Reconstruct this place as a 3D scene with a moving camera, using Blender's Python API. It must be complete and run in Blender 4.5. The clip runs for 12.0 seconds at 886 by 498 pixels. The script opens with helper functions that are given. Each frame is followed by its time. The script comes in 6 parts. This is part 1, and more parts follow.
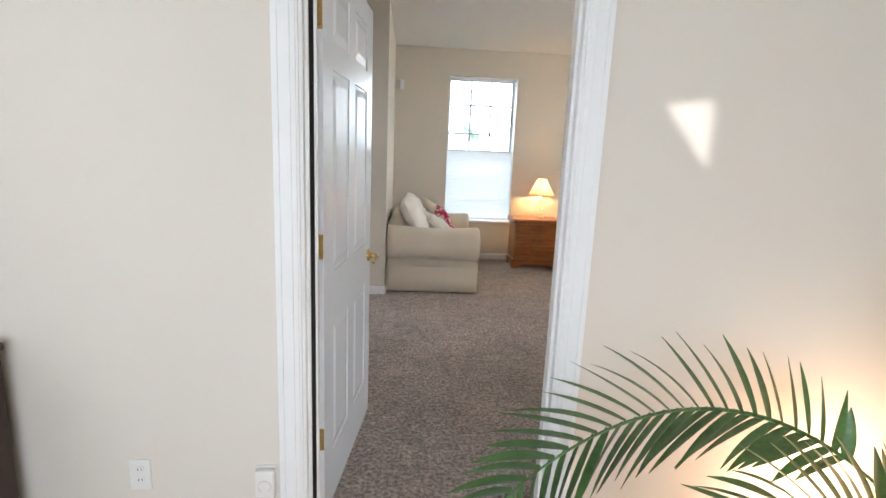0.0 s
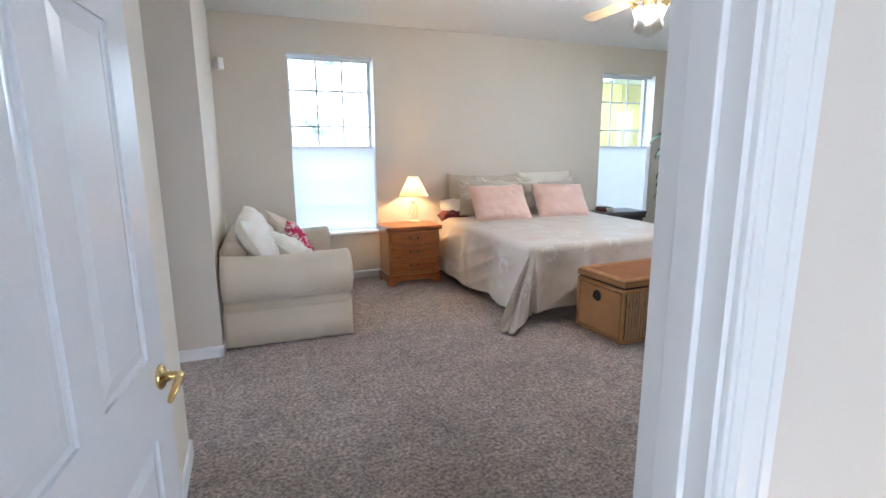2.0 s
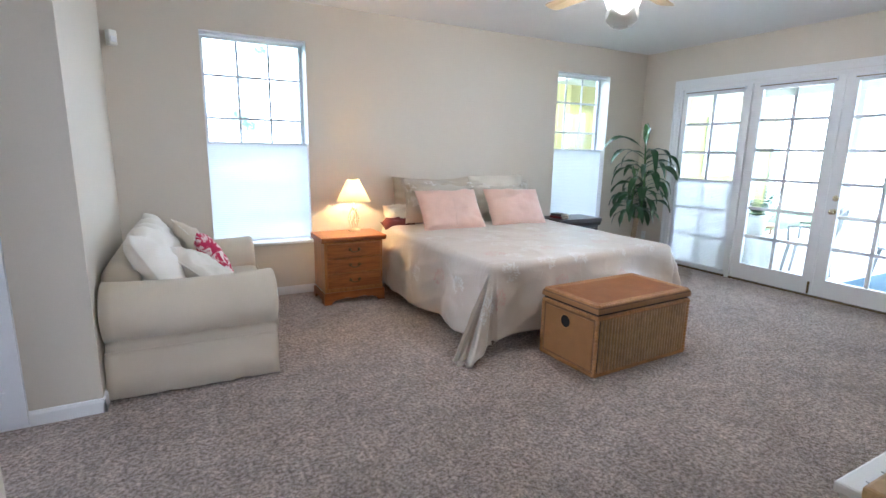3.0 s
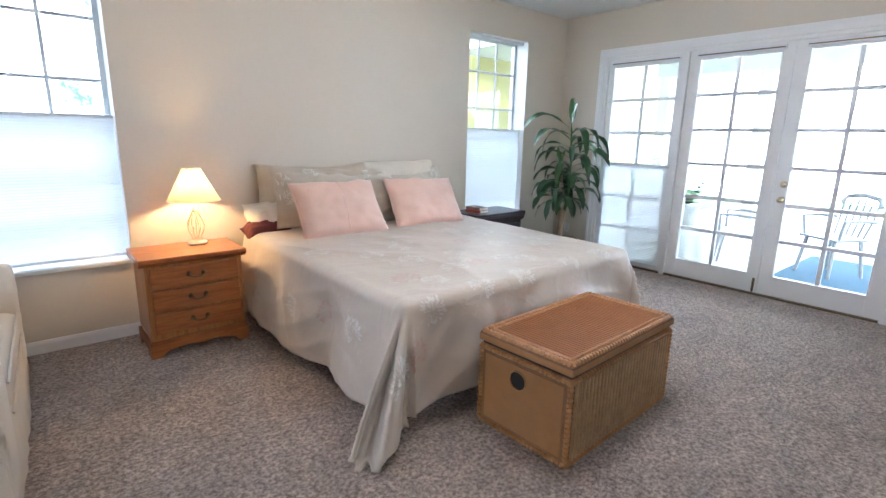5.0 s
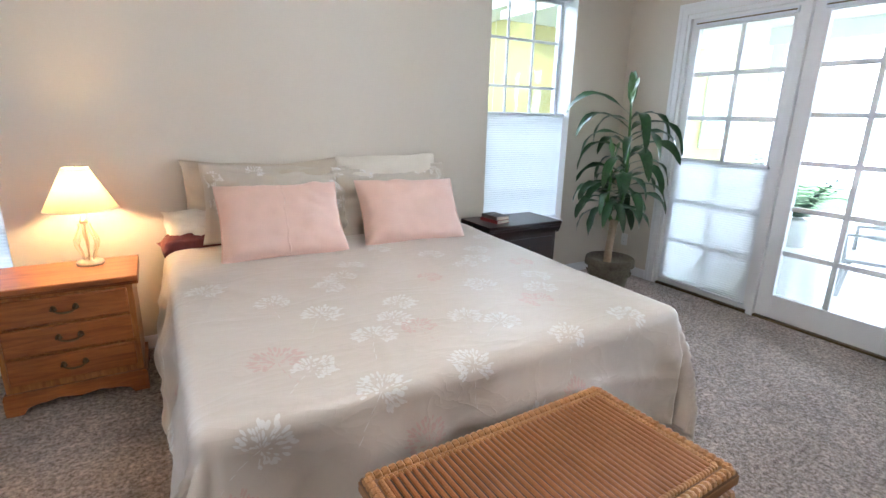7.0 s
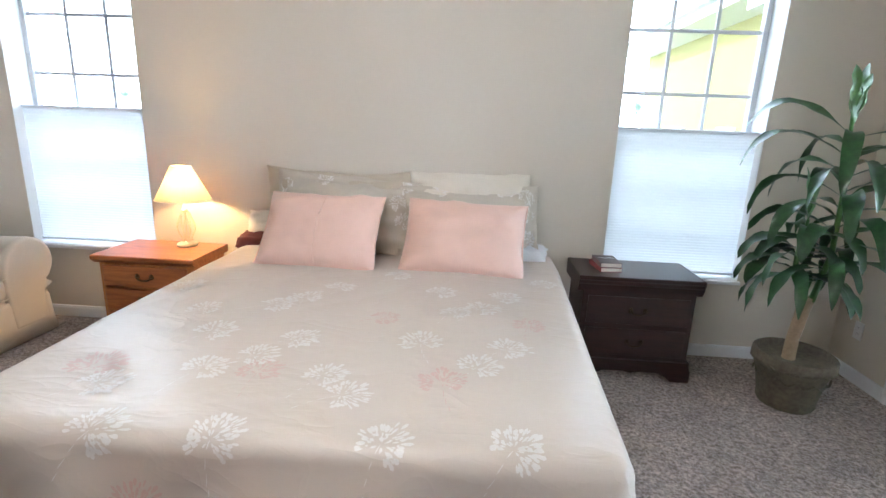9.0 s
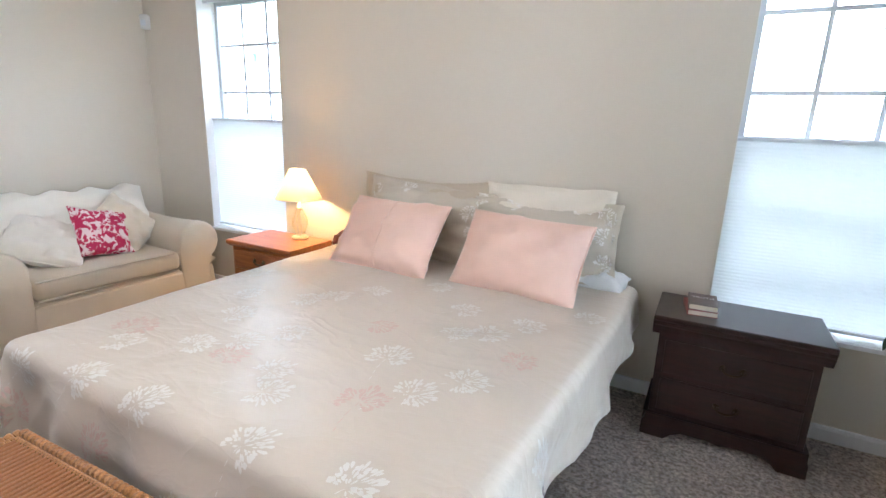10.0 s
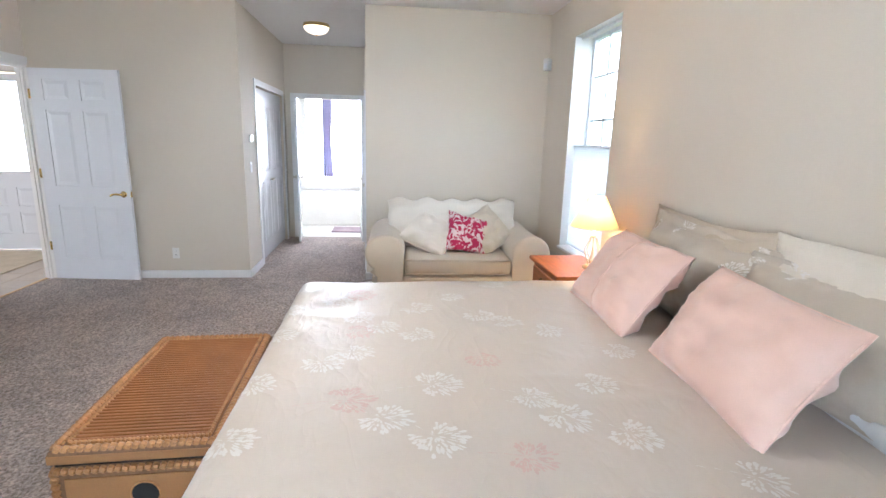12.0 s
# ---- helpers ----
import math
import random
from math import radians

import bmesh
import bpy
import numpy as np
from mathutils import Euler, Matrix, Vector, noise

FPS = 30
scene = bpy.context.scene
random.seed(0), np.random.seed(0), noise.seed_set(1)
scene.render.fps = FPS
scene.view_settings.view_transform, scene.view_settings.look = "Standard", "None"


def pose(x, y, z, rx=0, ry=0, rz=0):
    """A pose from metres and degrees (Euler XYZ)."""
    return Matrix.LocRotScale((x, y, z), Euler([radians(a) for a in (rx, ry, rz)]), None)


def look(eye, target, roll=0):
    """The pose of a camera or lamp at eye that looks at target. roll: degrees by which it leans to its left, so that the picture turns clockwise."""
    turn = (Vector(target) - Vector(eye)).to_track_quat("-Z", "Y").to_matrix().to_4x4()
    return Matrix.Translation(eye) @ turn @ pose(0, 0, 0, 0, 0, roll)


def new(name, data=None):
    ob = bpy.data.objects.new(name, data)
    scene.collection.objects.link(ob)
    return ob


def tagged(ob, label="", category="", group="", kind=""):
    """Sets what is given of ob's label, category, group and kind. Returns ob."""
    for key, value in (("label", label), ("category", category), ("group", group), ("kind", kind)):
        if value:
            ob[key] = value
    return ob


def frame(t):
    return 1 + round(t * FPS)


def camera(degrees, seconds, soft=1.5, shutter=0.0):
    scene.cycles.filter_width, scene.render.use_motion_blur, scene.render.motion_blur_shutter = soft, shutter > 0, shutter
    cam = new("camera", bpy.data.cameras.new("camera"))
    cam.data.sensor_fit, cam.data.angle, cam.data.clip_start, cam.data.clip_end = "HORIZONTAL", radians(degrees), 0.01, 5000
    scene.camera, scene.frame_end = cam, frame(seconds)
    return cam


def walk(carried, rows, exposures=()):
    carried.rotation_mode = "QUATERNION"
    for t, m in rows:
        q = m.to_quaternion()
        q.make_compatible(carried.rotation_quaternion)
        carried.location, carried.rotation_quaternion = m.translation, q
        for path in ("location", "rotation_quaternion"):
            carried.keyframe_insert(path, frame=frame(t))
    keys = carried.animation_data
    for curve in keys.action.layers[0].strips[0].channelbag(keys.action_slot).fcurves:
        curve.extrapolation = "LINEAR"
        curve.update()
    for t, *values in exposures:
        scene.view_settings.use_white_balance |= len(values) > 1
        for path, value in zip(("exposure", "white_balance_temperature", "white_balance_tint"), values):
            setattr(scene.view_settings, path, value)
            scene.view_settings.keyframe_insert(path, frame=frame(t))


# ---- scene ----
cam = camera(83.9, 12.0)
PATH = [
    (0, (-0.187, -0.054, 1.438), (-0.044, 1.906, 1.065), 2.4),
    (0.5, (-0.239, 0.278, 1.431), (0.032, 2.223, 1.052), 2.5),
    (1, (-0.25, 0.582, 1.438), (0.153, 2.503, 1.057), 1.0),
    (1.5, (-0.234, 0.892, 1.434), (0.335, 2.77, 1.051), -1.1),
    (2, (-0.153, 1.166, 1.453), (0.562, 2.993, 1.069), -0.3),
    (2.5, (-0.047, 1.469, 1.469), (0.764, 3.256, 1.083), 0.5),
    (3, (0.048, 1.759, 1.486), (0.978, 3.486, 1.093), 1),
    (3.2, (0.084, 1.888, 1.485), (1.065, 3.587, 1.096), 1.6),
    (4.8, (0.628, 2.778, 1.456), (1.878, 4.274, 1.011), 1.4),
    (5, (0.738, 2.876, 1.434), (1.997, 4.364, 0.988), 1.2),
    (5.5, (0.989, 3.099, 1.453), (2.256, 4.57, 0.971), 1.0),
    (6, (1.26, 3.279, 1.464), (2.499, 4.766, 0.961), 1.1),
    (6.5, (1.621, 3.372, 1.473), (2.757, 4.938, 0.967), 0.7),
    (6.7, (1.761, 3.382, 1.487), (2.839, 4.986, 0.974), 1.0),
    (8.3, (2.961, 3.421, 1.479), (3.306, 5.33, 0.993), 1.4),
    (8.5, (3.108, 3.462, 1.466), (3.335, 5.391, 0.989), 1.7),
    (9, (3.495, 3.537, 1.501), (3.38, 5.473, 1.011), 2.2),
    (9.5, (3.927, 3.657, 1.545), (3.43, 5.527, 1.04), 2.0),
    (10, (4.287, 3.877, 1.54), (3.38, 5.591, 1.048), 1.9),
    (10.5, (4.563, 4.139, 1.521), (3.288, 5.607, 1.054), 1.7),
    (11, (4.775, 4.485, 1.515), (3.181, 5.607, 1.065), 1.7),
    (11.5, (4.914, 4.796, 1.541), (3.095, 5.497, 1.094), 1.7),
    (12, (4.939, 5.116, 1.54), (3.0, 5.348, 1.108), 1.6),
]
walk(cam, [(t, look(eye, target, roll)) for t, eye, target, roll in PATH],
     [(0, 0.08, 6150, 10), (1.5, 0.18, 5700, 11), (2.5, 0.24, 5380, 11), (5.5, 0.22, 5520, 12), (9, 0.25, 5650, 12), (12, 0.36, 5720, 12)])

# ---- world and light ----
world = bpy.data.worlds.new("sky")
scene.world = world
world.use_nodes = True
wnt = world.node_tree
sky = wnt.nodes.new("ShaderNodeTexSky")
sky.sky_type = "NISHITA"
sky.sun_disc = False
sky.sun_elevation = radians(17.8)
sky.sun_rotation = radians(228.5)
wnt.links.new(sky.outputs[0], wnt.nodes["Background"].inputs[0])
wnt.nodes["Background"].inputs[1].default_value = 0.12


def lamp(name, kind, m, energy, colour, size=0.1, size_y=None, angle=None):
    data = bpy.data.lights.new(name, kind)
    data.energy, data.color = energy, colour
    if kind == "AREA":
        data.size = size
        if size_y:
            data.shape, data.size_y = "RECTANGLE", size_y
    elif kind == "POINT":
        data.shadow_soft_size = size
    elif kind == "SUN":
        data.angle = radians(angle)
    ob = new(name, data)
    ob.matrix_world = m
    return ob


# low sun in the south-west
SUN_FROM = Vector((-0.70, -0.62, 0.30))
lamp("sun", "SUN", look(SUN_FROM * 30, (0, 0, 0)), 4.0, (1.0, 0.95, 0.88), angle=0.6)
# bulbs
lamp("bedside_bulb", "POINT", pose(1.61, 6.6, 1.06), 22, (1.0, 0.62, 0.26), 0.03)
for k in range(4):
    a = radians(45 + 90 * k)
    lamp("fan_bulb", "POINT", pose(2.86 + 0.17 * math.cos(a), 4.43 + 0.17 * math.sin(a), 2.485), 17.5, (1.0, 0.92, 0.80), 0.025)
lamp("hall_bulb", "POINT", pose(-1.45, 4.30, 2.765), 48, (1.0, 0.82, 0.6), 0.03)
lamp("floor_uplight_bulb", "POINT", pose(1.40, 1.36, 0.25), 20, (1.0, 0.64, 0.36), 0.04)

# ---- materials ----
def material(name, colour, rough=0.6, metal=0.0, vary=0.08, scale=6.0, fine=60.0, bump=0.15, depth=0.002, spec=0.5, tint=None, sheen=0.0, emit=None):
    """Principled with colour varied at two scales and a fine bump, in object space."""
    mat = bpy.data.materials.new(name)
    mat.use_nodes = True
    nt = mat.node_tree
    b = nt.nodes["Principled BSDF"]
    b.inputs["Roughness"].default_value, b.inputs["Metallic"].default_value = rough, metal
    b.inputs["Specular IOR Level"].default_value = spec
    b.inputs["Sheen Weight"].default_value = sheen
    tc = nt.nodes.new("ShaderNodeTexCoord")
    n1, n2 = nt.nodes.new("ShaderNodeTexNoise"), nt.nodes.new("ShaderNodeTexNoise")
    n1.inputs["Scale"].default_value, n2.inputs["Scale"].default_value = scale, fine
    n1.inputs["Detail"].default_value = n2.inputs["Detail"].default_value = 4
    for n in (n1, n2):
        nt.links.new(tc.outputs["Object"], n.inputs["Vector"])
    add = nt.nodes.new("ShaderNodeMath")
    add.operation = "ADD"
    nt.links.new(n1.outputs["Fac"], add.inputs[0])
    nt.links.new(n2.outputs["Fac"], add.inputs[1])
    ramp = nt.nodes.new("ShaderNodeMapRange")
    ramp.inputs["From Min"].default_value, ramp.inputs["From Max"].default_value = 0.6, 1.4
    nt.links.new(add.outputs[0], ramp.inputs["Value"])
    mix = nt.nodes.new("ShaderNodeMix")
    mix.data_type = "RGBA"
    lo = [c * (1 - vary) for c in colour]
    hi = tint or [min(1, c * (1 + vary)) for c in colour]
    mix.inputs["A"].default_value, mix.inputs["B"].default_value = (*lo, 1), (*hi, 1)
    nt.links.new(ramp.outputs[0], mix.inputs["Factor"])
    nt.links.new(mix.outputs["Result"], b.inputs["Base Color"])
    if bump:
        bp = nt.nodes.new("ShaderNodeBump")
        bp.inputs["Strength"].default_value, bp.inputs["Distance"].default_value = bump, depth
        nt.links.new(n2.outputs["Fac"], bp.inputs["Height"])
        nt.links.new(bp.outputs[0], b.inputs["Normal"])
    if emit:
        b.inputs["Emission Color"].default_value, b.inputs["Emission Strength"].default_value = (*emit[0], 1), emit[1]
    return mat


def wood(name, dark, light, grain=(1.2, 14, 14), rough=0.35, coat=0.2, scale=3.0):
    mat = bpy.data.materials.new(name)
    mat.use_nodes = True
    nt = mat.node_tree
    b = nt.nodes["Principled BSDF"]
    b.inputs["Roughness"].default_value = rough
    b.inputs["Coat Weight"].default_value, b.inputs["Coat Roughness"].default_value = coat, 0.25
    tc, mp = nt.nodes.new("ShaderNodeTexCoord"), nt.nodes.new("ShaderNodeMapping")
    mp.inputs["Scale"].default_value = grain
    nt.links.new(tc.outputs["Object"], mp.inputs[0])
    n1, n2 = nt.nodes.new("ShaderNodeTexNoise"), nt.nodes.new("ShaderNodeTexNoise")
    n1.inputs["Scale"].default_value, n1.inputs["Detail"].default_value, n1.inputs["Distortion"].default_value = scale, 6, 1.2
    n2.inputs["Scale"].default_value, n2.inputs["Detail"].default_value = scale * 9, 3
    nt.links.new(mp.outputs[0], n1.inputs["Vector"])
    nt.links.new(mp.outputs[0], n2.inputs["Vector"])
    add = nt.nodes.new("ShaderNodeMath")
    add.operation = "MULTIPLY_ADD"
    add.inputs[1].default_value = 0.35
    nt.links.new(n2.outputs["Fac"], add.inputs[0])
    nt.links.new(n1.outputs["Fac"], add.inputs[2])
    rp = nt.nodes.new("ShaderNodeValToRGB")
    rp.color_ramp.elements[0].position, rp.color_ramp.elements[1].position = 0.45, 0.85
    rp.color_ramp.elements[0].color, rp.color_ramp.elements[1].color = (*dark, 1), (*light, 1)
    nt.links.new(add.outputs[0], rp.inputs[0])
    nt.links.new(rp.outputs[0], b.inputs["Base Color"])
    bp = nt.nodes.new("ShaderNodeBump")
    bp.inputs["Strength"].default_value, bp.inputs["Distance"].default_value = 0.15, 0.001
    nt.links.new(n2.outputs["Fac"], bp.inputs["Height"])
    nt.links.new(bp.outputs[0], b.inputs["Normal"])
    return mat


def carpet_material():
    """Cut-pile frieze: speckled mauve-grey and brown tufts with deep relief."""
    mat = bpy.data.materials.new("carpet")
    mat.use_nodes = True
    nt = mat.node_tree
    b = nt.nodes["Principled BSDF"]
    b.inputs["Roughness"].default_value = 1.0
    b.inputs["Specular IOR Level"].default_value = 0.1
    b.inputs["Sheen Weight"].default_value = 0.25
    tc = nt.nodes.new("ShaderNodeTexCoord")
    warp = nt.nodes.new("ShaderNodeTexNoise")
    warp.inputs["Scale"].default_value, warp.inputs["Detail"].default_value = 45, 3
    nt.links.new(tc.outputs["Object"], warp.inputs["Vector"])
    off = nt.nodes.new("ShaderNodeVectorMath")
    off.operation = "MULTIPLY_ADD"
    off.inputs[1].default_value = (0.03, 0.03, 0.03)
    nt.links.new(warp.outputs["Color"], off.inputs[0])
    nt.links.new(tc.outputs["Object"], off.inputs[2])
    vor = nt.nodes.new("ShaderNodeTexVoronoi")
    vor.inputs["Scale"].default_value = 52
    nt.links.new(off.outputs[0], vor.inputs["Vector"])
    fine = nt.nodes.new("ShaderNodeTexNoise")
    fine.inputs["Scale"].default_value, fine.inputs["Detail"].default_value, fine.inputs["Roughness"].default_value = 50, 6, 0.78
    nt.links.new(tc.outputs["Object"], fine.inputs["Vector"])
    big = nt.nodes.new("ShaderNodeTexNoise")
    big.inputs["Scale"].default_value, big.inputs["Detail"].default_value = 2.2, 5
    nt.links.new(tc.outputs["Object"], big.inputs["Vector"])
    rp = nt.nodes.new("ShaderNodeValToRGB")
    e = rp.color_ramp.elements
    e[0].position, e[0].color = 0.41, (0.215, 0.155, 0.122, 1)
    e[1].position, e[1].color = 0.61, (0.71, 0.60, 0.53, 1)
    m = rp.color_ramp.elements.new(0.5)
    m.color = (0.445, 0.358, 0.308, 1)
    nt.links.new(fine.outputs["Fac"], rp.inputs[0])
    dim = nt.nodes.new("ShaderNodeMapRange")
    dim.inputs["From Min"].default_value, dim.inputs["From Max"].default_value = 0.3, 0.7
    dim.inputs["To Min"].default_value, dim.inputs["To Max"].default_value = 0.84, 1.12
    nt.links.new(big.outputs["Fac"], dim.inputs["Value"])
    mul = nt.nodes.new("ShaderNodeVectorMath")
    mul.operation = "SCALE"
    nt.links.new(rp.outputs[0], mul.inputs[0])
    mid = nt.nodes.new("ShaderNodeTexNoise")
    mid.inputs["Scale"].default_value, mid.inputs["Detail"].default_value, mid.inputs["Distortion"].default_value = 14, 4, 0.8
    nt.links.new(tc.outputs["Object"], mid.inputs["Vector"])
    dm = nt.nodes.new("ShaderNodeMapRange")
    dm.inputs["From Min"].default_value, dm.inputs["From Max"].default_value = 0.3, 0.7
    dm.inputs["To Min"].default_value, dm.inputs["To Max"].default_value = 0.76, 1.22
    nt.links.new(mid.outputs["Fac"], dm.inputs["Value"])
    both = nt.nodes.new("ShaderNodeMath")
    both.operation = "MULTIPLY"
    nt.links.new(dim.outputs[0], both.inputs[0])
    nt.links.new(dm.outputs[0], both.inputs[1])
    nt.links.new(both.outputs[0], mul.inputs["Scale"])
    nt.links.new(mul.outputs[0], b.inputs["Base Color"])
    h = nt.nodes.new("ShaderNodeMath")
    h.operation = "MULTIPLY_ADD"
    h.inputs[1].default_value = -0.4
    nt.links.new(vor.outputs["Distance"], h.inputs[0])
    nt.links.new(fine.outputs["Fac"], h.inputs[2])
    bp = nt.nodes.new("ShaderNodeBump")
    bp.inputs["Strength"].default_value, bp.inputs["Distance"].default_value = 1.0, 0.02
    nt.links.new(h.outputs[0], bp.inputs["Height"])
    nt.links.new(bp.outputs[0], b.inputs["Normal"])
    return mat


def sateen_material(name, colour):
    """Smooth cotton sateen with a soft gloss, crumpled in long creases and woven fine."""
    mat = material(name, colour, 0.34, vary=0.03, scale=2.5, fine=320, bump=0.15, depth=0.001, sheen=0.3)
    nt = mat.node_tree
    b = nt.nodes["Principled BSDF"]
    weave = b.inputs["Normal"].links[0].from_node
    tc, mp = nt.nodes.new("ShaderNodeTexCoord"), nt.nodes.new("ShaderNodeMapping")
    mp.inputs["Rotation"].default_value, mp.inputs["Scale"].default_value = (0.3, 0.2, 0.6), (1.0, 2.2, 1.4)
    nt.links.new(tc.outputs["Object"], mp.inputs[0])
    height = None
    for scale, share in ((2.6, 1.0), (6.5, 0.35)):
        n = nt.nodes.new("ShaderNodeTexNoise")
        n.inputs["Scale"].default_value, n.inputs["Detail"].default_value, n.inputs["Distortion"].default_value = scale, 2, 0.7
        nt.links.new(mp.outputs[0], n.inputs["Vector"])
        off, fold, keen = (nt.nodes.new("ShaderNodeMath") for _ in range(3))
        off.operation, off.inputs[1].default_value = "SUBTRACT", 0.5
        fold.operation = "ABSOLUTE"
        keen.operation, keen.inputs[1].default_value = "POWER", 0.6
        nt.links.new(n.outputs["Fac"], off.inputs[0])
        nt.links.new(off.outputs[0], fold.inputs[0])
        nt.links.new(fold.outputs[0], keen.inputs[0])
        add = nt.nodes.new("ShaderNodeMath")
        add.operation, add.inputs[1].default_value = "MULTIPLY_ADD", -share
        nt.links.new(keen.outputs[0], add.inputs[0])
        add.inputs[2].default_value = 0.0
        if height:
            nt.links.new(height.outputs[0], add.inputs[2])
        height = add
    bp = nt.nodes.new("ShaderNodeBump")
    bp.inputs["Strength"].default_value, bp.inputs["Distance"].default_value = 0.24, 0.025
    nt.links.new(height.outputs[0], bp.inputs["Height"])
    nt.links.new(bp.outputs[0], weave.inputs["Normal"])
    return mat


def two_tone(name, a, c, scale, edge=0.5, rough=0.8):
    """Blotched two-colour print, leaf mottling or painted garden reflection."""
    mat = bpy.data.materials.new(name)
    mat.use_nodes = True
    nt = mat.node_tree
    b = nt.nodes["Principled BSDF"]
    b.inputs["Roughness"].default_value = rough
    tc, n, rp = nt.nodes.new("ShaderNodeTexCoord"), nt.nodes.new("ShaderNodeTexNoise"), nt.nodes.new("ShaderNodeValToRGB")
    n.inputs["Scale"].default_value, n.inputs["Detail"].default_value, n.inputs["Distortion"].default_value = scale, 2, 1.5
    nt.links.new(tc.outputs["Object"], n.inputs["Vector"])
    nt.links.new(n.outputs["Fac"], rp.inputs[0])
    rp.color_ramp.elements[0].position, rp.color_ramp.elements[1].position = edge - 0.03, edge + 0.03
    rp.color_ramp.elements[0].color, rp.color_ramp.elements[1].color = (*a, 1), (*c, 1)
    nt.links.new(rp.outputs[0], b.inputs["Base Color"])
    return mat


def pane_material():
    mat = bpy.data.materials.new("pane_glass")
    mat.use_nodes = True
    nt = mat.node_tree
    nt.nodes.remove(nt.nodes["Principled BSDF"])
    tr, gl, fr, mx = (nt.nodes.new("ShaderNode" + k) for k in ("BsdfTransparent", "BsdfGlossy", "LayerWeight", "MixShader"))
    tr.inputs[0].default_value = (0.96, 0.98, 0.97, 1)
    gl.inputs["Roughness"].default_value = 0.02
    fr.inputs[0].default_value = 0.12
    cut = nt.nodes.new("ShaderNodeMath")
    cut.operation = "MULTIPLY"
    cut.inputs[1].default_value = 0.35
    nt.links.new(fr.outputs["Facing"], cut.inputs[0])
    nt.links.new(cut.outputs[0], mx.inputs[0])
    nt.links.new(tr.outputs[0], mx.inputs[1])
    nt.links.new(gl.outputs[0], mx.inputs[2])
    nt.links.new(mx.outputs[0], nt.nodes["Material Output"].inputs[0])
    return mat


def cloth_light(name, colour, through_share=0.5):
    """Thin cloth that lets part of the light through."""
    mat = bpy.data.materials.new(name)
    mat.use_nodes = True
    nt = mat.node_tree
    nt.nodes.remove(nt.nodes["Principled BSDF"])
    df, tl, mx = (nt.nodes.new("ShaderNode" + k) for k in ("BsdfDiffuse", "BsdfTranslucent", "MixShader"))
    n = nt.nodes.new("ShaderNodeTexNoise")
    n.inputs["Scale"].default_value = 90
    m = nt.nodes.new("ShaderNodeMix")
    m.data_type = "RGBA"
    m.inputs["A"].default_value, m.inputs["B"].default_value = (*[c * 0.95 for c in colour], 1), (*colour, 1)
    nt.links.new(n.outputs["Fac"], m.inputs["Factor"])
    nt.links.new(m.outputs["Result"], df.inputs[0])
    nt.links.new(m.outputs["Result"], tl.inputs[0])
    mx.inputs[0].default_value = through_share
    nt.links.new(df.outputs[0], mx.inputs[1])
    nt.links.new(tl.outputs[0], mx.inputs[2])
    nt.links.new(mx.outputs[0], nt.nodes["Material Output"].inputs[0])
    return mat


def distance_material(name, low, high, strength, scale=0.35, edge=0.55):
    """A glowing hazy distance outside the windows, lighting the rooms in place of daylight: pale sky with soft patches
    of foliage.
    """
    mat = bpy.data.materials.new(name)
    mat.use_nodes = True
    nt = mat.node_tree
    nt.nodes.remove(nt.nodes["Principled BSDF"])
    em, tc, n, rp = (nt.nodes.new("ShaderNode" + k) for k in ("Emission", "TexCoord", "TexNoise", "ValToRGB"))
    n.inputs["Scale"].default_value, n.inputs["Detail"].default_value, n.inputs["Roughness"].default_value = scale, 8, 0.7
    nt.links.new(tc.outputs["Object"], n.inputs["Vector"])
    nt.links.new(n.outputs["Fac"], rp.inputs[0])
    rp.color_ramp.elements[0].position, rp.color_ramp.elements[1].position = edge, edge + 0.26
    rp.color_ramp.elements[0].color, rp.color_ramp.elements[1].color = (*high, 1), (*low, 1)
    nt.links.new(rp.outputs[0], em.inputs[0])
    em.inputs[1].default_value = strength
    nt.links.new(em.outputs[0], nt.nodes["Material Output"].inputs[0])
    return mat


M_WALL = material("wall_paint", (0.66, 0.60, 0.51), 0.85, vary=0.025, scale=1.2, fine=160, bump=0.12, depth=0.0015, spec=0.25)
M_CREAM = material("foyer_paint", (0.72, 0.665, 0.60), 0.85, vary=0.025, scale=1.2, fine=160, bump=0.12, depth=0.0015, spec=0.25)
M_CEIL = material("ceiling_paint", (0.78, 0.77, 0.76), 0.9, vary=0.02, scale=2, fine=70, bump=0.35, depth=0.003, spec=0.2)
M_TRIM = material("trim_white", (0.82, 0.82, 0.82), 0.38, vary=0.01, scale=3, fine=90, bump=0.0, depth=0.0003)
M_DOOR = material("door_white", (0.78, 0.79, 0.82), 0.24, vary=0.02, scale=3, fine=80, bump=0.05, depth=0.0006)
M_VINYL = material("vinyl_white", (0.74, 0.76, 0.80), 0.35, vary=0.02, bump=0.02)
M_CARPET = carpet_material()
M_TILE = material("foyer_tile", (0.42, 0.33, 0.24), 0.4, vary=0.15, scale=3, fine=25, bump=0.1)
M_GROUT = material("grout", (0.3, 0.25, 0.2), 0.9)
M_RUGTAN = material("rug_tan", (0.5, 0.4, 0.28), 0.95, vary=0.2, fine=120, bump=0.5, depth=0.004)
M_BRASS = material("brass", (0.76, 0.57, 0.25), 0.22, 1.0, vary=0.12, scale=20, fine=80, bump=0.05)
M_PALEBRASS = material("pale_brass", (0.82, 0.72, 0.50), 0.18, 1.0, vary=0.08, scale=20, fine=80, bump=0.04)
M_NICKEL = material("satin_metal", (0.62, 0.58, 0.5), 0.3, 1.0, bump=0.02)
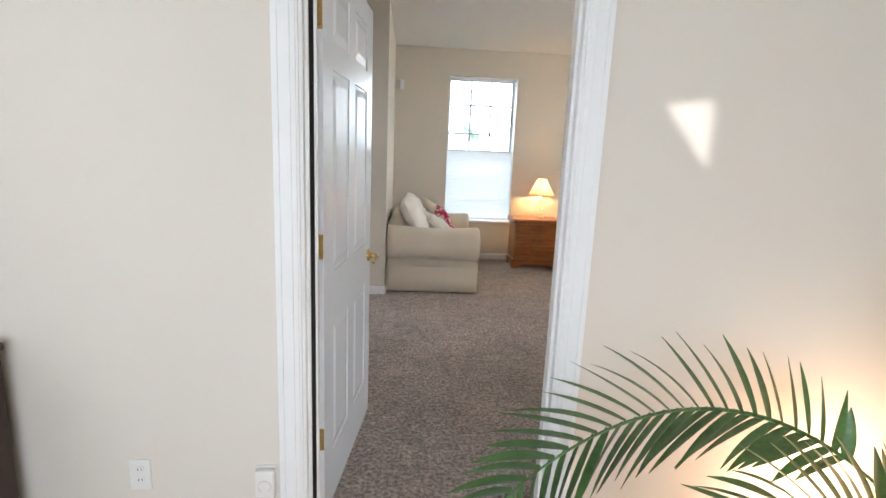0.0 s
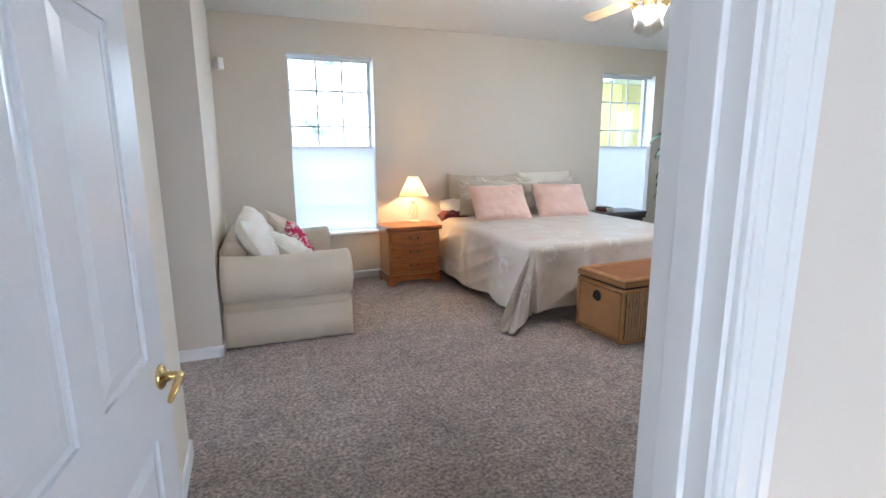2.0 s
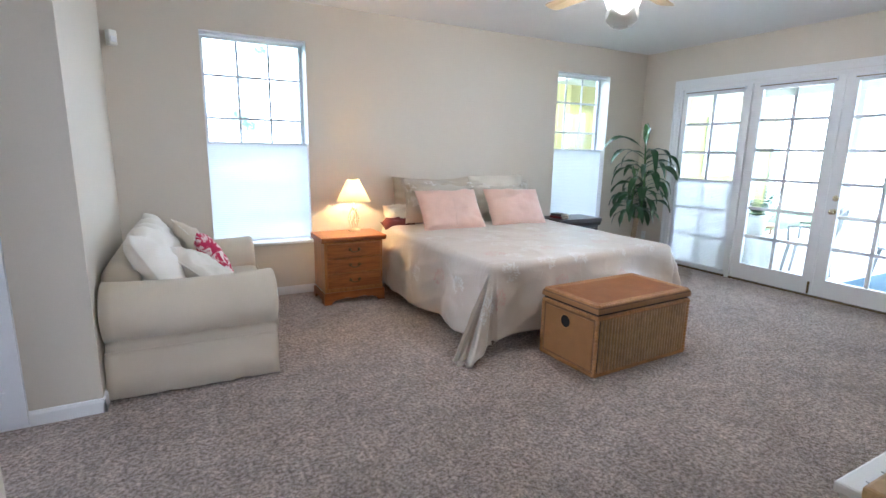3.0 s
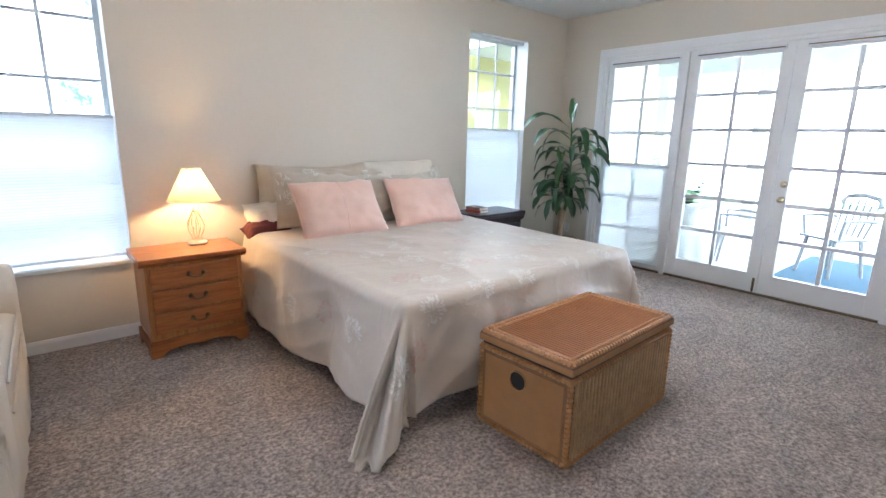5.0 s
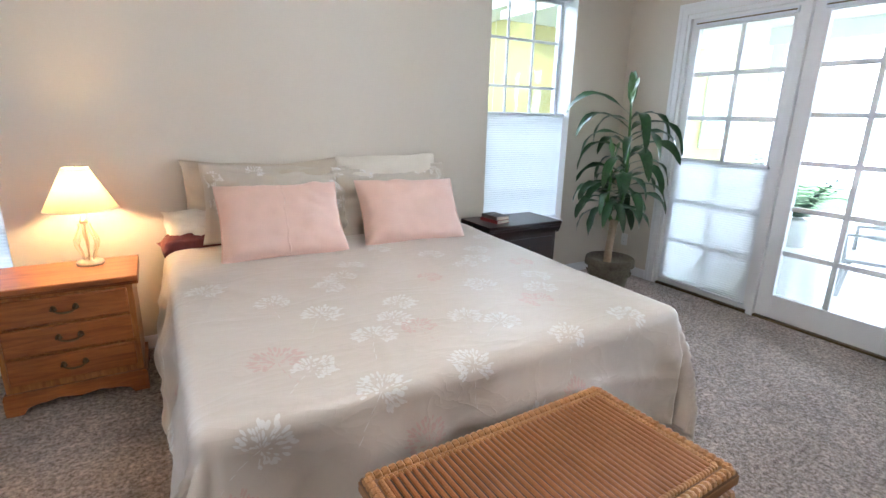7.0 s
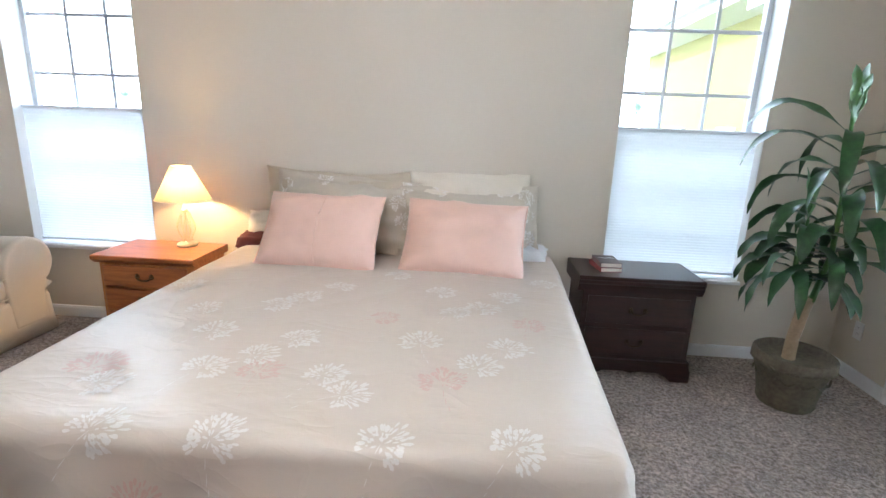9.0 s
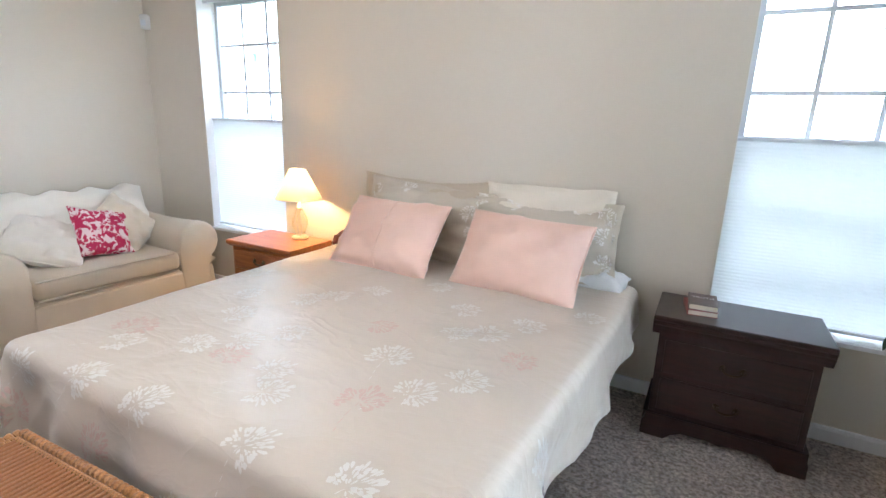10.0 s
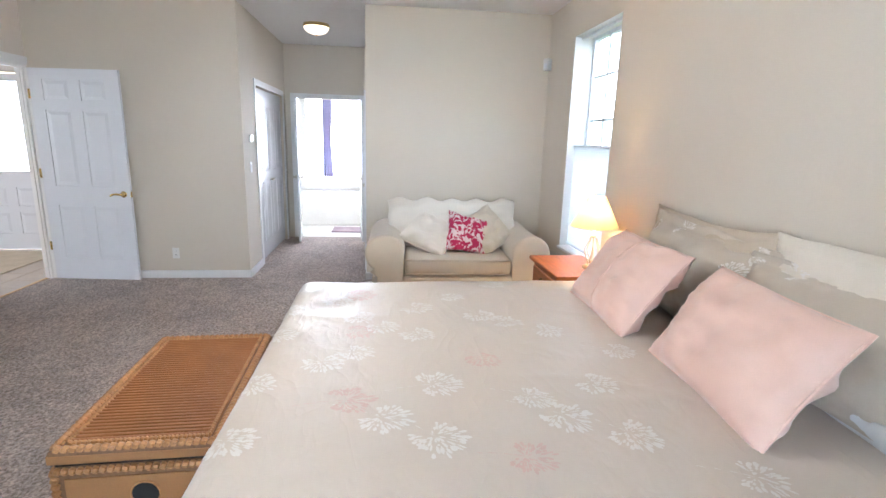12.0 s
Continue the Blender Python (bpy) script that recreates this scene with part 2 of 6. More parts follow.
M_ANTIQUE = material("antique_brass", (0.16, 0.115, 0.06), 0.42, 0.9, vary=0.3, scale=30, bump=0.1)
M_DARKPULL = material("tarnished_brass", (0.055, 0.038, 0.022), 0.45, 0.9, vary=0.3, scale=30, bump=0.1)
M_DARK = material("dark_gap", (0.012, 0.010, 0.009), 0.9, bump=0)
M_OAK = wood("oak", (0.20, 0.058, 0.014), (0.39, 0.13, 0.032), (1.0, 11, 11))
M_OAKV = wood("oak_upright", (0.23, 0.08, 0.02), (0.44, 0.18, 0.05), (11, 11, 1.0))
M_MAHOG = wood("mahogany", (0.009, 0.0028, 0.0024), (0.027, 0.007, 0.0055), (1.5, 12, 12), rough=0.3, coat=0.25)
M_TANWOOD = wood("tan_wood", (0.42, 0.24, 0.09), (0.60, 0.38, 0.16), (8, 8, 0.8), rough=0.45, coat=0.1)
M_WICKER = material("wicker", (0.32, 0.125, 0.038), 0.5, vary=0.18, scale=9, fine=140, bump=0.5, depth=0.003)
M_WICKERD = material("wicker_side", (0.20, 0.10, 0.045), 0.6, vary=0.35, scale=9, fine=140, bump=0.5, depth=0.003)
M_WICKERP = material("wicker_panel", (0.34, 0.165, 0.06), 0.55, vary=0.12, scale=14, fine=220, bump=0.35, depth=0.002)
M_WICKERR = material("wicker_ribs", (0.47, 0.30, 0.17), 0.32, vary=0.3, scale=20, fine=160, bump=0.4, depth=0.002)
M_WICKERL = material("wicker_braid", (0.43, 0.21, 0.075), 0.5, vary=0.4, scale=25, fine=160, bump=0.5, depth=0.003)
M_SOFA = material("slipcover", (0.69, 0.60, 0.475), 0.9, vary=0.05, scale=4, fine=300, bump=0.25, depth=0.002, sheen=0.3)
M_SOFAW = material("white_cushion", (0.79, 0.735, 0.65), 0.9, vary=0.04, scale=7, fine=260, bump=0.3, depth=0.002, sheen=0.3)
M_ROSE = two_tone("rose_print", (0.50, 0.02, 0.085), (0.78, 0.62, 0.62), 16, 0.53)
M_PINK = material("pink_satin", (0.82, 0.56, 0.465), 0.5, vary=0.05, scale=7, fine=300, bump=0.2, depth=0.002, sheen=0.35)
M_TAN = material("tan_cotton", (0.55, 0.47, 0.36), 0.8, vary=0.06, scale=5, fine=200, bump=0.3, sheen=0.2)
M_CREAMC = material("cream_cotton", (0.74, 0.68, 0.58), 0.8, vary=0.05, scale=5, fine=200, bump=0.3, sheen=0.2)
M_SHEET = material("white_sheet", (0.78, 0.79, 0.80), 0.85, vary=0.03, scale=5, fine=200, bump=0.3)
M_MAROON = material("maroon_cotton", (0.10, 0.018, 0.02), 0.75, vary=0.2, scale=12, bump=0.3)
M_COMF = sateen_material("comforter_cloth", (0.64, 0.56, 0.48))
M_STITCHW = material("white_stitching", (0.775, 0.74, 0.695), 0.5, vary=0.05, scale=30, fine=400, bump=0.4, depth=0.001, sheen=0.3)
M_STITCHP = material("pink_stitching", (0.645, 0.465, 0.405), 0.5, vary=0.06, scale=30, fine=400, bump=0.4, depth=0.001, sheen=0.3)
M_SHAM = material("sham_cloth", (0.57, 0.505, 0.415), 0.5, vary=0.05, scale=5, fine=220, bump=0.25, sheen=0.25)
M_BLACK = material("matt_black", (0.015, 0.014, 0.013), 0.7, bump=0)
M_PLASTIC = material("white_plastic", (0.76, 0.75, 0.72), 0.4, vary=0.02, bump=0.02)
M_GLASS = pane_material()
M_SHADE = cloth_light("cellular_shade", (0.84, 0.86, 0.90), 0.34)
M_LAMPSHADE = cloth_light("lamp_shade", (0.76, 0.60, 0.38), 0.15)
M_FROST = cloth_light("frosted_glass", (0.96, 0.95, 0.92), 0.75)
M_FROSTH = material("frosted_bowl", (0.9, 0.82, 0.68), 0.5, bump=0, emit=((1.0, 0.82, 0.58), 1.6))
M_WIRE = material("cream_iron", (0.72, 0.60, 0.42), 0.5, vary=0.1, bump=0.05)
M_LEAF = material("dracaena_leaf", (0.016, 0.062, 0.022), 0.28, vary=0.4, scale=5, fine=40, bump=0.1, tint=(0.04, 0.115, 0.035))
M_LEAFY = material("young_leaf", (0.07, 0.17, 0.045), 0.3, vary=0.3, scale=5, bump=0.1)
M_PALM = material("palm_leaf", (0.075, 0.20, 0.055), 0.35, vary=0.35, scale=6, fine=50, bump=0.1, tint=(0.14, 0.27, 0.09))
M_STEM = material("cane_bark", (0.36, 0.26, 0.17), 0.8, vary=0.25, scale=12, fine=60, bump=0.4, depth=0.004)
M_POT = material("pot_stone", (0.12, 0.10, 0.07), 0.75, vary=0.35, scale=8, fine=45, bump=0.5, depth=0.005, tint=(0.21, 0.18, 0.13))
M_SOIL = material("soil", (0.03, 0.022, 0.016), 1.0, vary=0.4, fine=60, bump=0.8, depth=0.01)
M_PAPER = material("paper", (0.68, 0.62, 0.52), 0.9, vary=0.1, fine=250)
M_COVER = material("book_cover", (0.16, 0.12, 0.115), 0.5, vary=0.2)
M_REDBOOK = material("red_cover", (0.22, 0.03, 0.03), 0.5, vary=0.2)
M_FAN = wood("fan_blade", (0.40, 0.27, 0.13), (0.62, 0.46, 0.26), (1, 10, 10), rough=0.4)
M_YELLOW = material("yellow_stucco", (0.40, 0.365, 0.15), 0.9, vary=0.08, scale=3, fine=60, bump=0.4, depth=0.004)
M_PORCH = material("porch_concrete", (0.62, 0.62, 0.6), 0.8, vary=0.1, scale=2, fine=50, bump=0.2)
M_GRASS = material("grass", (0.09, 0.16, 0.05), 1.0, vary=0.4, scale=1.5, fine=30, bump=0.8, depth=0.02)
M_PORCHW = material("porch_white", (0.8, 0.8, 0.78), 0.6, vary=0.03)
M_BLUERUG = material("blue_rug", (0.04, 0.11, 0.17), 0.95, vary=0.15, fine=120, bump=0.4)
M_CHAIR = material("white_resin", (0.36, 0.36, 0.36), 0.4, vary=0.03)
M_RATTAN = material("rattan", (0.42, 0.27, 0.14), 0.6, vary=0.2)
M_TERRA = material("clay_pot", (0.36, 0.17, 0.09), 0.85, vary=0.15)
M_FOLIAGE = material("foliage", (0.035, 0.10, 0.04), 0.6, vary=0.4, scale=3, tint=(0.08, 0.19, 0.08))
M_BARK = material("bark", (0.2, 0.15, 0.11), 0.9, vary=0.3, fine=30, bump=0.6, depth=0.02)
M_FENCE = material("fence_white", (0.72, 0.70, 0.68), 0.8, vary=0.06)
M_BATH = material("bath_tile", (0.78, 0.76, 0.72), 0.3, vary=0.04)
M_TUB = material("tub_acrylic", (0.85, 0.84, 0.82), 0.15, vary=0.01, bump=0)
M_CURTAIN = material("lilac_curtain", (0.42, 0.40, 0.62), 0.9, vary=0.08)
M_MAT = material("bath_mat", (0.42, 0.33, 0.38), 1.0, vary=0.3, fine=90, bump=0.6, depth=0.006)
M_BROWN = material("dark_leather", (0.03, 0.017, 0.012), 0.5, vary=0.2, fine=80, bump=0.2)
# emission of these backdrops stands in for daylight
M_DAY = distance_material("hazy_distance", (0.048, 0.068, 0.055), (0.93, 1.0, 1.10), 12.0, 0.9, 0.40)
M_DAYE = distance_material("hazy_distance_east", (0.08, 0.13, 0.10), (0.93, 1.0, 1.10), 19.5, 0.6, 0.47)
M_DAYS = distance_material("added_foyer_glow", (0.9, 0.95, 0.95), (0.95, 1.0, 1.06), 6.4, 0.5, 0.56)
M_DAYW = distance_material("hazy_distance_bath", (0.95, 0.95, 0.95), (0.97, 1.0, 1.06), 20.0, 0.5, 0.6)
M_GARDENGLASS = two_tone("garden_reflection_glass", (0.05, 0.09, 0.06), (0.22, 0.30, 0.22), 3, 0.5, 0.15)


# ---- mesh helpers ----
def part(name, bm, mat, parent=None, label="", smooth=False, at=None):
    """Links a bmesh as one mesh object, under a thing or a part."""
    me = bpy.data.meshes.new(name)
    bm.to_mesh(me)
    bm.free()
    if smooth:
        for p in me.polygons:
            p.use_smooth = True
    for m in mat if isinstance(mat, (list, tuple)) else (mat,):
        me.materials.append(m)
    ob = new(name, me)
    if parent:
        ob.parent = parent
    if at is not None:
        ob.matrix_local = at
    if label:
        ob["label"] = label
    return ob


def thing(name, m, label, category, group="", kind=""):
    ob = new(name)
    ob.matrix_world = m
    ob.empty_display_size = 0.1
    return tagged(ob, label, category, group, kind)


def structure(ob, label="", category=""):
    return tagged(ob, label, category, "", "structure")


def add_box(bm, lo, hi, bevel=0.0, m=None):
    v = [bm.verts.new((x, y, z)) for x in (lo[0], hi[0]) for y in (lo[1], hi[1]) for z in (lo[2], hi[2])]
    fs = [bm.faces.new([v[i] for i in q]) for q in ((0, 1, 3, 2), (4, 6, 7, 5), (0, 4, 5, 1), (2, 3, 7, 6), (0, 2, 6, 4), (1, 5, 7, 3))]
    if bevel:
        es = list({e for f in fs for e in f.edges})
        r = bmesh.ops.bevel(bm, geom=es, offset=bevel, segments=2, profile=0.5, affect="EDGES")
        v = list({w for f in r["faces"] for w in f.verts} | {w for w in v if w.is_valid})
    if m is not None:
        bmesh.ops.transform(bm, matrix=m, verts=[w for w in v if w.is_valid])
    return bm


def box(lo, hi, bevel=0.0):
    return add_box(bmesh.new(), lo, hi, bevel)


def add_lathe(bm, prof, n=24, m=None, cap=True):
    rings = []
    for r, z in prof:
        rings.append([bm.verts.new((r * math.cos(2 * math.pi * k / n), r * math.sin(2 * math.pi * k / n), z)) for k in range(n)])
    for a, b in zip(rings, rings[1:]):
        for k in range(n):
            bm.faces.new((a[k], a[(k + 1) % n], b[(k + 1) % n], b[k]))
    if cap:
        bm.faces.new(list(reversed(rings[0])))
        bm.faces.new(rings[-1])
    if m is not None:
        bmesh.ops.transform(bm, matrix=m, verts=[v for r in rings for v in r])
    return bm


def lathe(prof, n=24, m=None, cap=True):
    return add_lathe(bmesh.new(), prof, n, m, cap)


def add_tube(bm, pts, rad, n=8):
    """A tube along points; rad may be a number or one per point."""
    pts = [Vector(p) for p in pts]
    rads = rad if isinstance(rad, (list, tuple)) else [rad] * len(pts)
    rings, up = [], Vector((0, 0, 1))
    for i, p in enumerate(pts):
        d = (pts[min(i + 1, len(pts) - 1)] - pts[max(i - 1, 0)]).normalized()
        side = d.cross(up) if abs(d.dot(up)) < 0.98 else d.cross(Vector((1, 0, 0)))
        side.normalize()
        nrm = side.cross(d)
        rings.append([bm.verts.new(p + rads[i] * (math.cos(2 * math.pi * k / n) * side + math.sin(2 * math.pi * k / n) * nrm)) for k in range(n)])
    for a, b in zip(rings, rings[1:]):
        for k in range(n):
            bm.faces.new((a[k], a[(k + 1) % n], b[(k + 1) % n], b[k]))
    bm.faces.new(rings[0])
    bm.faces.new(list(reversed(rings[-1])))
    return bm


def tube(pts, rad, n=8):
    return add_tube(bmesh.new(), pts, rad, n)


def add_prism(bm, outline, lo, hi, axis="x", bevel=0.0):
    """A flat outline pushed along an axis: for x the outline is (y, z), for y (x, z), for z (x, y)."""
    def put(a, b, c):
        return {"x": (c, a, b), "y": (a, c, b), "z": (a, b, c)}[axis]
    one = [bm.verts.new(put(a, b, lo)) for a, b in outline]
    two = [bm.verts.new(put(a, b, hi)) for a, b in outline]
    n = len(outline)
    fs = [bm.faces.new(one), bm.faces.new(list(reversed(two)))]
    for k in range(n):
        fs.append(bm.faces.new((one[k], two[k], two[(k + 1) % n], one[(k + 1) % n])))
    if bevel:
        es = list(set(fs[0].edges) | set(fs[1].edges))
        bmesh.ops.bevel(bm, geom=es, offset=bevel, segments=3, profile=0.5, affect="EDGES")
    bmesh.ops.recalc_face_normals(bm, faces=bm.faces[:])
    return bm


def prism(outline, lo, hi, axis="x", bevel=0.0):
    return add_prism(bmesh.new(), outline, lo, hi, axis, bevel)


def cushion_at(w, h, d, u, v, side, ears=0.06, sag=0.0, flange=0.0, wrinkle=0.006, seed=0, puff=0.55, scallop=0):
    """A point of a stuffed pillow's face; u and v run from -1 to 1."""
    ui, vi = u / (1 - flange / w * 2), v / (1 - flange / h * 2)
    core = max(0.0, 1 - abs(ui) ** 3.2) ** puff * max(0.0, 1 - abs(vi) ** 3.2) ** puff
    pull = ears * (1 - v * v) * abs(u) ** 3
    pull2 = ears * (1 - u * u) * abs(v) ** 3
    x = u * w / 2 * (1 - pull) + 0.014 * noise.noise((u * 1.6 + seed * 3.3, v * 1.9, seed))
    z = h / 2 + v * h / 2 * (1 - pull2) - sag * (1 - u * u) * (v + 1) / 2 + 0.016 * noise.noise((u * 2.1, v * 1.4 + seed * 2.7, seed + 5.0)) * (v + 1) / 2
    if scallop and v > 0:
        z += 0.022 * v * math.cos(u * math.pi * scallop)
    bump = wrinkle * noise.noise((u * 2.6 + seed * 7.1, v * 2.6, side * 3 + seed)) * 2.2
    bump += wrinkle * noise.noise((u * 6 + seed, v * 6, side + seed * 2.0))
    bump += wrinkle * 0.9 * (1 - abs(noise.noise((u * 1.9 + v * 1.1 + seed, v * 1.3 - u * 0.8, seed + 3.0)))) ** 7
    edge = 0.006 * math.sin(u * 11 + v * 13 + seed) * (1 - min(1, core * 3)) if flange else 0.0
    return Vector((x, side * (d / 2 * core + 0.004) + bump * min(1, core * 3) + edge, z))


def cushion(w, h, d, n=26, **kw):
    """A stuffed pillow in the xz plane, thickness along y, its bottom edge at z = 0."""
    bm = bmesh.new()
    grids = [[[bm.verts.new(cushion_at(w, h, d, 2 * i / n - 1, 2 * j / n - 1, side, **kw)) for j in range(n + 1)] for i in range(n + 1)] for side in (-1, 1)]
    for k, g in enumerate(grids):
        for i in range(n):
            for j in range(n):
                q = [g[i][j], g[i + 1][j], g[i + 1][j + 1], g[i][j + 1]]
                bm.faces.new(q[::-1] if k else q)
    a, b = grids
    rim = [(i, 0) for i in range(n)] + [(n, j) for j in range(n)] + [(i, n) for i in range(n, 0, -1)] + [(0, j) for j in range(n, 0, -1)]
    for (i, j), (k, l) in zip(rim, rim[1:] + rim[:1]):
        bm.faces.new((a[i][j], b[i][j], b[k][l], a[k][l]))
    return bm


def piping(w, h, r=0.006, ears=0.06):
    """The cord round a cushion's edge."""
    pts = []
    n = 14
    for a, b in (((-1, -1), (1, -1)), ((1, -1), (1, 1)), ((1, 1), (-1, 1)), ((-1, 1), (-1, -1))):
        for k in range(n):
            u, v = a[0] + (b[0] - a[0]) * k / n, a[1] + (b[1] - a[1]) * k / n
            pts.append((u * w / 2 * (1 - ears * (1 - v * v) * abs(u) ** 3), 0, h / 2 + v * h / 2 * (1 - ears * (1 - u * u) * abs(v) ** 3)))
    return tube(pts + pts[:1], r, 6)


def leaf_blade(bm, base, way, length, width, droop, n=7, fold=0.25, twist=0.0):
    """A strap leaf: starts along way, bends down by droop, tapers to a point, with a folded midrib."""
    p, d = Vector(base), Vector(way).normalized()
    step = length / n
    rows = []
    for k in range(n + 1):
        s = k / n
        side = d.cross(Vector((0, 0, 1)))
        if side.length < 0.05:
            side = Vector((1, 0, 0))
        side.normalize()
        if twist:
            side = Matrix.Rotation(twist * s, 3, d) @ side
        nrm = side.cross(d).normalized()
        w = width * 0.5 * (math.sin(math.pi * min(1, 0.12 + 0.88 * s) ** 0.8) ** 0.75 if s < 1 else 0.02)
        w = max(w, width * 0.03)
        rows.append((bm.verts.new(p - side * w + nrm * w * fold), bm.verts.new(p), bm.verts.new(p + side * w + nrm * w * fold)))
        p = p + d * step
        d = (d + Vector((0, 0, -droop / n))).normalized()
    for a, b in zip(rows, rows[1:]):
        bm.faces.new((a[0], a[1], b[1], b[0]))
        bm.faces.new((a[1], a[2], b[2], b[1]))
    return bm


# ---- plan, in metres ----
XW, XE = -0.415, 5.975          # sofa wall, glass-door wall
YN, YS = 6.83, 1.665            # window wall, entry wall (bedroom face)
YF = 1.55                       # entry wall, foyer face
H = 2.835                       # bedroom ceiling
HH = 2.834                      # hall ceiling
XB = -2.85                      # bathroom door wall
YH0, YH1 = 3.64, 4.91           # hall sides
T = 0.14
TN = 0.235                      # window wall
CX0, CX1 = -2.62, -1.12         # hall closet opening
XS = -0.515                     # wall beside the entry door
DX0, DX1 = -0.523, 0.342         # bedroom door opening
DH = 2.12
WIN = ((0.312, 1.238), (4.385, 5.29))
WZ0, WZ1 = 0.55, 2.49
FD0, FD1, FDH = 3.46, 6.245, 2.342   # glass door unit along y


def wall(name, outline_boxes, mat, label):
    bm = bmesh.new()
    for lo, hi in outline_boxes:
        add_box(bm, lo, hi)
    return structure(part(name, bm, mat), label, "wall")


# window wall, with two window openings
xs = [XW - T, WIN[0][0], WIN[0][1], WIN[1][0], WIN[1][1], XE + T]
wall("wall_north", [((xs[0], YN, 0), (xs[1], YN + TN, H)), ((xs[2], YN, 0), (xs[3], YN + TN, H)), ((xs[4], YN, 0), (xs[5], YN + TN, H))]
     + [((a, YN, 0), (b, YN + TN, WZ0)) for a, b in WIN] + [((a, YN, WZ1), (b, YN + TN, H)) for a, b in WIN], M_WALL, "beige painted wall with two tall windows")
wall("wall_east", [((XE, YS, 0), (XE + T, FD0, H)), ((XE, FD1, 0), (XE + T, YN, H)), ((XE, FD0, FDH), (XE + T, FD1, H))], M_WALL, "beige painted wall round the glass doors")
wall("wall_sofa", [((XW - T, YH1, 0), (XW, YN, H))], M_WALL, "beige painted wall behind the loveseat")
wall("wall_hall_north", [((XB, YH1, 0), (XW - T, YH1 + T, H))], M_WALL, "beige painted hall wall")
wall("wall_hall_south", [((XS - T, YS, 0), (XS, YH0, H)), ((CX1, YH0 - T, 0), (XS - T, YH0, HH)), ((CX0, YH0 - T, 2.09), (CX1, YH0, HH)), ((XB, YH0 - T, 0), (CX0, YH0, HH))], M_WALL, "beige painted wall turning into the hall")
wall("wall_closet", [((CX0, YH0 - 0.65, 0), (CX1, YH0 - 0.55, HH))], M_WALL, "plain back wall of the hall closet")
wall("wall_hall_end", [((XB - T, YH0 - T, 0), (XB, 3.785, HH)), ((XB - T, 4.765, 0), (XB, YH1 + T, HH)), ((XB - T, 3.785, 2.085), (XB, 4.765, HH))], M_WALL, "beige painted wall over the bathroom doorway")
wall("wall_entry", [((-1.99, YF, 0), (DX0 - 0.02, YS, 3.7)), ((DX1 + 0.02, YF, 0), (XE + T, YS, 3.7)), ((DX0 - 0.02, YF, DH + 0.02), (DX1 + 0.02, YS, 3.7))], M_CREAM, "pale cream painted wall round the bedroom doorway")
structure(part("ceiling", box((XS - T, YS, H), (XE + T, YN + TN, H + 0.1)), M_CEIL), "white textured bedroom ceiling", "ceiling")
structure(part("ceiling_hall", box((XB - T, YH0 - 0.65, HH), (XS - T - 0.001, YH1 + T, HH + 0.08)), M_CEIL), "white textured hall ceiling", "ceiling")
structure(part("floor", box((XB, YF + 0.02, -0.1), (XE, YN, 0)), M_CARPET), "mottled grey-brown cut-pile carpet", "floor")

# foyer behind the doorway
FX0, FX1, FY0 = -1.85, 3.2, -3.6
structure(part("floor_foyer", box((FX0 - T, FY0 - T, -0.1), (FX1 + T, YF + 0.02, -0.012)), M_GROUT), "tiled foyer floor", "floor")
structure(part("ceiling_foyer", box((FX0 - T, FY0 - T, 3.7), (FX1 + T, YF, 3.8)), M_CEIL), "white foyer ceiling", "ceiling")
# the high slot is made up, to let the sun through
wall("wall_foyer_west", [((FX0 - T, FY0, 0), (FX0, -0.07, 2.54)), ((FX0 - T, 0.90, 0), (FX0, YF, 2.54)), ((FX0 - T, -0.07, 2.2), (FX0, 0.90, 2.3)), ((FX0 - T, FY0, 2.54), (FX0, -0.95, 3.7)), ((FX0 - T, -0.66, 2.54), (FX0, YF, 3.7)), ((FX0 - T, -0.95, 2.88), (FX0, -0.66, 3.7))], M_CREAM, "cream foyer wall with the front door and an added sun slot")
# unseen mask plate, added to cut the sunbeam into a triangular patch
bm = box((FX0 - 0.014, -0.9499, 2.541), (FX0, -0.806, 2.8799))
add_prism(bm, [(-0.806, 2.785), (-0.80, 2.785), (-0.6601, 2.70), (-0.6601, 2.8799), (-0.806, 2.8799)], FX0 - 0.014, FX0, "x")
add_prism(bm, [(-0.806, 2.541), (-0.6601, 2.541), (-0.6601, 2.688), (-0.806, 2.556)], FX0 - 0.014, FX0, "x")
structure(part("wall_foyer_sun_mask", bm, M_CREAM), "cream mask plate with a cut that shapes the sun patch", "wall")
wall("wall_foyer_east", [((FX1, FY0, 0), (FX1 + T, YF, 3.7))], M_CREAM, "cream foyer wall")
# unseen opening, added so that the south backdrop brightens the foyer
wall("wall_foyer_south", [((FX0 - T, FY0 - T, 0), (-1.6, FY0, 3.7)), ((1.8, FY0 - T, 0), (FX1 + T, FY0, 3.7)), ((-1.6, FY0 - T, 0), (1.8, FY0, 0.3)), ((-1.6, FY0 - T, 2.6), (1.8, FY0, 3.7))], M_CREAM, "cream foyer wall with an unseen opening added for light")
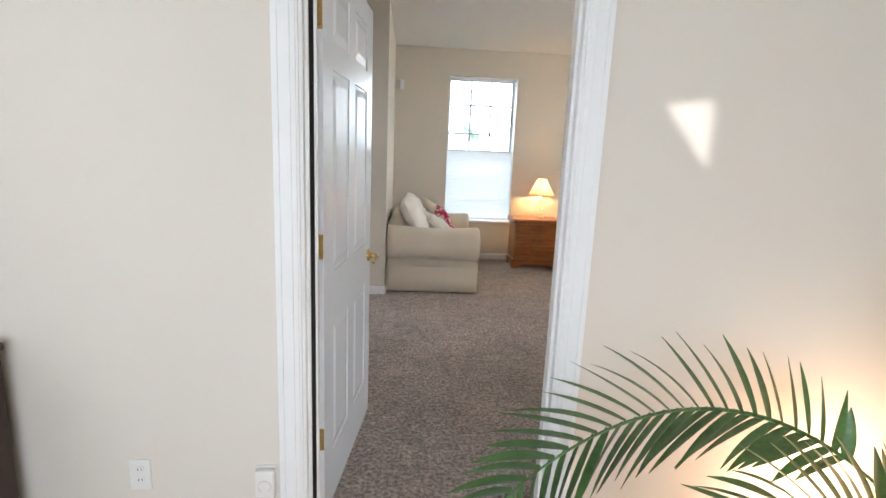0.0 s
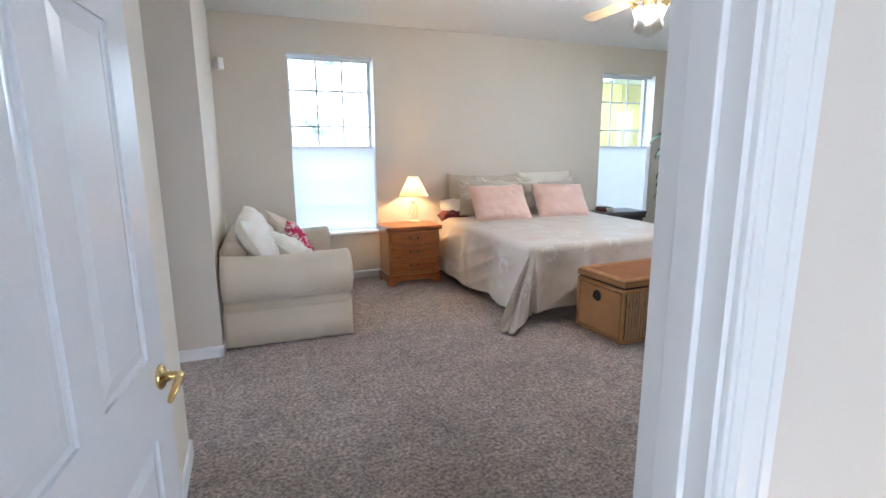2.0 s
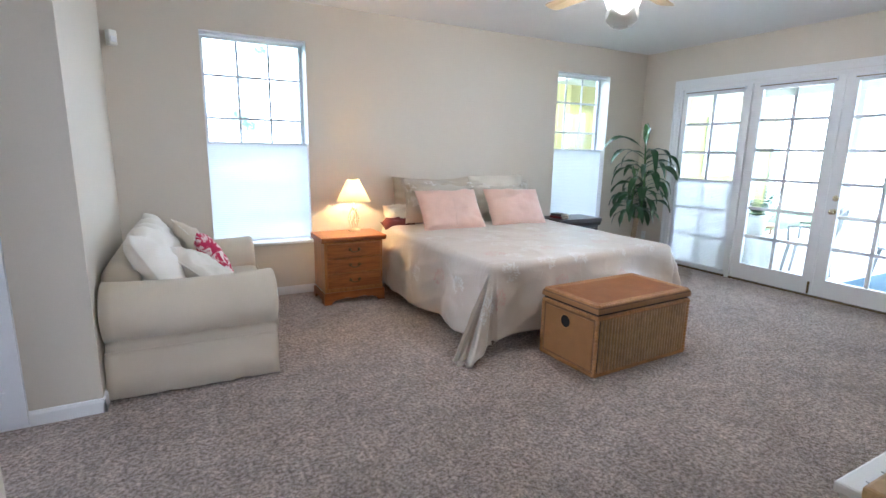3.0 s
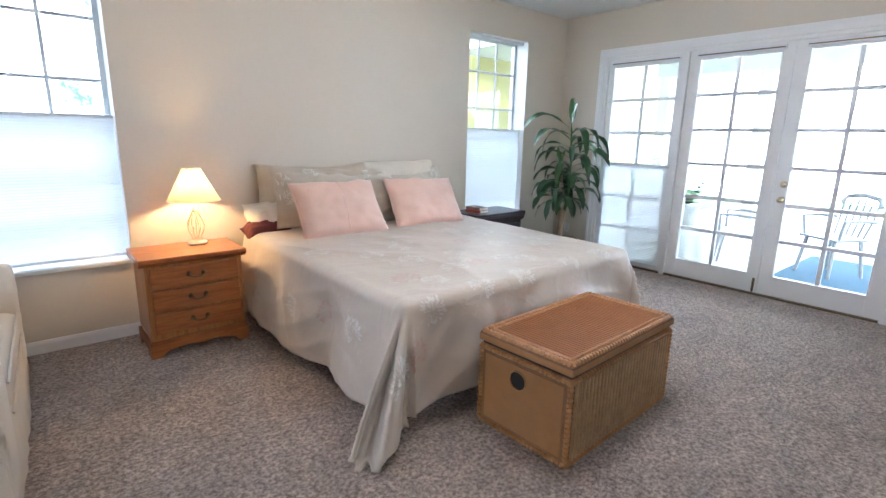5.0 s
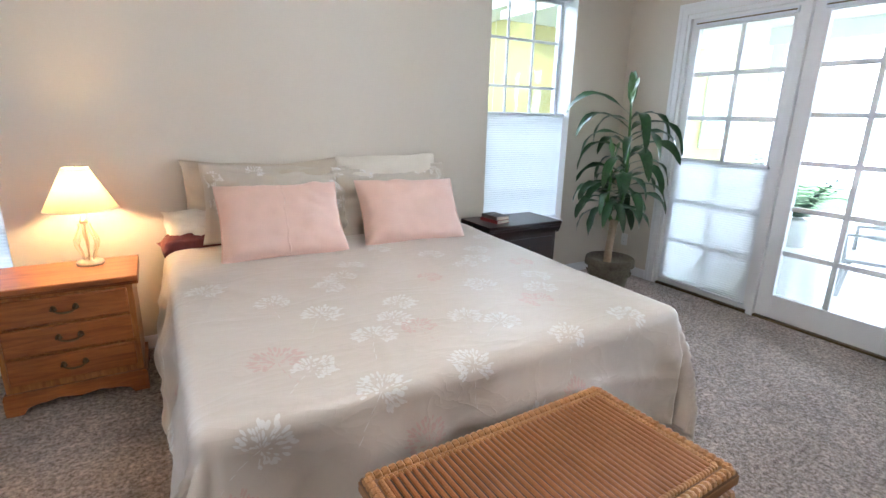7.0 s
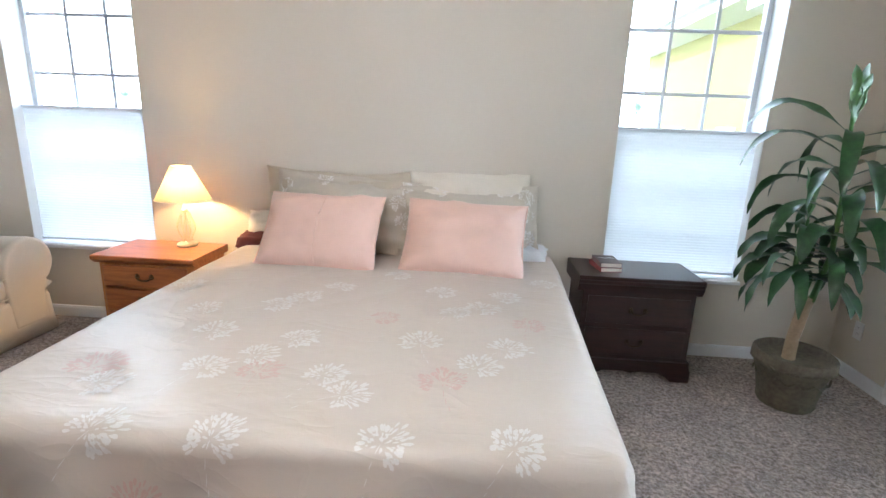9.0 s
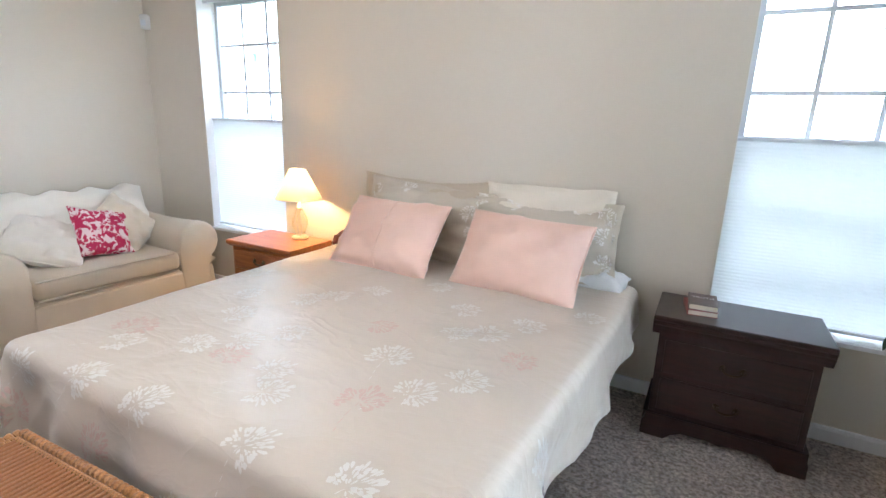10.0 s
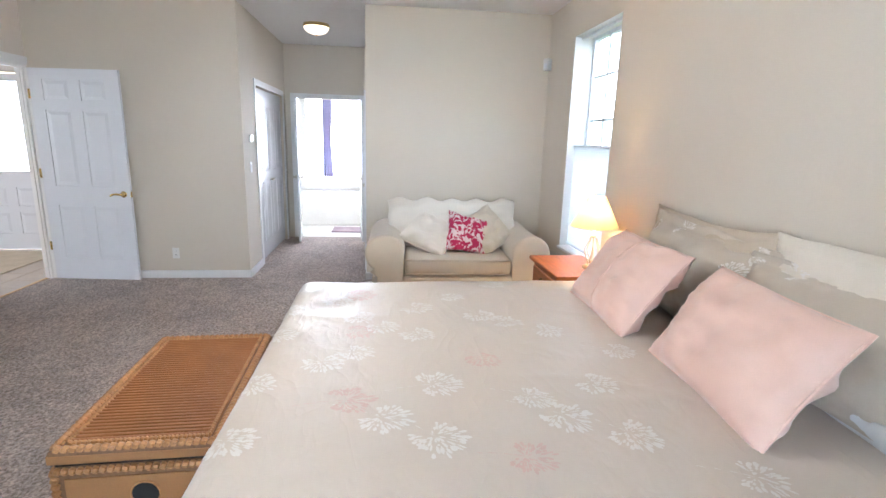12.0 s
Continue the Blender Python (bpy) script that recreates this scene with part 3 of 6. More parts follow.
# bathroom beyond the hall
wall("wall_bath", [((-5.0, 2.9, 0), (XB - T, 3.0, 2.5)), ((-5.0, 6.0, 0), (XB - T, 6.1, 2.5)), ((-5.1, 2.9, 0), (-5.0, 3.6, 2.5)), ((-5.1, 5.7, 0), (-5.0, 6.1, 2.5)), ((-5.1, 3.6, 0), (-5.0, 5.7, 0.75)), ((-5.1, 3.6, 2.3), (-5.0, 5.7, 2.5)),
     ((XB - T, 2.9, 0), (XB - T + 0.02, YH0 - T, 2.5)), ((XB - T, YH1 + T, 0), (XB - T + 0.02, 6.1, 2.5))], M_BATH, "white bathroom walls")
structure(part("floor_bath", box((-5.1, 2.9, -0.1), (XB, 6.1, -0.004)), M_BATH), "white tiled bathroom floor", "floor")
structure(part("ceiling_bath", box((-5.1, 2.9, 2.5), (XB - T, 6.1, 2.58)), M_CEIL), "white bathroom ceiling", "ceiling")


# baseboards
BASE_OUTLINE = ((0, 0), (0.014, 0), (0.014, 0.065), (0.009, 0.082), (0, 0.085))


def baseboard(a, b, nrm, label="white painted baseboard"):
    """Skirting along a wall foot from a to b; nrm points into the room."""
    a, b, nrm = Vector((*a, 0)), Vector((*b, 0)), Vector((*nrm, 0))
    bm = bmesh.new()
    rows = [[bm.verts.new(p + nrm * o + Vector((0, 0, z))) for o, z in BASE_OUTLINE] for p in (a, b)]
    n = len(BASE_OUTLINE)
    for k in range(n):
        bm.faces.new((rows[0][k], rows[0][(k + 1) % n], rows[1][(k + 1) % n], rows[1][k]))
    bm.faces.new(rows[0])
    bm.faces.new(list(reversed(rows[1])))
    bmesh.ops.recalc_face_normals(bm, faces=bm.faces[:])
    structure(part("baseboard", bm, M_TRIM), label, "baseboard")


baseboard((XW, YN), (XE, YN), (0, -1))
baseboard((XE, FD1 + 0.09), (XE, YN), (-1, 0))
baseboard((XE, YS), (XE, FD0 - 0.09), (-1, 0))
baseboard((XW, YH1 - 0.014), (XW, YN), (1, 0))
baseboard((XB, YH1), (XW + 0.014, YH1), (0, -1))
baseboard((XS, YS + 0.1), (XS, YH0 + 0.014), (1, 0))
baseboard((CX1 + 0.07, YH0), (XS + 0.014, YH0), (0, 1))
baseboard((DX1 + 0.1, YS), (XE, YS), (0, 1))
baseboard((FX0, YF), (DX0 - 0.1, YF), (0, -1))
baseboard((DX1 + 0.1, YF), (FX1, YF), (0, -1))


# door lining and casings of the bedroom doorway
def casing(name, x0, x1, y, top, out, w=0.092, label="white moulded door casing"):
    """Stepped casing round an opening in a wall of constant y; out is -1 or 1."""
    steps = ((0.010, w, 0.009), (0.018, w - 0.004, 0.0125), (0.034, w - 0.008, 0.0155), (w - 0.022, w - 0.003, 0.019))
    bm = bmesh.new()
    for a, b, d in steps:
        y0, y1 = sorted((y, y + out * d))
        add_box(bm, (x0 - b, y0, 0), (x0 - a, y1, top + a), 0.0015)
        add_box(bm, (x1 + a, y0, 0), (x1 + b, y1, top + a), 0.0015)
        add_box(bm, (x0 - b, y0, top + a), (x1 + b, y1, top + b), 0.0015)
    return structure(part(name, bm, M_TRIM), label, "door casing")


casing("trim_casing_foyer", DX0, DX1, YF, DH, -1)
casing("trim_casing_bedroom", DX0, DX1, YS, DH, 1)
bm = bmesh.new()
add_box(bm, (DX0 - 0.02, YF, 0), (DX0, YS, DH))
add_box(bm, (DX1, YF, 0), (DX1 + 0.02, YS, DH))
add_box(bm, (DX0 - 0.02, YF, DH), (DX1 + 0.02, YS, DH + 0.02))
add_box(bm, (DX1 - 0.012, YF + 0.03, 0), (DX1, YF + 0.072, DH), 0.002)
add_box(bm, (DX0, YF + 0.03, 0), (DX0 + 0.012, YF + 0.044, DH), 0.002)
add_box(bm, (DX0 + 0.012, YF + 0.03, DH - 0.012), (DX1 - 0.012, YF + 0.085, DH), 0.002)
lining = structure(part("trim_door_lining", bm, M_TRIM), "white door lining with a stop strip", "door frame")
bm = box((DX1 - 0.004, YF + 0.078, 0.887), (DX1 - 0.001, YF + 0.108, 0.947), 0.001)
add_box(bm, (DX1 - 0.0045, YF + 0.086, 0.905), (DX1 - 0.0038, YF + 0.100, 0.929))
part("strike_plate", bm, M_NICKEL, lining, "worn metal strike plate")
structure(part("trim_carpet_edge", box((DX0, YF - 0.005, -0.012), (DX1, YF + 0.028, 0.006), 0.003), M_TANWOOD), "narrow floor strip in the doorway", "threshold")


def panel_door(name, w, h, m, label, thick=0.035, mat=M_DOOR, rows=None, kind="structure", cols=2):
    """Moulded panel door in the xz plane, hinge edge at x = 0, front face towards -y and back at +y."""
    door = thing(name, m, label, "door", kind=kind)
    rows = rows or ((0.22, 0.55), (0.97, 0.74), (1.80, 0.20))
    side = w * 0.145
    mid = w * 0.125
    pw = (w - 2 * side - (cols - 1) * mid) / cols
    bm = box((0, -thick / 2 + 0.007, 0), (w, thick / 2 - 0.007, h))
    holes = [(side + c * (pw + mid), side + c * (pw + mid) + pw, z, z + ph) for z, ph in rows for c in range(cols)]
    for s in (-1, 1):
        y0, y1 = sorted((s * (thick / 2 - 0.007), s * thick / 2))
        zs = sorted({0, h} | {z for a in holes for z in a[2:]})
        for z0, z1 in zip(zs, zs[1:]):
            inside = [a for a in holes if a[2] <= z0 and a[3] >= z1]
            x = 0
            for a in sorted(inside):
                add_box(bm, (x, y0, z0), (a[0], y1, z1))
                x = a[1]
            add_box(bm, (x, y0, z0), (w, y1, z1))
    part("slab", bm, mat, door)
    for a in holes:
        bm = bmesh.new()
        for s in (-1, 1):
            y0, y1 = s * (thick / 2 - 0.0075), s * (thick / 2 - 0.0005)
            o = [(a[0] + 0.012, a[2] + 0.012), (a[1] - 0.012, a[2] + 0.012), (a[1] - 0.012, a[3] - 0.012), (a[0] + 0.012, a[3] - 0.012)]
            i = [(a[0] + 0.045, a[2] + 0.045), (a[1] - 0.045, a[2] + 0.045), (a[1] - 0.045, a[3] - 0.045), (a[0] + 0.045, a[3] - 0.045)]
            vo = [bm.verts.new((p, y0, q)) for p, q in o]
            vi = [bm.verts.new((p, y1, q)) for p, q in i]
            bm.faces.new(vi)
            for k in range(4):
                bm.faces.new((vo[k], vo[(k + 1) % 4], vi[(k + 1) % 4], vi[k]))
        bmesh.ops.recalc_face_normals(bm, faces=bm.faces[:])
        part("panel", bm, mat, door)
    return door


def lever(parent, x, z, y, s, toward, mat=M_BRASS, label="polished brass lever handle"):
    """Rose, neck and curved lever on a door face; s is the side, toward the way in x that the lever points."""
    bm = lathe([(0.03, 0), (0.032, 0.006), (0.027, 0.012), (0.015, 0.016), (0.011, 0.03), (0.011, 0.052), (0.0, 0.054)], 20, pose(x, y, z, 90 if s < 0 else -90, 0, 0), cap=False)
    pts = [(x + toward * d, y + s * e, z + f) for d, e, f in ((-0.008, 0.046, 0), (0.02, 0.052, 0.002), (0.05, 0.056, 0.006), (0.08, 0.054, 0.0), (0.105, 0.05, -0.012), (0.112, 0.048, -0.018))]
    add_tube(bm, pts, [0.009, 0.011, 0.010, 0.009, 0.008, 0.004], 10)
    return part("door_handle", bm, mat, parent, label, smooth=True)


# the bedroom door stands open along the wall
DOOR_YAW = 83.6
door = panel_door("door_1", 0.865, 2.10, pose(DX0 + 0.022, YS + 0.022, 0.012, 0, 0, DOOR_YAW), "white six-panel bedroom door standing open into the room")
lever(door, 0.80, 0.90, -0.0175, -1, -1)
lever(door, 0.80, 0.90, 0.0175, 1, -1)
part("latch_plate", box((0.8645, -0.012, 0.87), (0.8665, 0.012, 0.93), 0.0005), M_BRASS, door, "brass latch plate")
for z in (0.34, 1.09, 1.86):
    bm = box((-0.003, -0.017, z - 0.045), (-0.0005, 0.018, z + 0.045), 0.0005)
    add_lathe(bm, [(0.0075, z - 0.047), (0.0075, z + 0.047)], 12, pose(-0.006, 0.021, 0))
    add_lathe(bm, [(0.004, z + 0.047), (0.006, z + 0.052), (0.003, z + 0.057)], 10, pose(-0.006, 0.021, 0))
    for dz in (-0.03, 0.0, 0.03):
        add_lathe(bm, [(0.0035, 0), (0.002, 0.0015)], 8, pose(-0.003, -0.006 if dz else 0.004, z + dz, 0, -90, 0))
    part("hinge", bm, M_BRASS, door, "yellow brass butt hinge", smooth=False)
part("hinge_stop", box((DX0 + 0.0004, YF + 0.062, 0), (DX0 + 0.031, YF + 0.083, DH - 0.013), 0.001), M_TRIM, lining)
# black strip puts the shade of the hinge gap into colour
part("shadow_strip", box((DX0 + 0.0004, YF + 0.056, 0), (DX0 + 0.023, YF + 0.0615, DH - 0.013)), M_DARK, lining, "black strip for the shadow gap along the hinge side")
for z in (0.352, 1.102, 1.872):
    part("hinge_leaf", box((DX0 + 0.0008, YF + 0.09, z - 0.045), (DX0 + 0.003, YS - 0.001, z + 0.045), 0.0005), M_BRASS, lining, "yellow brass hinge leaf")


# ---- windows ----
def window(name, x0, x1, label):
    """Single-hung window with grilles and a shade that covers its lower half."""
    w = thing(name, pose(0, 0, 0), label, "window", kind="structure")
    yg = YN + 0.195
    bm = bmesh.new()
    for a, b in (((x0, yg - 0.02, WZ0), (x0 + 0.035, yg + 0.03, WZ1)), ((x1 - 0.035, yg - 0.02, WZ0), (x1, yg + 0.03, WZ1)),
                 ((x0 + 0.035, yg - 0.02, WZ1 - 0.035), (x1 - 0.035, yg + 0.03, WZ1)), ((x0 + 0.035, yg - 0.02, WZ0), (x1 - 0.035, yg + 0.03, WZ0 + 0.04))):
        add_box(bm, a, b, 0.003)
    part("window_frame", bm, M_VINYL, w, "white vinyl frame")
    part("meeting_rail", box((x0 + 0.035, yg - 0.015, 1.49), (x1 - 0.035, yg + 0.015, 1.53), 0.003), M_VINYL, w)
    g0, g1 = x0 + 0.035, x1 - 0.035
    for k in (1, 2):
        x = g0 + (g1 - g0) * k / 3
        part("glazing_bar", box((x - 0.011, yg - 0.006, 1.53), (x + 0.011, yg + 0.006, WZ1 - 0.035), 0.002), M_VINYL, w)
        part("glazing_bar", box((x - 0.008, yg - 0.006, WZ0 + 0.04), (x + 0.008, yg + 0.006, 1.49), 0.002), M_VINYL, w)
    for z in (2.135, 1.748):
        part("glazing_bar", box((g0, yg - 0.0065, z - 0.011), (g1, yg + 0.0065, z + 0.011), 0.002), M_VINYL, w)
    for z in (1.17, 0.86):
        part("glazing_bar", box((g0, yg - 0.0065, z - 0.011), (g1, yg + 0.0065, z + 0.011), 0.002), M_VINYL, w)
    for a, b in ((WZ0 + 0.04, 1.49), (1.53, WZ1 - 0.035)):
        p = part("pane", box((g0, yg + 0.008, a), (g1, yg + 0.011, b)), M_GLASS, w)
        p.visible_shadow = False
    part("window_sill", box((x0 - 0.012, YN - 0.022, WZ0 - 0.022), (x1 + 0.012, YN - 0.0005, WZ0 + 0.003), 0.004), M_TRIM, w, "white painted sill")
    part("window_stool", box((x0 + 0.001, YN, WZ0 + 0.0005), (x1 - 0.001, yg - 0.021, WZ0 + 0.004)), M_TRIM, w)
    bm = bmesh.new()
    for a in (x0 + 0.0005, x1 - 0.0035):
        add_box(bm, (a, YN + 0.002, WZ0 + 0.005), (a + 0.003, yg - 0.021, WZ1 - 0.004))
    add_box(bm, (x0 + 0.004, YN + 0.002, WZ1 - 0.0035), (x1 - 0.004, yg - 0.021, WZ1 - 0.0005))
    part("reveal_lining", bm, M_TRIM, w)
    return w


def cellular_shade(lo, hi, top, bottom, plane, axis, label):
    """Pleated honeycomb shade with a slim rail at top and bottom. axis: the way along which it is wide."""
    s = thing("window_shade", pose(0, 0, 0), label, "window shade")
    n = int((top - bottom) / 0.019)
    prof = [(plane + (0.0013 if k % 2 else -0.0006), bottom + (top - bottom) * k / (2 * n)) for k in range(2 * n + 1)]
    bm = bmesh.new()
    def put(u, d, z):
        return (u, d, z) if axis == "x" else (d, u, z)
    a, b = [[bm.verts.new(put(u, d, z)) for d, z in prof] for u in (lo, hi)]
    for k in range(len(prof) - 1):
        bm.faces.new((a[k], b[k], b[k + 1], a[k + 1]))
    part("pleats", bm, M_SHADE, s, "thin white pleated cloth")
    for nm, z in (("top_rail", top), ("bottom_rail", bottom)):
        part(nm, box(put(lo - 0.002, plane - 0.014, z - 0.009), put(hi + 0.002, plane + 0.014, z + 0.009), 0.004), M_VINYL, s, "slim white aluminium rail")
    return s


for i, (a, b) in enumerate(WIN):
    window(f"window_{i + 1}", a, b, "tall white single-hung window with grilles")
    s = cellular_shade(a + 0.006, b - 0.006, 1.515, WZ0 + 0.03, YN + 0.075, "x", "white pleated shade covering the lower half of the window")
    bm = box((a + 0.006, YN + 0.06, WZ1 - 0.03), (b - 0.006, YN + 0.092, WZ1 - 0.005), 0.004)
    part("head_rail", bm, M_VINYL, s, "slim white head rail under the lintel")
    for x in (a + 0.1, b - 0.1):
        part("lift_cord", tube([(x, YN + 0.075, 1.515), (x, YN + 0.075, WZ1 - 0.03)], 0.0012, 5), M_VINYL, s)


# ---- glass doors to the porch ----
def lite(parent, y0, y1, z0, z1, cols, rows, x):
    """Panes and bars of a glazed door in the wall of constant x."""
    for k in range(1, cols):
        y = y0 + (y1 - y0) * k / cols
        part("glazing_bar", box((x - 0.014, y - 0.018, z0), (x + 0.014, y + 0.018, z1), 0.004), M_TRIM, parent)
    for k in range(1, rows):
        z = z0 + (z1 - z0) * k / rows
        part("glazing_bar", box((x - 0.0145, y0, z - 0.018), (x + 0.0145, y1, z + 0.018), 0.004), M_TRIM, parent)
    for c in range(cols):
        for r in range(rows):
            p = part("pane", box((x - 0.003, y0 + (y1 - y0) * c / cols, z0 + (z1 - z0) * r / rows), (x + 0.003, y0 + (y1 - y0) * (c + 1) / cols, z0 + (z1 - z0) * (r + 1) / rows)), M_GLASS, parent)
            p.visible_shadow = False


def glazed_leaf(name, y0, y1, g, cols, rows, label):
    leaf = thing(name, pose(0, 0, 0), label, "door", kind="structure")
    x, z0, z1 = XE + 0.05, 0.018, 2.315
    gy0, gy1, gz0, gz1 = g
    bm = bmesh.new()
    add_box(bm, (x - 0.022, y0, z0), (x + 0.022, gy0, z1), 0.002)
    add_box(bm, (x - 0.022, gy1, z0), (x + 0.022, y1, z1), 0.002)
    add_box(bm, (x - 0.022, gy0, z0), (x + 0.022, gy1, gz0), 0.002)
    add_box(bm, (x - 0.022, gy0, gz1), (x + 0.022, gy1, z1), 0.002)
    part("stiles_and_rails", bm, M_TRIM, leaf)
    bm = bmesh.new()
    for lo, hi in (((gy0 - 0.014, gz0 - 0.014), (gy0, gz1 + 0.014)), ((gy1, gz0 - 0.014), (gy1 + 0.014, gz1 + 0.014)), ((gy0, gz0 - 0.014), (gy1, gz0)), ((gy0, gz1), (gy1, gz1 + 0.014))):
        add_box(bm, (x - 0.029, lo[0], lo[1]), (x - 0.0215, hi[0], hi[1]), 0.003)
    part("glazing_bead", bm, M_TRIM, leaf)
    lite(leaf, gy0, gy1, gz0, gz1, cols, rows, x)
    return leaf


MEET = 4.405
PANEL = 5.338
door_a = glazed_leaf("door_2", MEET + 0.002, PANEL - 0.028, (MEET + 0.105, PANEL - 0.135, 0.205, 2.22), 2, 6, "white glazed porch door, closed, with twelve panes")
door_b = glazed_leaf("door_3", FD0 + 0.03, MEET - 0.002, (FD0 + 0.14, MEET - 0.115, 0.205, 2.22), 2, 6, "white glazed porch door, closed, with brass knobs")
side = glazed_leaf("window_3", PANEL + 0.028, FD1 - 0.03, (PANEL + 0.09, FD1 - 0.10, 0.10, 2.22), 2, 6, "white fixed glazed panel beside the porch doors")
cellular_shade(PANEL + 0.06, FD1 - 0.06, 1.16, 0.07, XE + 0.008, "y", "white pleated shade half raised on the glazed side panel")
for leaf, ya, yb in ((door_a, MEET + 0.07, PANEL - 0.10), (door_b, FD0 + 0.10, MEET - 0.08), (side, PANEL + 0.06, FD1 - 0.07)):
    rail = part("shade_rail", box((XE + 0.004, ya, 2.242), (XE + 0.0275, yb, 2.285), 0.004), M_VINYL, leaf, "slim white shade head rail")
    part("rail_slot", box((XE + 0.0025, ya + 0.01, 2.256), (XE + 0.005, yb - 0.01, 2.266)), M_ANTIQUE, rail, "dark slot along the rail")
bm = bmesh.new()
add_box(bm, (XE + 0.0, FD0, 0), (XE + T, FD0 + 0.028, FDH - 0.001))
add_box(bm, (XE + 0.0, FD1 - 0.028, 0), (XE + T, FD1, FDH - 0.001))
add_box(bm, (XE + 0.0, FD0 + 0.028, FDH - 0.035), (XE + T, FD1 - 0.028, FDH - 0.001))
add_box(bm, (XE - 0.004, PANEL - 0.026, 0), (XE + T, PANEL + 0.026, FDH - 0.036), 0.003)
structure(part("trim_glass_door_frame", bm, M_TRIM), "white frame between the porch doors and side panel", "door frame")
bm = bmesh.new()
for a, b, d in ((0, 0.085, 0.012), (0.05, 0.08, 0.02)):
    add_box(bm, (XE - d, FD0 - b, 0), (XE - 0.0003, FD0 - a, FDH + a), 0.002)
    add_box(bm, (XE - d, FD1 + a, 0), (XE - 0.0003, FD1 + b, FDH + a), 0.002)
    add_box(bm, (XE - d, FD0 - b, FDH + a), (XE - 0.0003, FD1 + b, FDH + b), 0.002)
structure(part("trim_casing_glass_doors", bm, M_TRIM), "wide white casing round the porch doors", "door casing")
structure(part("trim_door_sill", box((XE + 0.002, FD0 + 0.03, -0.005), (XE + T, FD1 - 0.03, 0.016), 0.003), M_ANTIQUE), "dark metal sill under the porch doors", "threshold")
for z in (0.93, 1.07):
    bm = lathe([(0.030, 0), (0.030, 0.006), (0.022, 0.01)], 20, pose(XE + 0.028, MEET - 0.082, z, 0, -90, 0))
    if z < 1:
        add_lathe(bm, [(0.010, 0.01), (0.010, 0.03), (0.024, 0.042), (0.027, 0.055), (0.020, 0.068), (0.004, 0.072)], 20, pose(XE + 0.028, MEET - 0.082, z, 0, -90, 0))
    else:
        add_box(bm, (XE + 0.004, MEET - 0.096, z - 0.005), (XE + 0.018, MEET - 0.068, z + 0.005), 0.002)
    part("door_knob" if z < 1 else "deadbolt", bm, M_PALEBRASS, door_b, "polished brass knob" if z < 1 else "brass deadbolt turn", smooth=True)
bm = box((XE + 0.014, MEET + 0.025, 0.03), (XE + 0.028, MEET + 0.045, 0.16), 0.002)
add_lathe(bm, [(0.005, 0), (0.005, 0.11)], 8, pose(XE + 0.012, MEET + 0.035, 0.02))
part("foot_bolt", bm, M_ANTIQUE, door_a, "dark metal foot bolt")
for y0, y1, ob in ((MEET + 0.10, PANEL - 0.13, door_a), (FD0 + 0.135, MEET - 0.11, door_b), (PANEL + 0.085, FD1 - 0.095, side)):
    part("shade_head_rail", box((XE + 0.006, y0, 2.235), (XE + 0.027, y1, 2.275), 0.004), M_VINYL, ob, "slim raised shade above the glass")

# ---- bed ----
BX0, BX1, BY0, BY1, BZ = 1.97, 4.035, 4.61, 6.72, 0.68


def make_bed():
    bed = thing("bed", pose(0, 0, 0), "king-size bed with a low white box base", "bed")
    part("box_spring", box((BX0 + 0.05, BY0 + 0.06, 0.17), (BX1 - 0.13, BY1 + 0.03, 0.40), 0.03), M_SHEET, bed, "white quilted box base")
    part("mattress", box((BX0 + 0.04, BY0 + 0.05, 0.402), (BX1 - 0.13, BY1 + 0.03, BZ - 0.035), 0.06), M_SHEET, bed, "thick white mattress")
    for x in (BX0 + 0.15, (BX0 + BX1) / 2, BX1 - 0.22):
        for y in (BY0 + 0.35, BY1 - 0.3):
            part("foot", box((x - 0.03, y - 0.03, 0), (x + 0.03, y + 0.03, 0.17), 0.004), M_BLACK, bed, "dark metal frame foot")


make_bed()


COMF_R = 0.055
COMF_X0, COMF_X1, COMF_Y0 = BX0 + COMF_R, BX1 - COMF_R, BY0 + COMF_R
COMF_LEFT, COMF_RIGHT, COMF_FOOT = 0.57, 0.27, 0.53


def crease(x, y, seed):
    """Sharp-backed soft creases, between 0 and 1."""
    return (1 - abs(noise.noise((x, y, seed)))) ** 6


def narrowed(p):
    """The cloth is pulled in towards the foot on its glass-door side."""
    p.x -= 0.05 * max(0.0, 6.4 - p.y) * min(1.0, max(0.0, (p.x - 2.6) / 1.4))
    return p


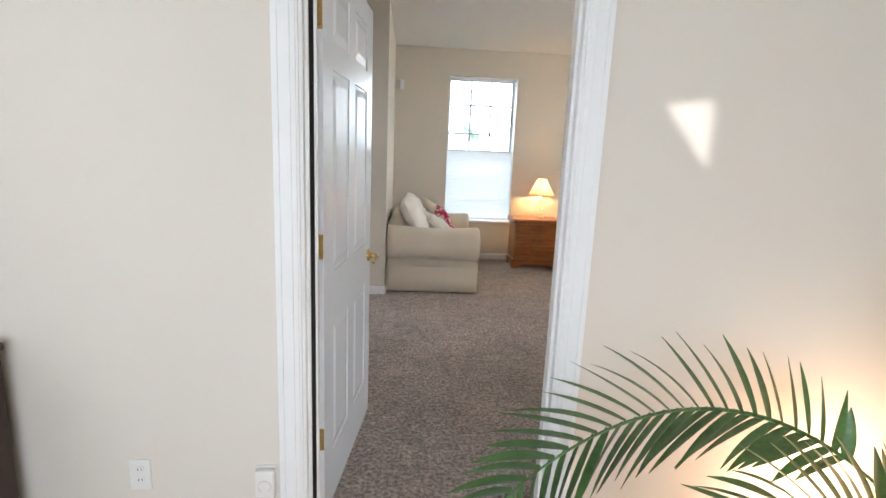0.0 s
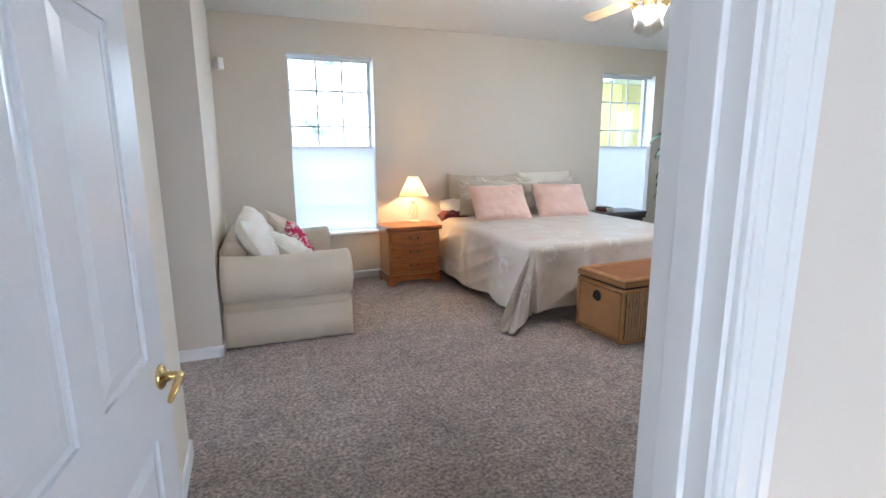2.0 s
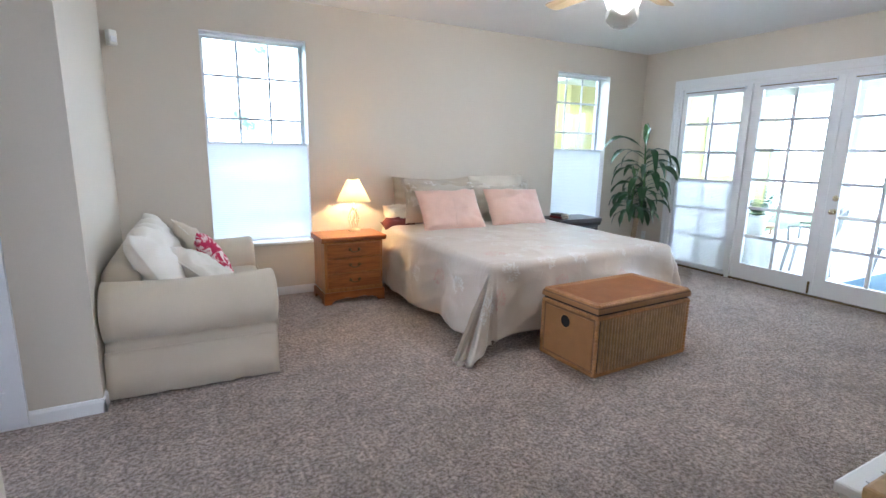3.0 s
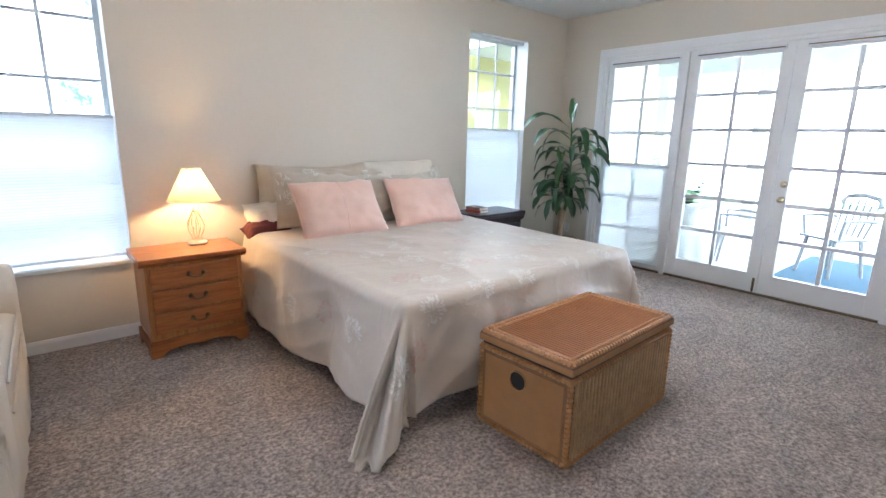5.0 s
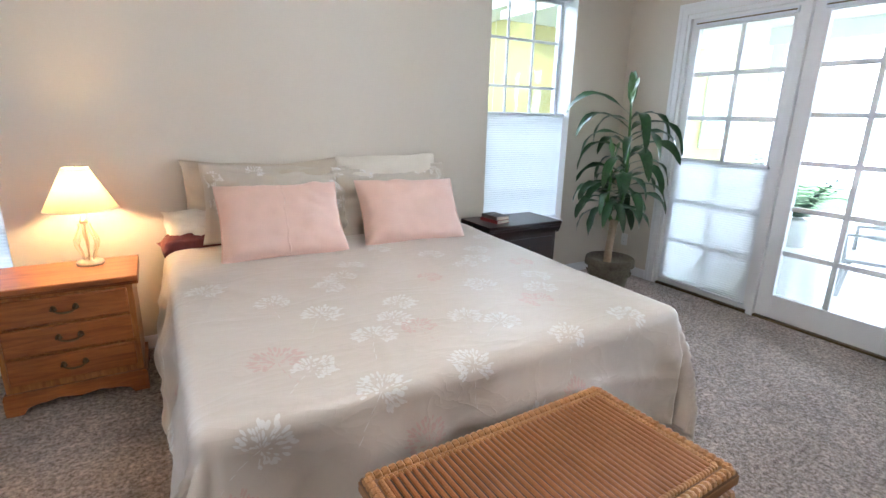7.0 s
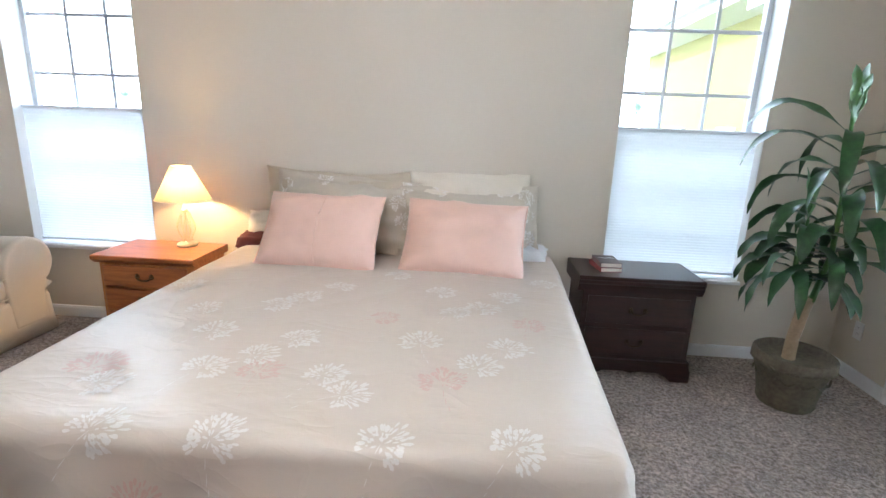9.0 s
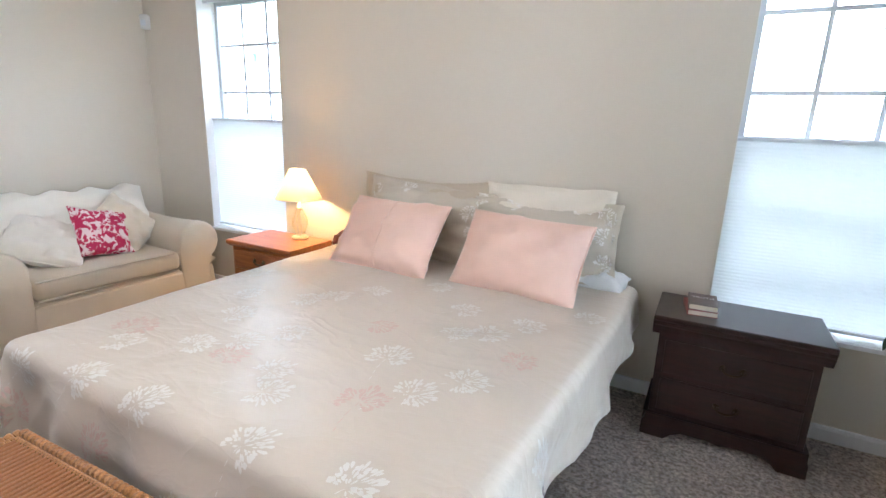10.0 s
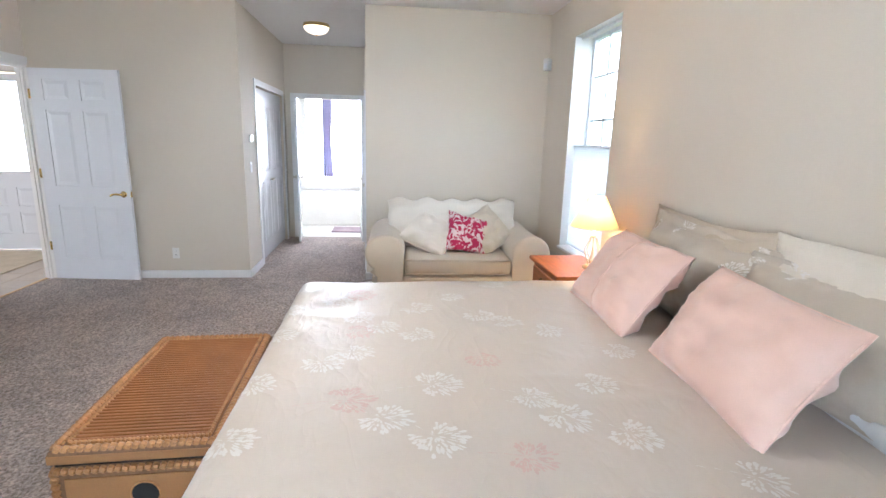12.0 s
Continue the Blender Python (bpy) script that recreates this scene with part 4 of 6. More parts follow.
def comforter_at(s, t):
    """Where the cloth point (s, t) lies: flat on top, rolled over the edges, hanging in folds, its foot corner on the floor."""
    r, x0, x1, y0, y1 = COMF_R, COMF_X0, COMF_X1, COMF_Y0, BY1
    if s > x1 + r * 0.5:
        hang = 0.10 * math.sin(t * 2.1 + 0.6) + 0.07 * max(0, t - 6.0)
        s = x1 + r * 0.5 + (s - x1 - r * 0.5) * (1 - hang * 2.2 + 0.35 * max(0.0, 5.0 - t))
    q = Vector((min(max(s, x0), x1), min(t, y1) if t > y0 else y0))
    d = Vector((s, t)) - q
    ln = d.length
    wr = 0.010 * noise.noise((s * 2.2, t * 2.2, 0.3)) + 0.004 * noise.noise((s * 5, t * 5, 4.1)) + 0.010 * noise.noise((s * 0.9, t * 1.1, 7.0))
    wr += 0.007 * crease(s * 1.7 + t * 0.9, t * 0.7 - s * 0.5, 2.5) + 0.005 * crease(s * 2.8 - t * 1.4, t * 1.2 + s * 0.6, 6.5)
    if ln < 1e-6:
        return narrowed(Vector((q.x, q.y, BZ + wr)))
    o = d / ln
    arc = min(ln, r * math.pi / 2)
    a = arc / r
    down = max(0.0, ln - arc)
    corner = abs(o.x * o.y) * 2
    left_side = 1.0 if o.x < 0 else 0.45
    per = (t if abs(o.x) > abs(o.y) else s)
    fold = 0.018 * math.sin(per * 8.1 + 3.1 * noise.noise((per * 1.3, 0, 2))) + 0.006 * math.sin(per * 19 + 5 * down + 4 * noise.noise((per * 2.3, down, 5))) + 0.034 * noise.noise((per * 2.6, 1.7, 0.4)) + 0.010 * noise.noise((s * 7, t * 7, 2.2))
    fold += 0.020 * crease(per * 2.2 + down * 2.6, down * 1.6, 3.3) + 0.016 * crease(per * 1.7 - down * 3.0, down * 2.4, 8.1)
    fold *= min(1.0, down / 0.16) * (1 - 0.5 * corner)
    ang = math.atan2(o.y, o.x)
    fold += corner * min(1.0, down / 0.3) * (0.07 * math.cos(ang * 12 + 0.4) + 0.022 * math.cos(ang * 31))
    out = r * math.sin(a) + down * ((0.10 if o.x < 0 else 0.03) + 0.30 * corner * left_side) + fold
    if o.y < -0.5 and corner < 0.5:
        out = min(out, 0.105)
    z = BZ - r * (1 - math.cos(a)) - down * (0.985 - 0.05 * corner) + wr * 0.6 + 0.03 * noise.noise((per * 2.1, 0, 9.4)) * min(1.0, down / 0.3) * (1 - corner)
    if z < 0.02:
        out += (0.02 - z) * 0.5
        z = 0.014 + 0.02 * abs(noise.noise((s * 9, t * 9, 0)))
    lean = corner * down * (1.0 if o.x < 0 else 0.0)
    return narrowed(Vector((q.x + o.x * out - 0.10 * lean, q.y + o.y * out + 0.16 * lean, z)))


def embroidery(at, size, turn, rnd, lift=0.0024, stem=True):
    """A seed-head blossom of many stitched strokes that fan out from one point; at(a, b) gives the cloth in metres from it."""
    bm = bmesh.new()

    def put(a, b):
        p = at(a, b)
        n = (at(a + 0.01, b) - p).cross(at(a, b + 0.01) - p)
        return bm.verts.new(p + n.normalized() * lift)

    def stroke(a0, r0, r1, wide):
        c, d = math.cos(a0), math.sin(a0)
        rows = [(r0, 0.25), (r0 + (r1 - r0) * 0.35, 0.8), (r0 + (r1 - r0) * 0.75, 1.0), (r1, 0.3)]
        left = [put(c * q - d * w * wide, d * q + c * w * wide) for q, w in rows]
        right = [put(c * q + d * w * wide, d * q - c * w * wide) for q, w in rows]
        for k in range(3):
            bm.faces.new((right[k], right[k + 1], left[k + 1], left[k]))

    for k in range(34):
        u = (k + rnd.uniform(-0.5, 0.5)) / 33 * 2 - 1
        reach = size * (0.80 + 0.20 * math.cos(u * 2.2)) * rnd.uniform(0.72, 1.06)
        way = turn + u * 2.3
        inner = rnd.uniform(0.60, 0.78)
        stroke(way, reach * inner, reach, size * rnd.uniform(0.032, 0.072))
        if rnd.random() < 0.75:
            stroke(way + rnd.uniform(-0.15, 0.15), reach * rnd.uniform(0.36, 0.5), reach * (inner - 0.03), size * rnd.uniform(0.02, 0.05))
        if rnd.random() < 0.35:
            stroke(way + rnd.uniform(-0.5, 0.5), reach * rnd.uniform(0.1, 0.2), reach * rnd.uniform(0.3, 0.4), size * 0.03)
    if stem:
        for k in range(4):
            stroke(turn + math.pi + 0.05 * k, size * 0.42 * k, size * (0.42 * k + rnd.uniform(0.15, 0.38)), 0.0016)
    return bm


# blossoms on the cloth, in its own metres: white ones, then pink ones
WHITE_AT = ((2.85, 4.63), (3.33, 4.65), (3.70, 4.66), (3.15, 4.87), (3.05, 4.98), (2.62, 4.98), (2.75, 5.09), (2.35, 4.85), (2.50, 4.63), (2.85, 5.25), (3.69, 5.26), (2.50, 5.26),
            (2.35, 5.46), (2.62, 5.58), (2.73, 5.68), (3.35, 5.28), (3.58, 5.10), (3.45, 5.61), (3.57, 5.68), (3.68, 5.86), (3.36, 5.87), (2.85, 5.85), (3.10, 6.08), (3.90, 6.10), (2.10, 5.74),
            (2.14, 4.56), (1.74, 4.98), (1.70, 5.70), (3.10, 4.36), (1.86, 4.34), (4.12, 5.10))
PINK_AT = ((2.82, 4.98), (2.26, 4.95), (3.47, 4.98), (3.79, 5.51), (3.14, 5.50), (2.64, 4.42), (3.30, 4.40), (2.05, 4.36), (1.72, 5.36))


def make_comforter():
    rnd = random.Random(5)
    nx, ny = 170, 150
    bm = bmesh.new()
    grid = []
    for i in range(nx + 1):
        row = []
        for j in range(ny + 1):
            s = COMF_X0 - COMF_R - COMF_LEFT + (COMF_X1 - COMF_X0 + 2 * COMF_R + COMF_LEFT + COMF_RIGHT) * i / nx
            t = COMF_Y0 - COMF_R - COMF_FOOT + (BY1 - COMF_Y0 + COMF_R + COMF_FOOT) * j / ny
            row.append(bm.verts.new(comforter_at(s, t)))
        grid.append(row)
    for i in range(nx):
        for j in range(ny):
            bm.faces.new((grid[i][j], grid[i + 1][j], grid[i + 1][j + 1], grid[i][j + 1]))
    com = thing("comforter", pose(0, 0, 0), "pale taupe sateen comforter with white and pink embroidered blossoms", "comforter")
    ob = part("cloth", bm, M_COMF, com, smooth=True)
    sol = ob.modifiers.new("thick", "SOLIDIFY")
    sol.thickness, sol.offset = 0.022, -1
    for spots, mat, label in ((WHITE_AT, M_STITCHW, "white embroidered blossom"), (PINK_AT, M_STITCHP, "faded pink embroidered blossom")):
        for s, t in spots:
            bm = embroidery(lambda a, b: comforter_at(s + a, t + b), rnd.uniform(0.092, 0.118), 1.1 + rnd.uniform(-0.7, 0.7), rnd)
            part("blossom", bm, mat, com, label, smooth=True)


make_comforter()


def pillow(name, label, w, h, d, m, mat, pipe=None, group="", **kw):
    p = thing(name, m, label, "pillow", group)
    part("cover", cushion(w, h, d, **kw), mat, p, smooth=True)
    if pipe:
        part("piping", piping(w, h, 0.006, kw.get("ears", 0.06)), pipe, p, smooth=True)
    return p


# back row against the wall, flowered shams, then the pink pair in front
pillow("pillow", "plain tan bed pillow propped against the wall", 1.02, 0.50, 0.20, pose(2.61, 6.735, 0.70, -5, 0, 0), M_TAN, seed=1, sag=0.03, ears=0.05, flange=0.03, wrinkle=0.016, group="bed pillows")
pillow("pillow", "plain cream bed pillow propped against the wall", 0.78, 0.50, 0.18, pose(3.46, 6.725, 0.705, -5, 0, 0), M_CREAMC, seed=2, ears=0.04, flange=0.02, wrinkle=0.016, group="bed pillows")


def sham(label, w, h, d, m, spots, **kw):
    """A flanged pillow sham with blossoms stitched on its front, at (u, v)."""
    rnd = random.Random(kw["seed"])
    p = pillow("pillow_sham", label, w, h, d, m, M_SHAM, group="bed shams", **kw)
    for u, v in spots:
        bm = embroidery(lambda a, b: cushion_at(w, h, d, max(-1, min(1, u + a * 2 / w)), max(-1, min(1, v + b * 2 / h)), -1, **kw), 0.072, 1.57 + rnd.uniform(-0.9, 0.9), rnd, 0.003, False)
        part("blossom", bm, M_STITCHW, p, "white embroidered blossom", smooth=True)


sham("taupe pillow sham with white embroidered blossoms", 0.97, 0.50, 0.20, pose(2.665, 6.575, 0.68, -19, 3, 0), ((-0.36, 0.80), (0.72, 0.78), (0.80, -0.15), (-0.86, -0.1), (0.70, 0.30), (-0.84, 0.5)), seed=3, flange=0.05, ears=0.05, wrinkle=0.018)
sham("taupe pillow sham with white embroidered blossoms, slumped", 0.90, 0.47, 0.20, pose(3.475, 6.56, 0.68, -20, -2, 1), ((-0.42, 0.80), (0.50, 0.78), (0.84, 0.12), (0.82, -0.5), (0.80, 0.62)), seed=4, flange=0.05, ears=0.05, wrinkle=0.018)
pk1 = pillow("throw_pillow", "pale pink satin throw pillow with a centre seam", 0.71, 0.48, 0.20, pose(2.592, 6.195, 0.68, -38, 0, -3), M_PINK, M_PINK, seed=5, ears=0.05, wrinkle=0.010, group="pink pillows")
pillow("throw_pillow", "pale pink satin throw pillow with a corded edge", 0.71, 0.46, 0.20, pose(3.437, 6.215, 0.675, -35, 1, -4), M_PINK, M_PINK, seed=6, ears=0.045, wrinkle=0.010, group="pink pillows")
part("seam", tube([cushion_at(0.71, 0.48, 0.20, 0.02, -0.97 + 1.94 * k / 16, -1, seed=5, ears=0.05, wrinkle=0.010) + Vector((0.004 * math.sin(k * 1.9), -0.001, 0)) for k in range(17)], 0.0045, 6), M_PINK, pk1, "gathered centre seam", smooth=True)
pillow("bolster", "rolled maroon pillow at the head of the bed", 0.36, 0.16, 0.15, pose(2.14, 6.58, 0.685, -80, 0, 12), M_MAROON, seed=7, wrinkle=0.01)
pillow("bolster", "white folded pillow with a maroon back", 0.40, 0.16, 0.15, pose(3.77, 6.56, 0.685, -70, 0, -8), M_SHEET, seed=8, wrinkle=0.01)
pillow("bolster", "cream folded pillow tucked behind the sham", 0.42, 0.22, 0.16, pose(2.2, 6.66, 0.70, -30, 0, 4), M_CREAMC, seed=11, wrinkle=0.01)


# ---- loveseat ----
def make_sofa():
    m = pose(-0.395, 5.815, 0, 0, 0, -1.6)     # local x out from the wall, y along it
    sofa = thing("loveseat", m, "cream slipcovered loveseat with rolled arms and a skirt", "sofa")
    dep, half = 0.985, 0.865

    def arm(s):
        out = []
        inner, outer = half - 0.36, half - 0.095
        cy, cz, rr = half - 0.19, 0.515, 0.185
        pts = [(inner, 0.10), (inner, 0.46)]
        for k in range(15):
            a = radians(165 - k * 17)
            pts.append((cy + rr * math.cos(a), cz + rr * math.sin(a) * 0.98))
        pts += [(outer, 0.33), (outer, 0.10)]
        prof = [(s * a, b) for a, b in pts]
        bm = bmesh.new()
        n = 16
        rings = []
        for i in range(n + 1):
            u = i / n
            x = 0.02 + (dep - 0.02) * u
            sag = -0.02 * math.sin(u * math.pi) if s else 0
            rings.append([bm.verts.new((x, a, b + (sag if b > 0.4 else 0) + 0.006 * noise.noise((x * 5, a * 5, b * 5)))) for a, b in prof])
        for a, b in zip(rings, rings[1:]):
            for k in range(len(prof)):
                bm.faces.new((a[k], a[(k + 1) % len(prof)], b[(k + 1) % len(prof)], b[k]))
        f = [bm.faces.new(rings[0]), bm.faces.new(list(reversed(rings[-1])))]
        bmesh.ops.bevel(bm, geom=list(f[1].edges), offset=0.03, segments=3, profile=0.5, affect="EDGES")
        bmesh.ops.recalc_face_normals(bm, faces=bm.faces[:])
        part("arm", bm, M_SOFA, sofa, smooth=True)

    for s in (-1, 1):
        arm(s)
    part("seat_base", box((0.05, -0.51, 0.09), (dep - 0.035, 0.51, 0.315), 0.02), M_SOFA, sofa)
    part("back_frame", prism([(0.0, 0.1), (0.24, 0.1), (0.24, 0.45), (0.20, 0.70), (0.13, 0.78), (0.05, 0.78), (0.0, 0.70)], -0.56, 0.56, "y", 0.05), M_SOFA, sofa, smooth=True)
    part("seat_cushion", box((0.22, -0.50, 0.318), (dep + 0.005, 0.50, 0.475), 0.045), M_SOFA, sofa, smooth=True)
    pts = [(dep + 0.005, -0.49, 0.462), (dep + 0.008, 0.0, 0.466), (dep + 0.005, 0.49, 0.462)]
    bm = tube(pts, 0.006, 6)
    add_tube(bm, [(p[0], p[1], 0.333) for p in pts], 0.006, 6)
    part("welt", bm, M_SOFA, sofa, smooth=True)
    # skirt with kick pleats on three sides
    bm = bmesh.new()
    line = []
    for k in range(25):
        line.append((0.02 + (dep - 0.05) * k / 24, -(half - 0.088)))
    for k in range(1, 34):
        line.append((dep - 0.028, -(half - 0.088) + 2 * (half - 0.088) * k / 34))
    for k in range(25):
        line.append((dep - 0.03 - (dep - 0.05) * k / 24, half - 0.088))
    c = Vector((dep / 2, 0))
    rows = []
    for z, o in ((0.292, 0.004), (0.27, 0.014), (0.15, 0.020), (0.012, 0.032)):
        row = []
        for k, (x, y) in enumerate(line):
            d = (Vector((x, y)) - c).normalized()
            w = o * (1 + 0.5 * noise.noise((k * 0.35, z * 2, 1.0)))
            row.append(bm.verts.new((x + d.x * w, y + d.y * w, z + (0.012 * abs(noise.noise((k * 0.3, 0, 5))) if z < 0.1 else 0))))
        rows.append(row)
    for a, b in zip(rows, rows[1:]):
        for k in range(len(line) - 1):
            bm.faces.new((a[k], a[k + 1], b[k + 1], b[k]))
    ob = part("skirt", bm, M_SOFA, sofa, "loose cream skirt down to the carpet", smooth=True)
    ob.modifiers.new("thick", "SOLIDIFY").thickness = 0.006
    bm = bmesh.new()
    add_tube(bm, [(c.x + (x - c.x) * 1.012, y * 1.012, 0.294) for x, y in line], 0.006, 6)
    part("skirt_welt", bm, M_SOFA, sofa)
    return m


SOFA = make_sofa()
pillow("back_cushion", "white loose back cushion with a scalloped top edge", 1.34, 0.52, 0.24, SOFA @ pose(0.43, 0.0, 0.475, -29, 0, 90), M_SOFAW, seed=20, scallop=5, ears=0.02, wrinkle=0.012)
pillow("throw_pillow", "white square throw pillow leaning on the loveseat arm", 0.50, 0.46, 0.16, SOFA @ pose(0.72, -0.36, 0.52, -60, 18, 62), M_SOFAW, M_SOFAW, seed=21, wrinkle=0.012)
pillow("throw_pillow", "cream square throw pillow leaning on the loveseat arm", 0.48, 0.44, 0.16, SOFA @ pose(0.64, 0.43, 0.50, -38, -24, 122), M_SOFA, M_SOFAW, seed=22, wrinkle=0.012)
pillow("throw_pillow", "bright rose and white leaf-print throw pillow", 0.42, 0.40, 0.14, SOFA @ pose(0.74, 0.09, 0.478, -30, 10, 92), M_ROSE, seed=23, wrinkle=0.008, ears=0.09)


# ---- oak nightstand ----
def bail_pull(parent, x, y, z, mat, label, w=0.09):
    bm = bmesh.new()
    for s in (-1, 1):
        add_lathe(bm, [(0.012, 0), (0.010, 0.004), (0.005, 0.012), (0.006, 0.016)], 10, pose(x + s * w / 2, y, z + 0.006, 90, 0, 0))
        add_prism(bm, [(x + s * w / 2 - 0.016, z - 0.006), (x + s * w / 2, z - 0.014), (x + s * w / 2 + 0.016, z - 0.004), (x + s * w / 2 + 0.010, z + 0.016), (x + s * w / 2, z + 0.022), (x + s * w / 2 - 0.010, z + 0.016)], y - 0.003, y, "y")
    pts = [(x + w / 2 * math.cos(radians(a)), y - 0.014, z + 0.004 + 0.024 * math.sin(radians(a))) for a in range(180, 361, 15)]
    add_tube(bm, pts, [0.0035 + 0.002 * math.sin(math.pi * k / 12) for k in range(13)], 7)
    part("drawer_pull", bm, mat, parent, label, smooth=True)


def make_oak_nightstand():
    w, d, h = 0.585, 0.40, 0.655
    m = pose(1.513, 6.70, 0)          # back centre on the floor, front towards -y
    ns = thing("nightstand", m, "honey oak nightstand with three drawers and a scalloped plinth", "nightstand")
    x0, x1 = -w / 2, w / 2
    bm = box((x0, -d, 0.115), (x1, 0, 0.605), 0.004)
    part("carcass", bm, M_OAKV, ns)
    bm = prism([(-d - 0.035, 0.632), (-d - 0.035, 0.652), (-d - 0.03, 0.657), (0, 0.657), (0, 0.605), (-d - 0.004, 0.605), (-d - 0.012, 0.615), (-d - 0.022, 0.62), (-d - 0.03, 0.63)], x0 - 0.03, x1 + 0.03, "x", 0.003)
    part("top", bm, M_OAK, ns, "overhanging oak top with a moulded edge")
    for k, z in enumerate((0.455, 0.305, 0.155)):
        dr = part("drawer", box((x0 + 0.025, -d - 0.016, z), (x1 - 0.025, -d + 0.001, z + 0.138), 0.008), M_OAK, ns)
        bail_pull(dr, 0, -d - 0.016, z + 0.072, M_ANTIQUE, "dark antique brass bail pull")
    # plinth with bracket feet
    out = [(x0 - 0.014, 0.0), (x0 - 0.014, 0.10), (x0 - 0.006, 0.118), (x1 + 0.006, 0.118), (x1 + 0.014, 0.10), (x1 + 0.014, 0.0), (x1 - 0.055, 0.0), (x1 - 0.075, 0.03), (x1 - 0.12, 0.045), (x1 - 0.16, 0.045), (x1 - 0.2, 0.058), (0.04, 0.05), (0, 0.042), (-0.04, 0.05),
           (x0 + 0.2, 0.058), (x0 + 0.16, 0.045), (x0 + 0.12, 0.045), (x0 + 0.075, 0.03), (x0 + 0.055, 0.0)]
    part("plinth", prism(out, -d - 0.016, -d + 0.004, "y"), M_OAK, ns)
    for s in (-1, 1):
        xa, xb = sorted((s * (w / 2 + 0.014), s * (w / 2 - 0.004)))
        out = [(-d + 0.0045, 0.0), (-d + 0.0045, 0.1), (0, 0.1), (0, 0.0), (-0.06, 0.0), (-0.09, 0.04), (-d + 0.09, 0.04), (-d + 0.06, 0.0)]
        part("plinth_side", prism(out, xa, xb, "x"), M_OAK, ns)


make_oak_nightstand()


def make_table_lamp():
    lp = thing("table_lamp", pose(1.613, 6.60, 0.6575), "lit bedside lamp with a wire cage base and pale cone shade", "lamp")
    part("base", lathe([(0.0, 0), (0.062, 0), (0.066, 0.006), (0.064, 0.016), (0.05, 0.024), (0.018, 0.028), (0.0, 0.028)], 28, cap=False), M_WIRE, lp, "round cream base", smooth=True)
    for k in range(8):
        a = 2 * math.pi * k / 8
        pts = []
        for i in range(17):
            u = i / 16
            r = 0.012 + 0.045 * math.sin(math.pi * (0.10 + 0.80 * u) ** 1.0) ** 2.2 + 0.012 * abs(2 * u - 1) ** 3
            tw = a + 0.5 * u
            pts.append((r * math.cos(tw), r * math.sin(tw), 0.026 + 0.20 * u))
        part("cage_wire", tube(pts, 0.0038, 6), M_WIRE, lp, smooth=True)
    part("stem", lathe([(0.004, 0.024), (0.004, 0.225), (0.018, 0.226), (0.020, 0.245), (0.012, 0.25), (0.012, 0.30), (0.0, 0.30)], 14, cap=False), M_WIRE, lp, smooth=True)
    sh = part("shade", lathe([(0.168, 0.308), (0.060, 0.522)], 40, cap=False), M_LAMPSHADE, lp, "pale cream cloth cone shade, glowing", smooth=True)
    for r, z in ((0.168, 0.308), (0.060, 0.522)):
        part("shade_trim", tube([(r * math.cos(2 * math.pi * k / 40), r * math.sin(2 * math.pi * k / 40), z) for k in range(41)], 0.0035, 6), M_CREAMC, sh)
    bm = bmesh.new()
    for k in range(3):
        a = 2 * math.pi * k / 3
        add_tube(bm, [(0, 0, 0.515), (0.06 * math.cos(a), 0.06 * math.sin(a), 0.522)], 0.0018, 5)
    add_tube(bm, [(0.0, 0, 0.30), (0.0, 0.045, 0.38), (0.0, 0.045, 0.46), (0, 0, 0.53)], 0.0018, 5)
    part("harp", bm, M_BRASS, lp)


make_table_lamp()


# ---- dark nightstand and books ----
def make_dark_nightstand():
    w, d, h = 0.695, 0.39, 0.66
    m = pose(4.518, 6.812, 0)
    ns = thing("nightstand", m, "dark mahogany nightstand with two drawers and bracket feet", "nightstand")
    x0, x1 = -w / 2, w / 2
    part("carcass", box((x0 + 0.012, -d, 0.12), (x1 - 0.012, 0, 0.57), 0.004), M_MAHOG, ns)
    cove = [(-d - 0.030, 0.64), (-d - 0.030, 0.655), (-d - 0.024, 0.66), (0, 0.66), (0, 0.56), (-d - 0.001, 0.56), (-d - 0.006, 0.585), (-d - 0.014, 0.605), (-d - 0.022, 0.615), (-d - 0.022, 0.63)]
    part("top", prism(cove, x0 - 0.022, x1 + 0.022, "x", 0.004), M_MAHOG, ns, "dark polished top over a coved frieze drawer")
    for z in (0.36, 0.155):
        dr = part("drawer", box((x0 + 0.045, -d - 0.014, z), (x1 - 0.045, -d + 0.001, z + 0.175), 0.006), M_MAHOG, ns)
        bail_pull(dr, 0, -d - 0.014, z + 0.09, M_DARKPULL, "dark tarnished bail pull", 0.085)
    out = [(x0 - 0.014, 0), (x0 - 0.014, 0.07), (x0 + 0.002, 0.11), (x0 + 0.002, 0.13), (x1 - 0.002, 0.13), (x1 - 0.002, 0.11), (x1 + 0.014, 0.07), (x1 + 0.014, 0), (x1 - 0.10, 0), (x1 - 0.13, 0.03), (x1 - 0.18, 0.055), (0.05, 0.055), (0, 0.045), (-0.05, 0.055), (x0 + 0.18, 0.055), (x0 + 0.13, 0.03), (x0 + 0.10, 0)]
    part("plinth", prism(out, -d - 0.02, -d + 0.003, "y"), M_MAHOG, ns)
    for s in (-1, 1):
        xa, xb = sorted((s * (w / 2 + 0.012), s * (w / 2 - 0.012)))
        out = [(-d + 0.0035, 0), (-d + 0.0035, 0.12), (0, 0.12), (0, 0), (-0.09, 0), (-0.12, 0.05), (-d + 0.12, 0.05), (-d + 0.09, 0)]
        part("plinth_side", prism(out, xa, xb, "x"), M_MAHOG, ns)


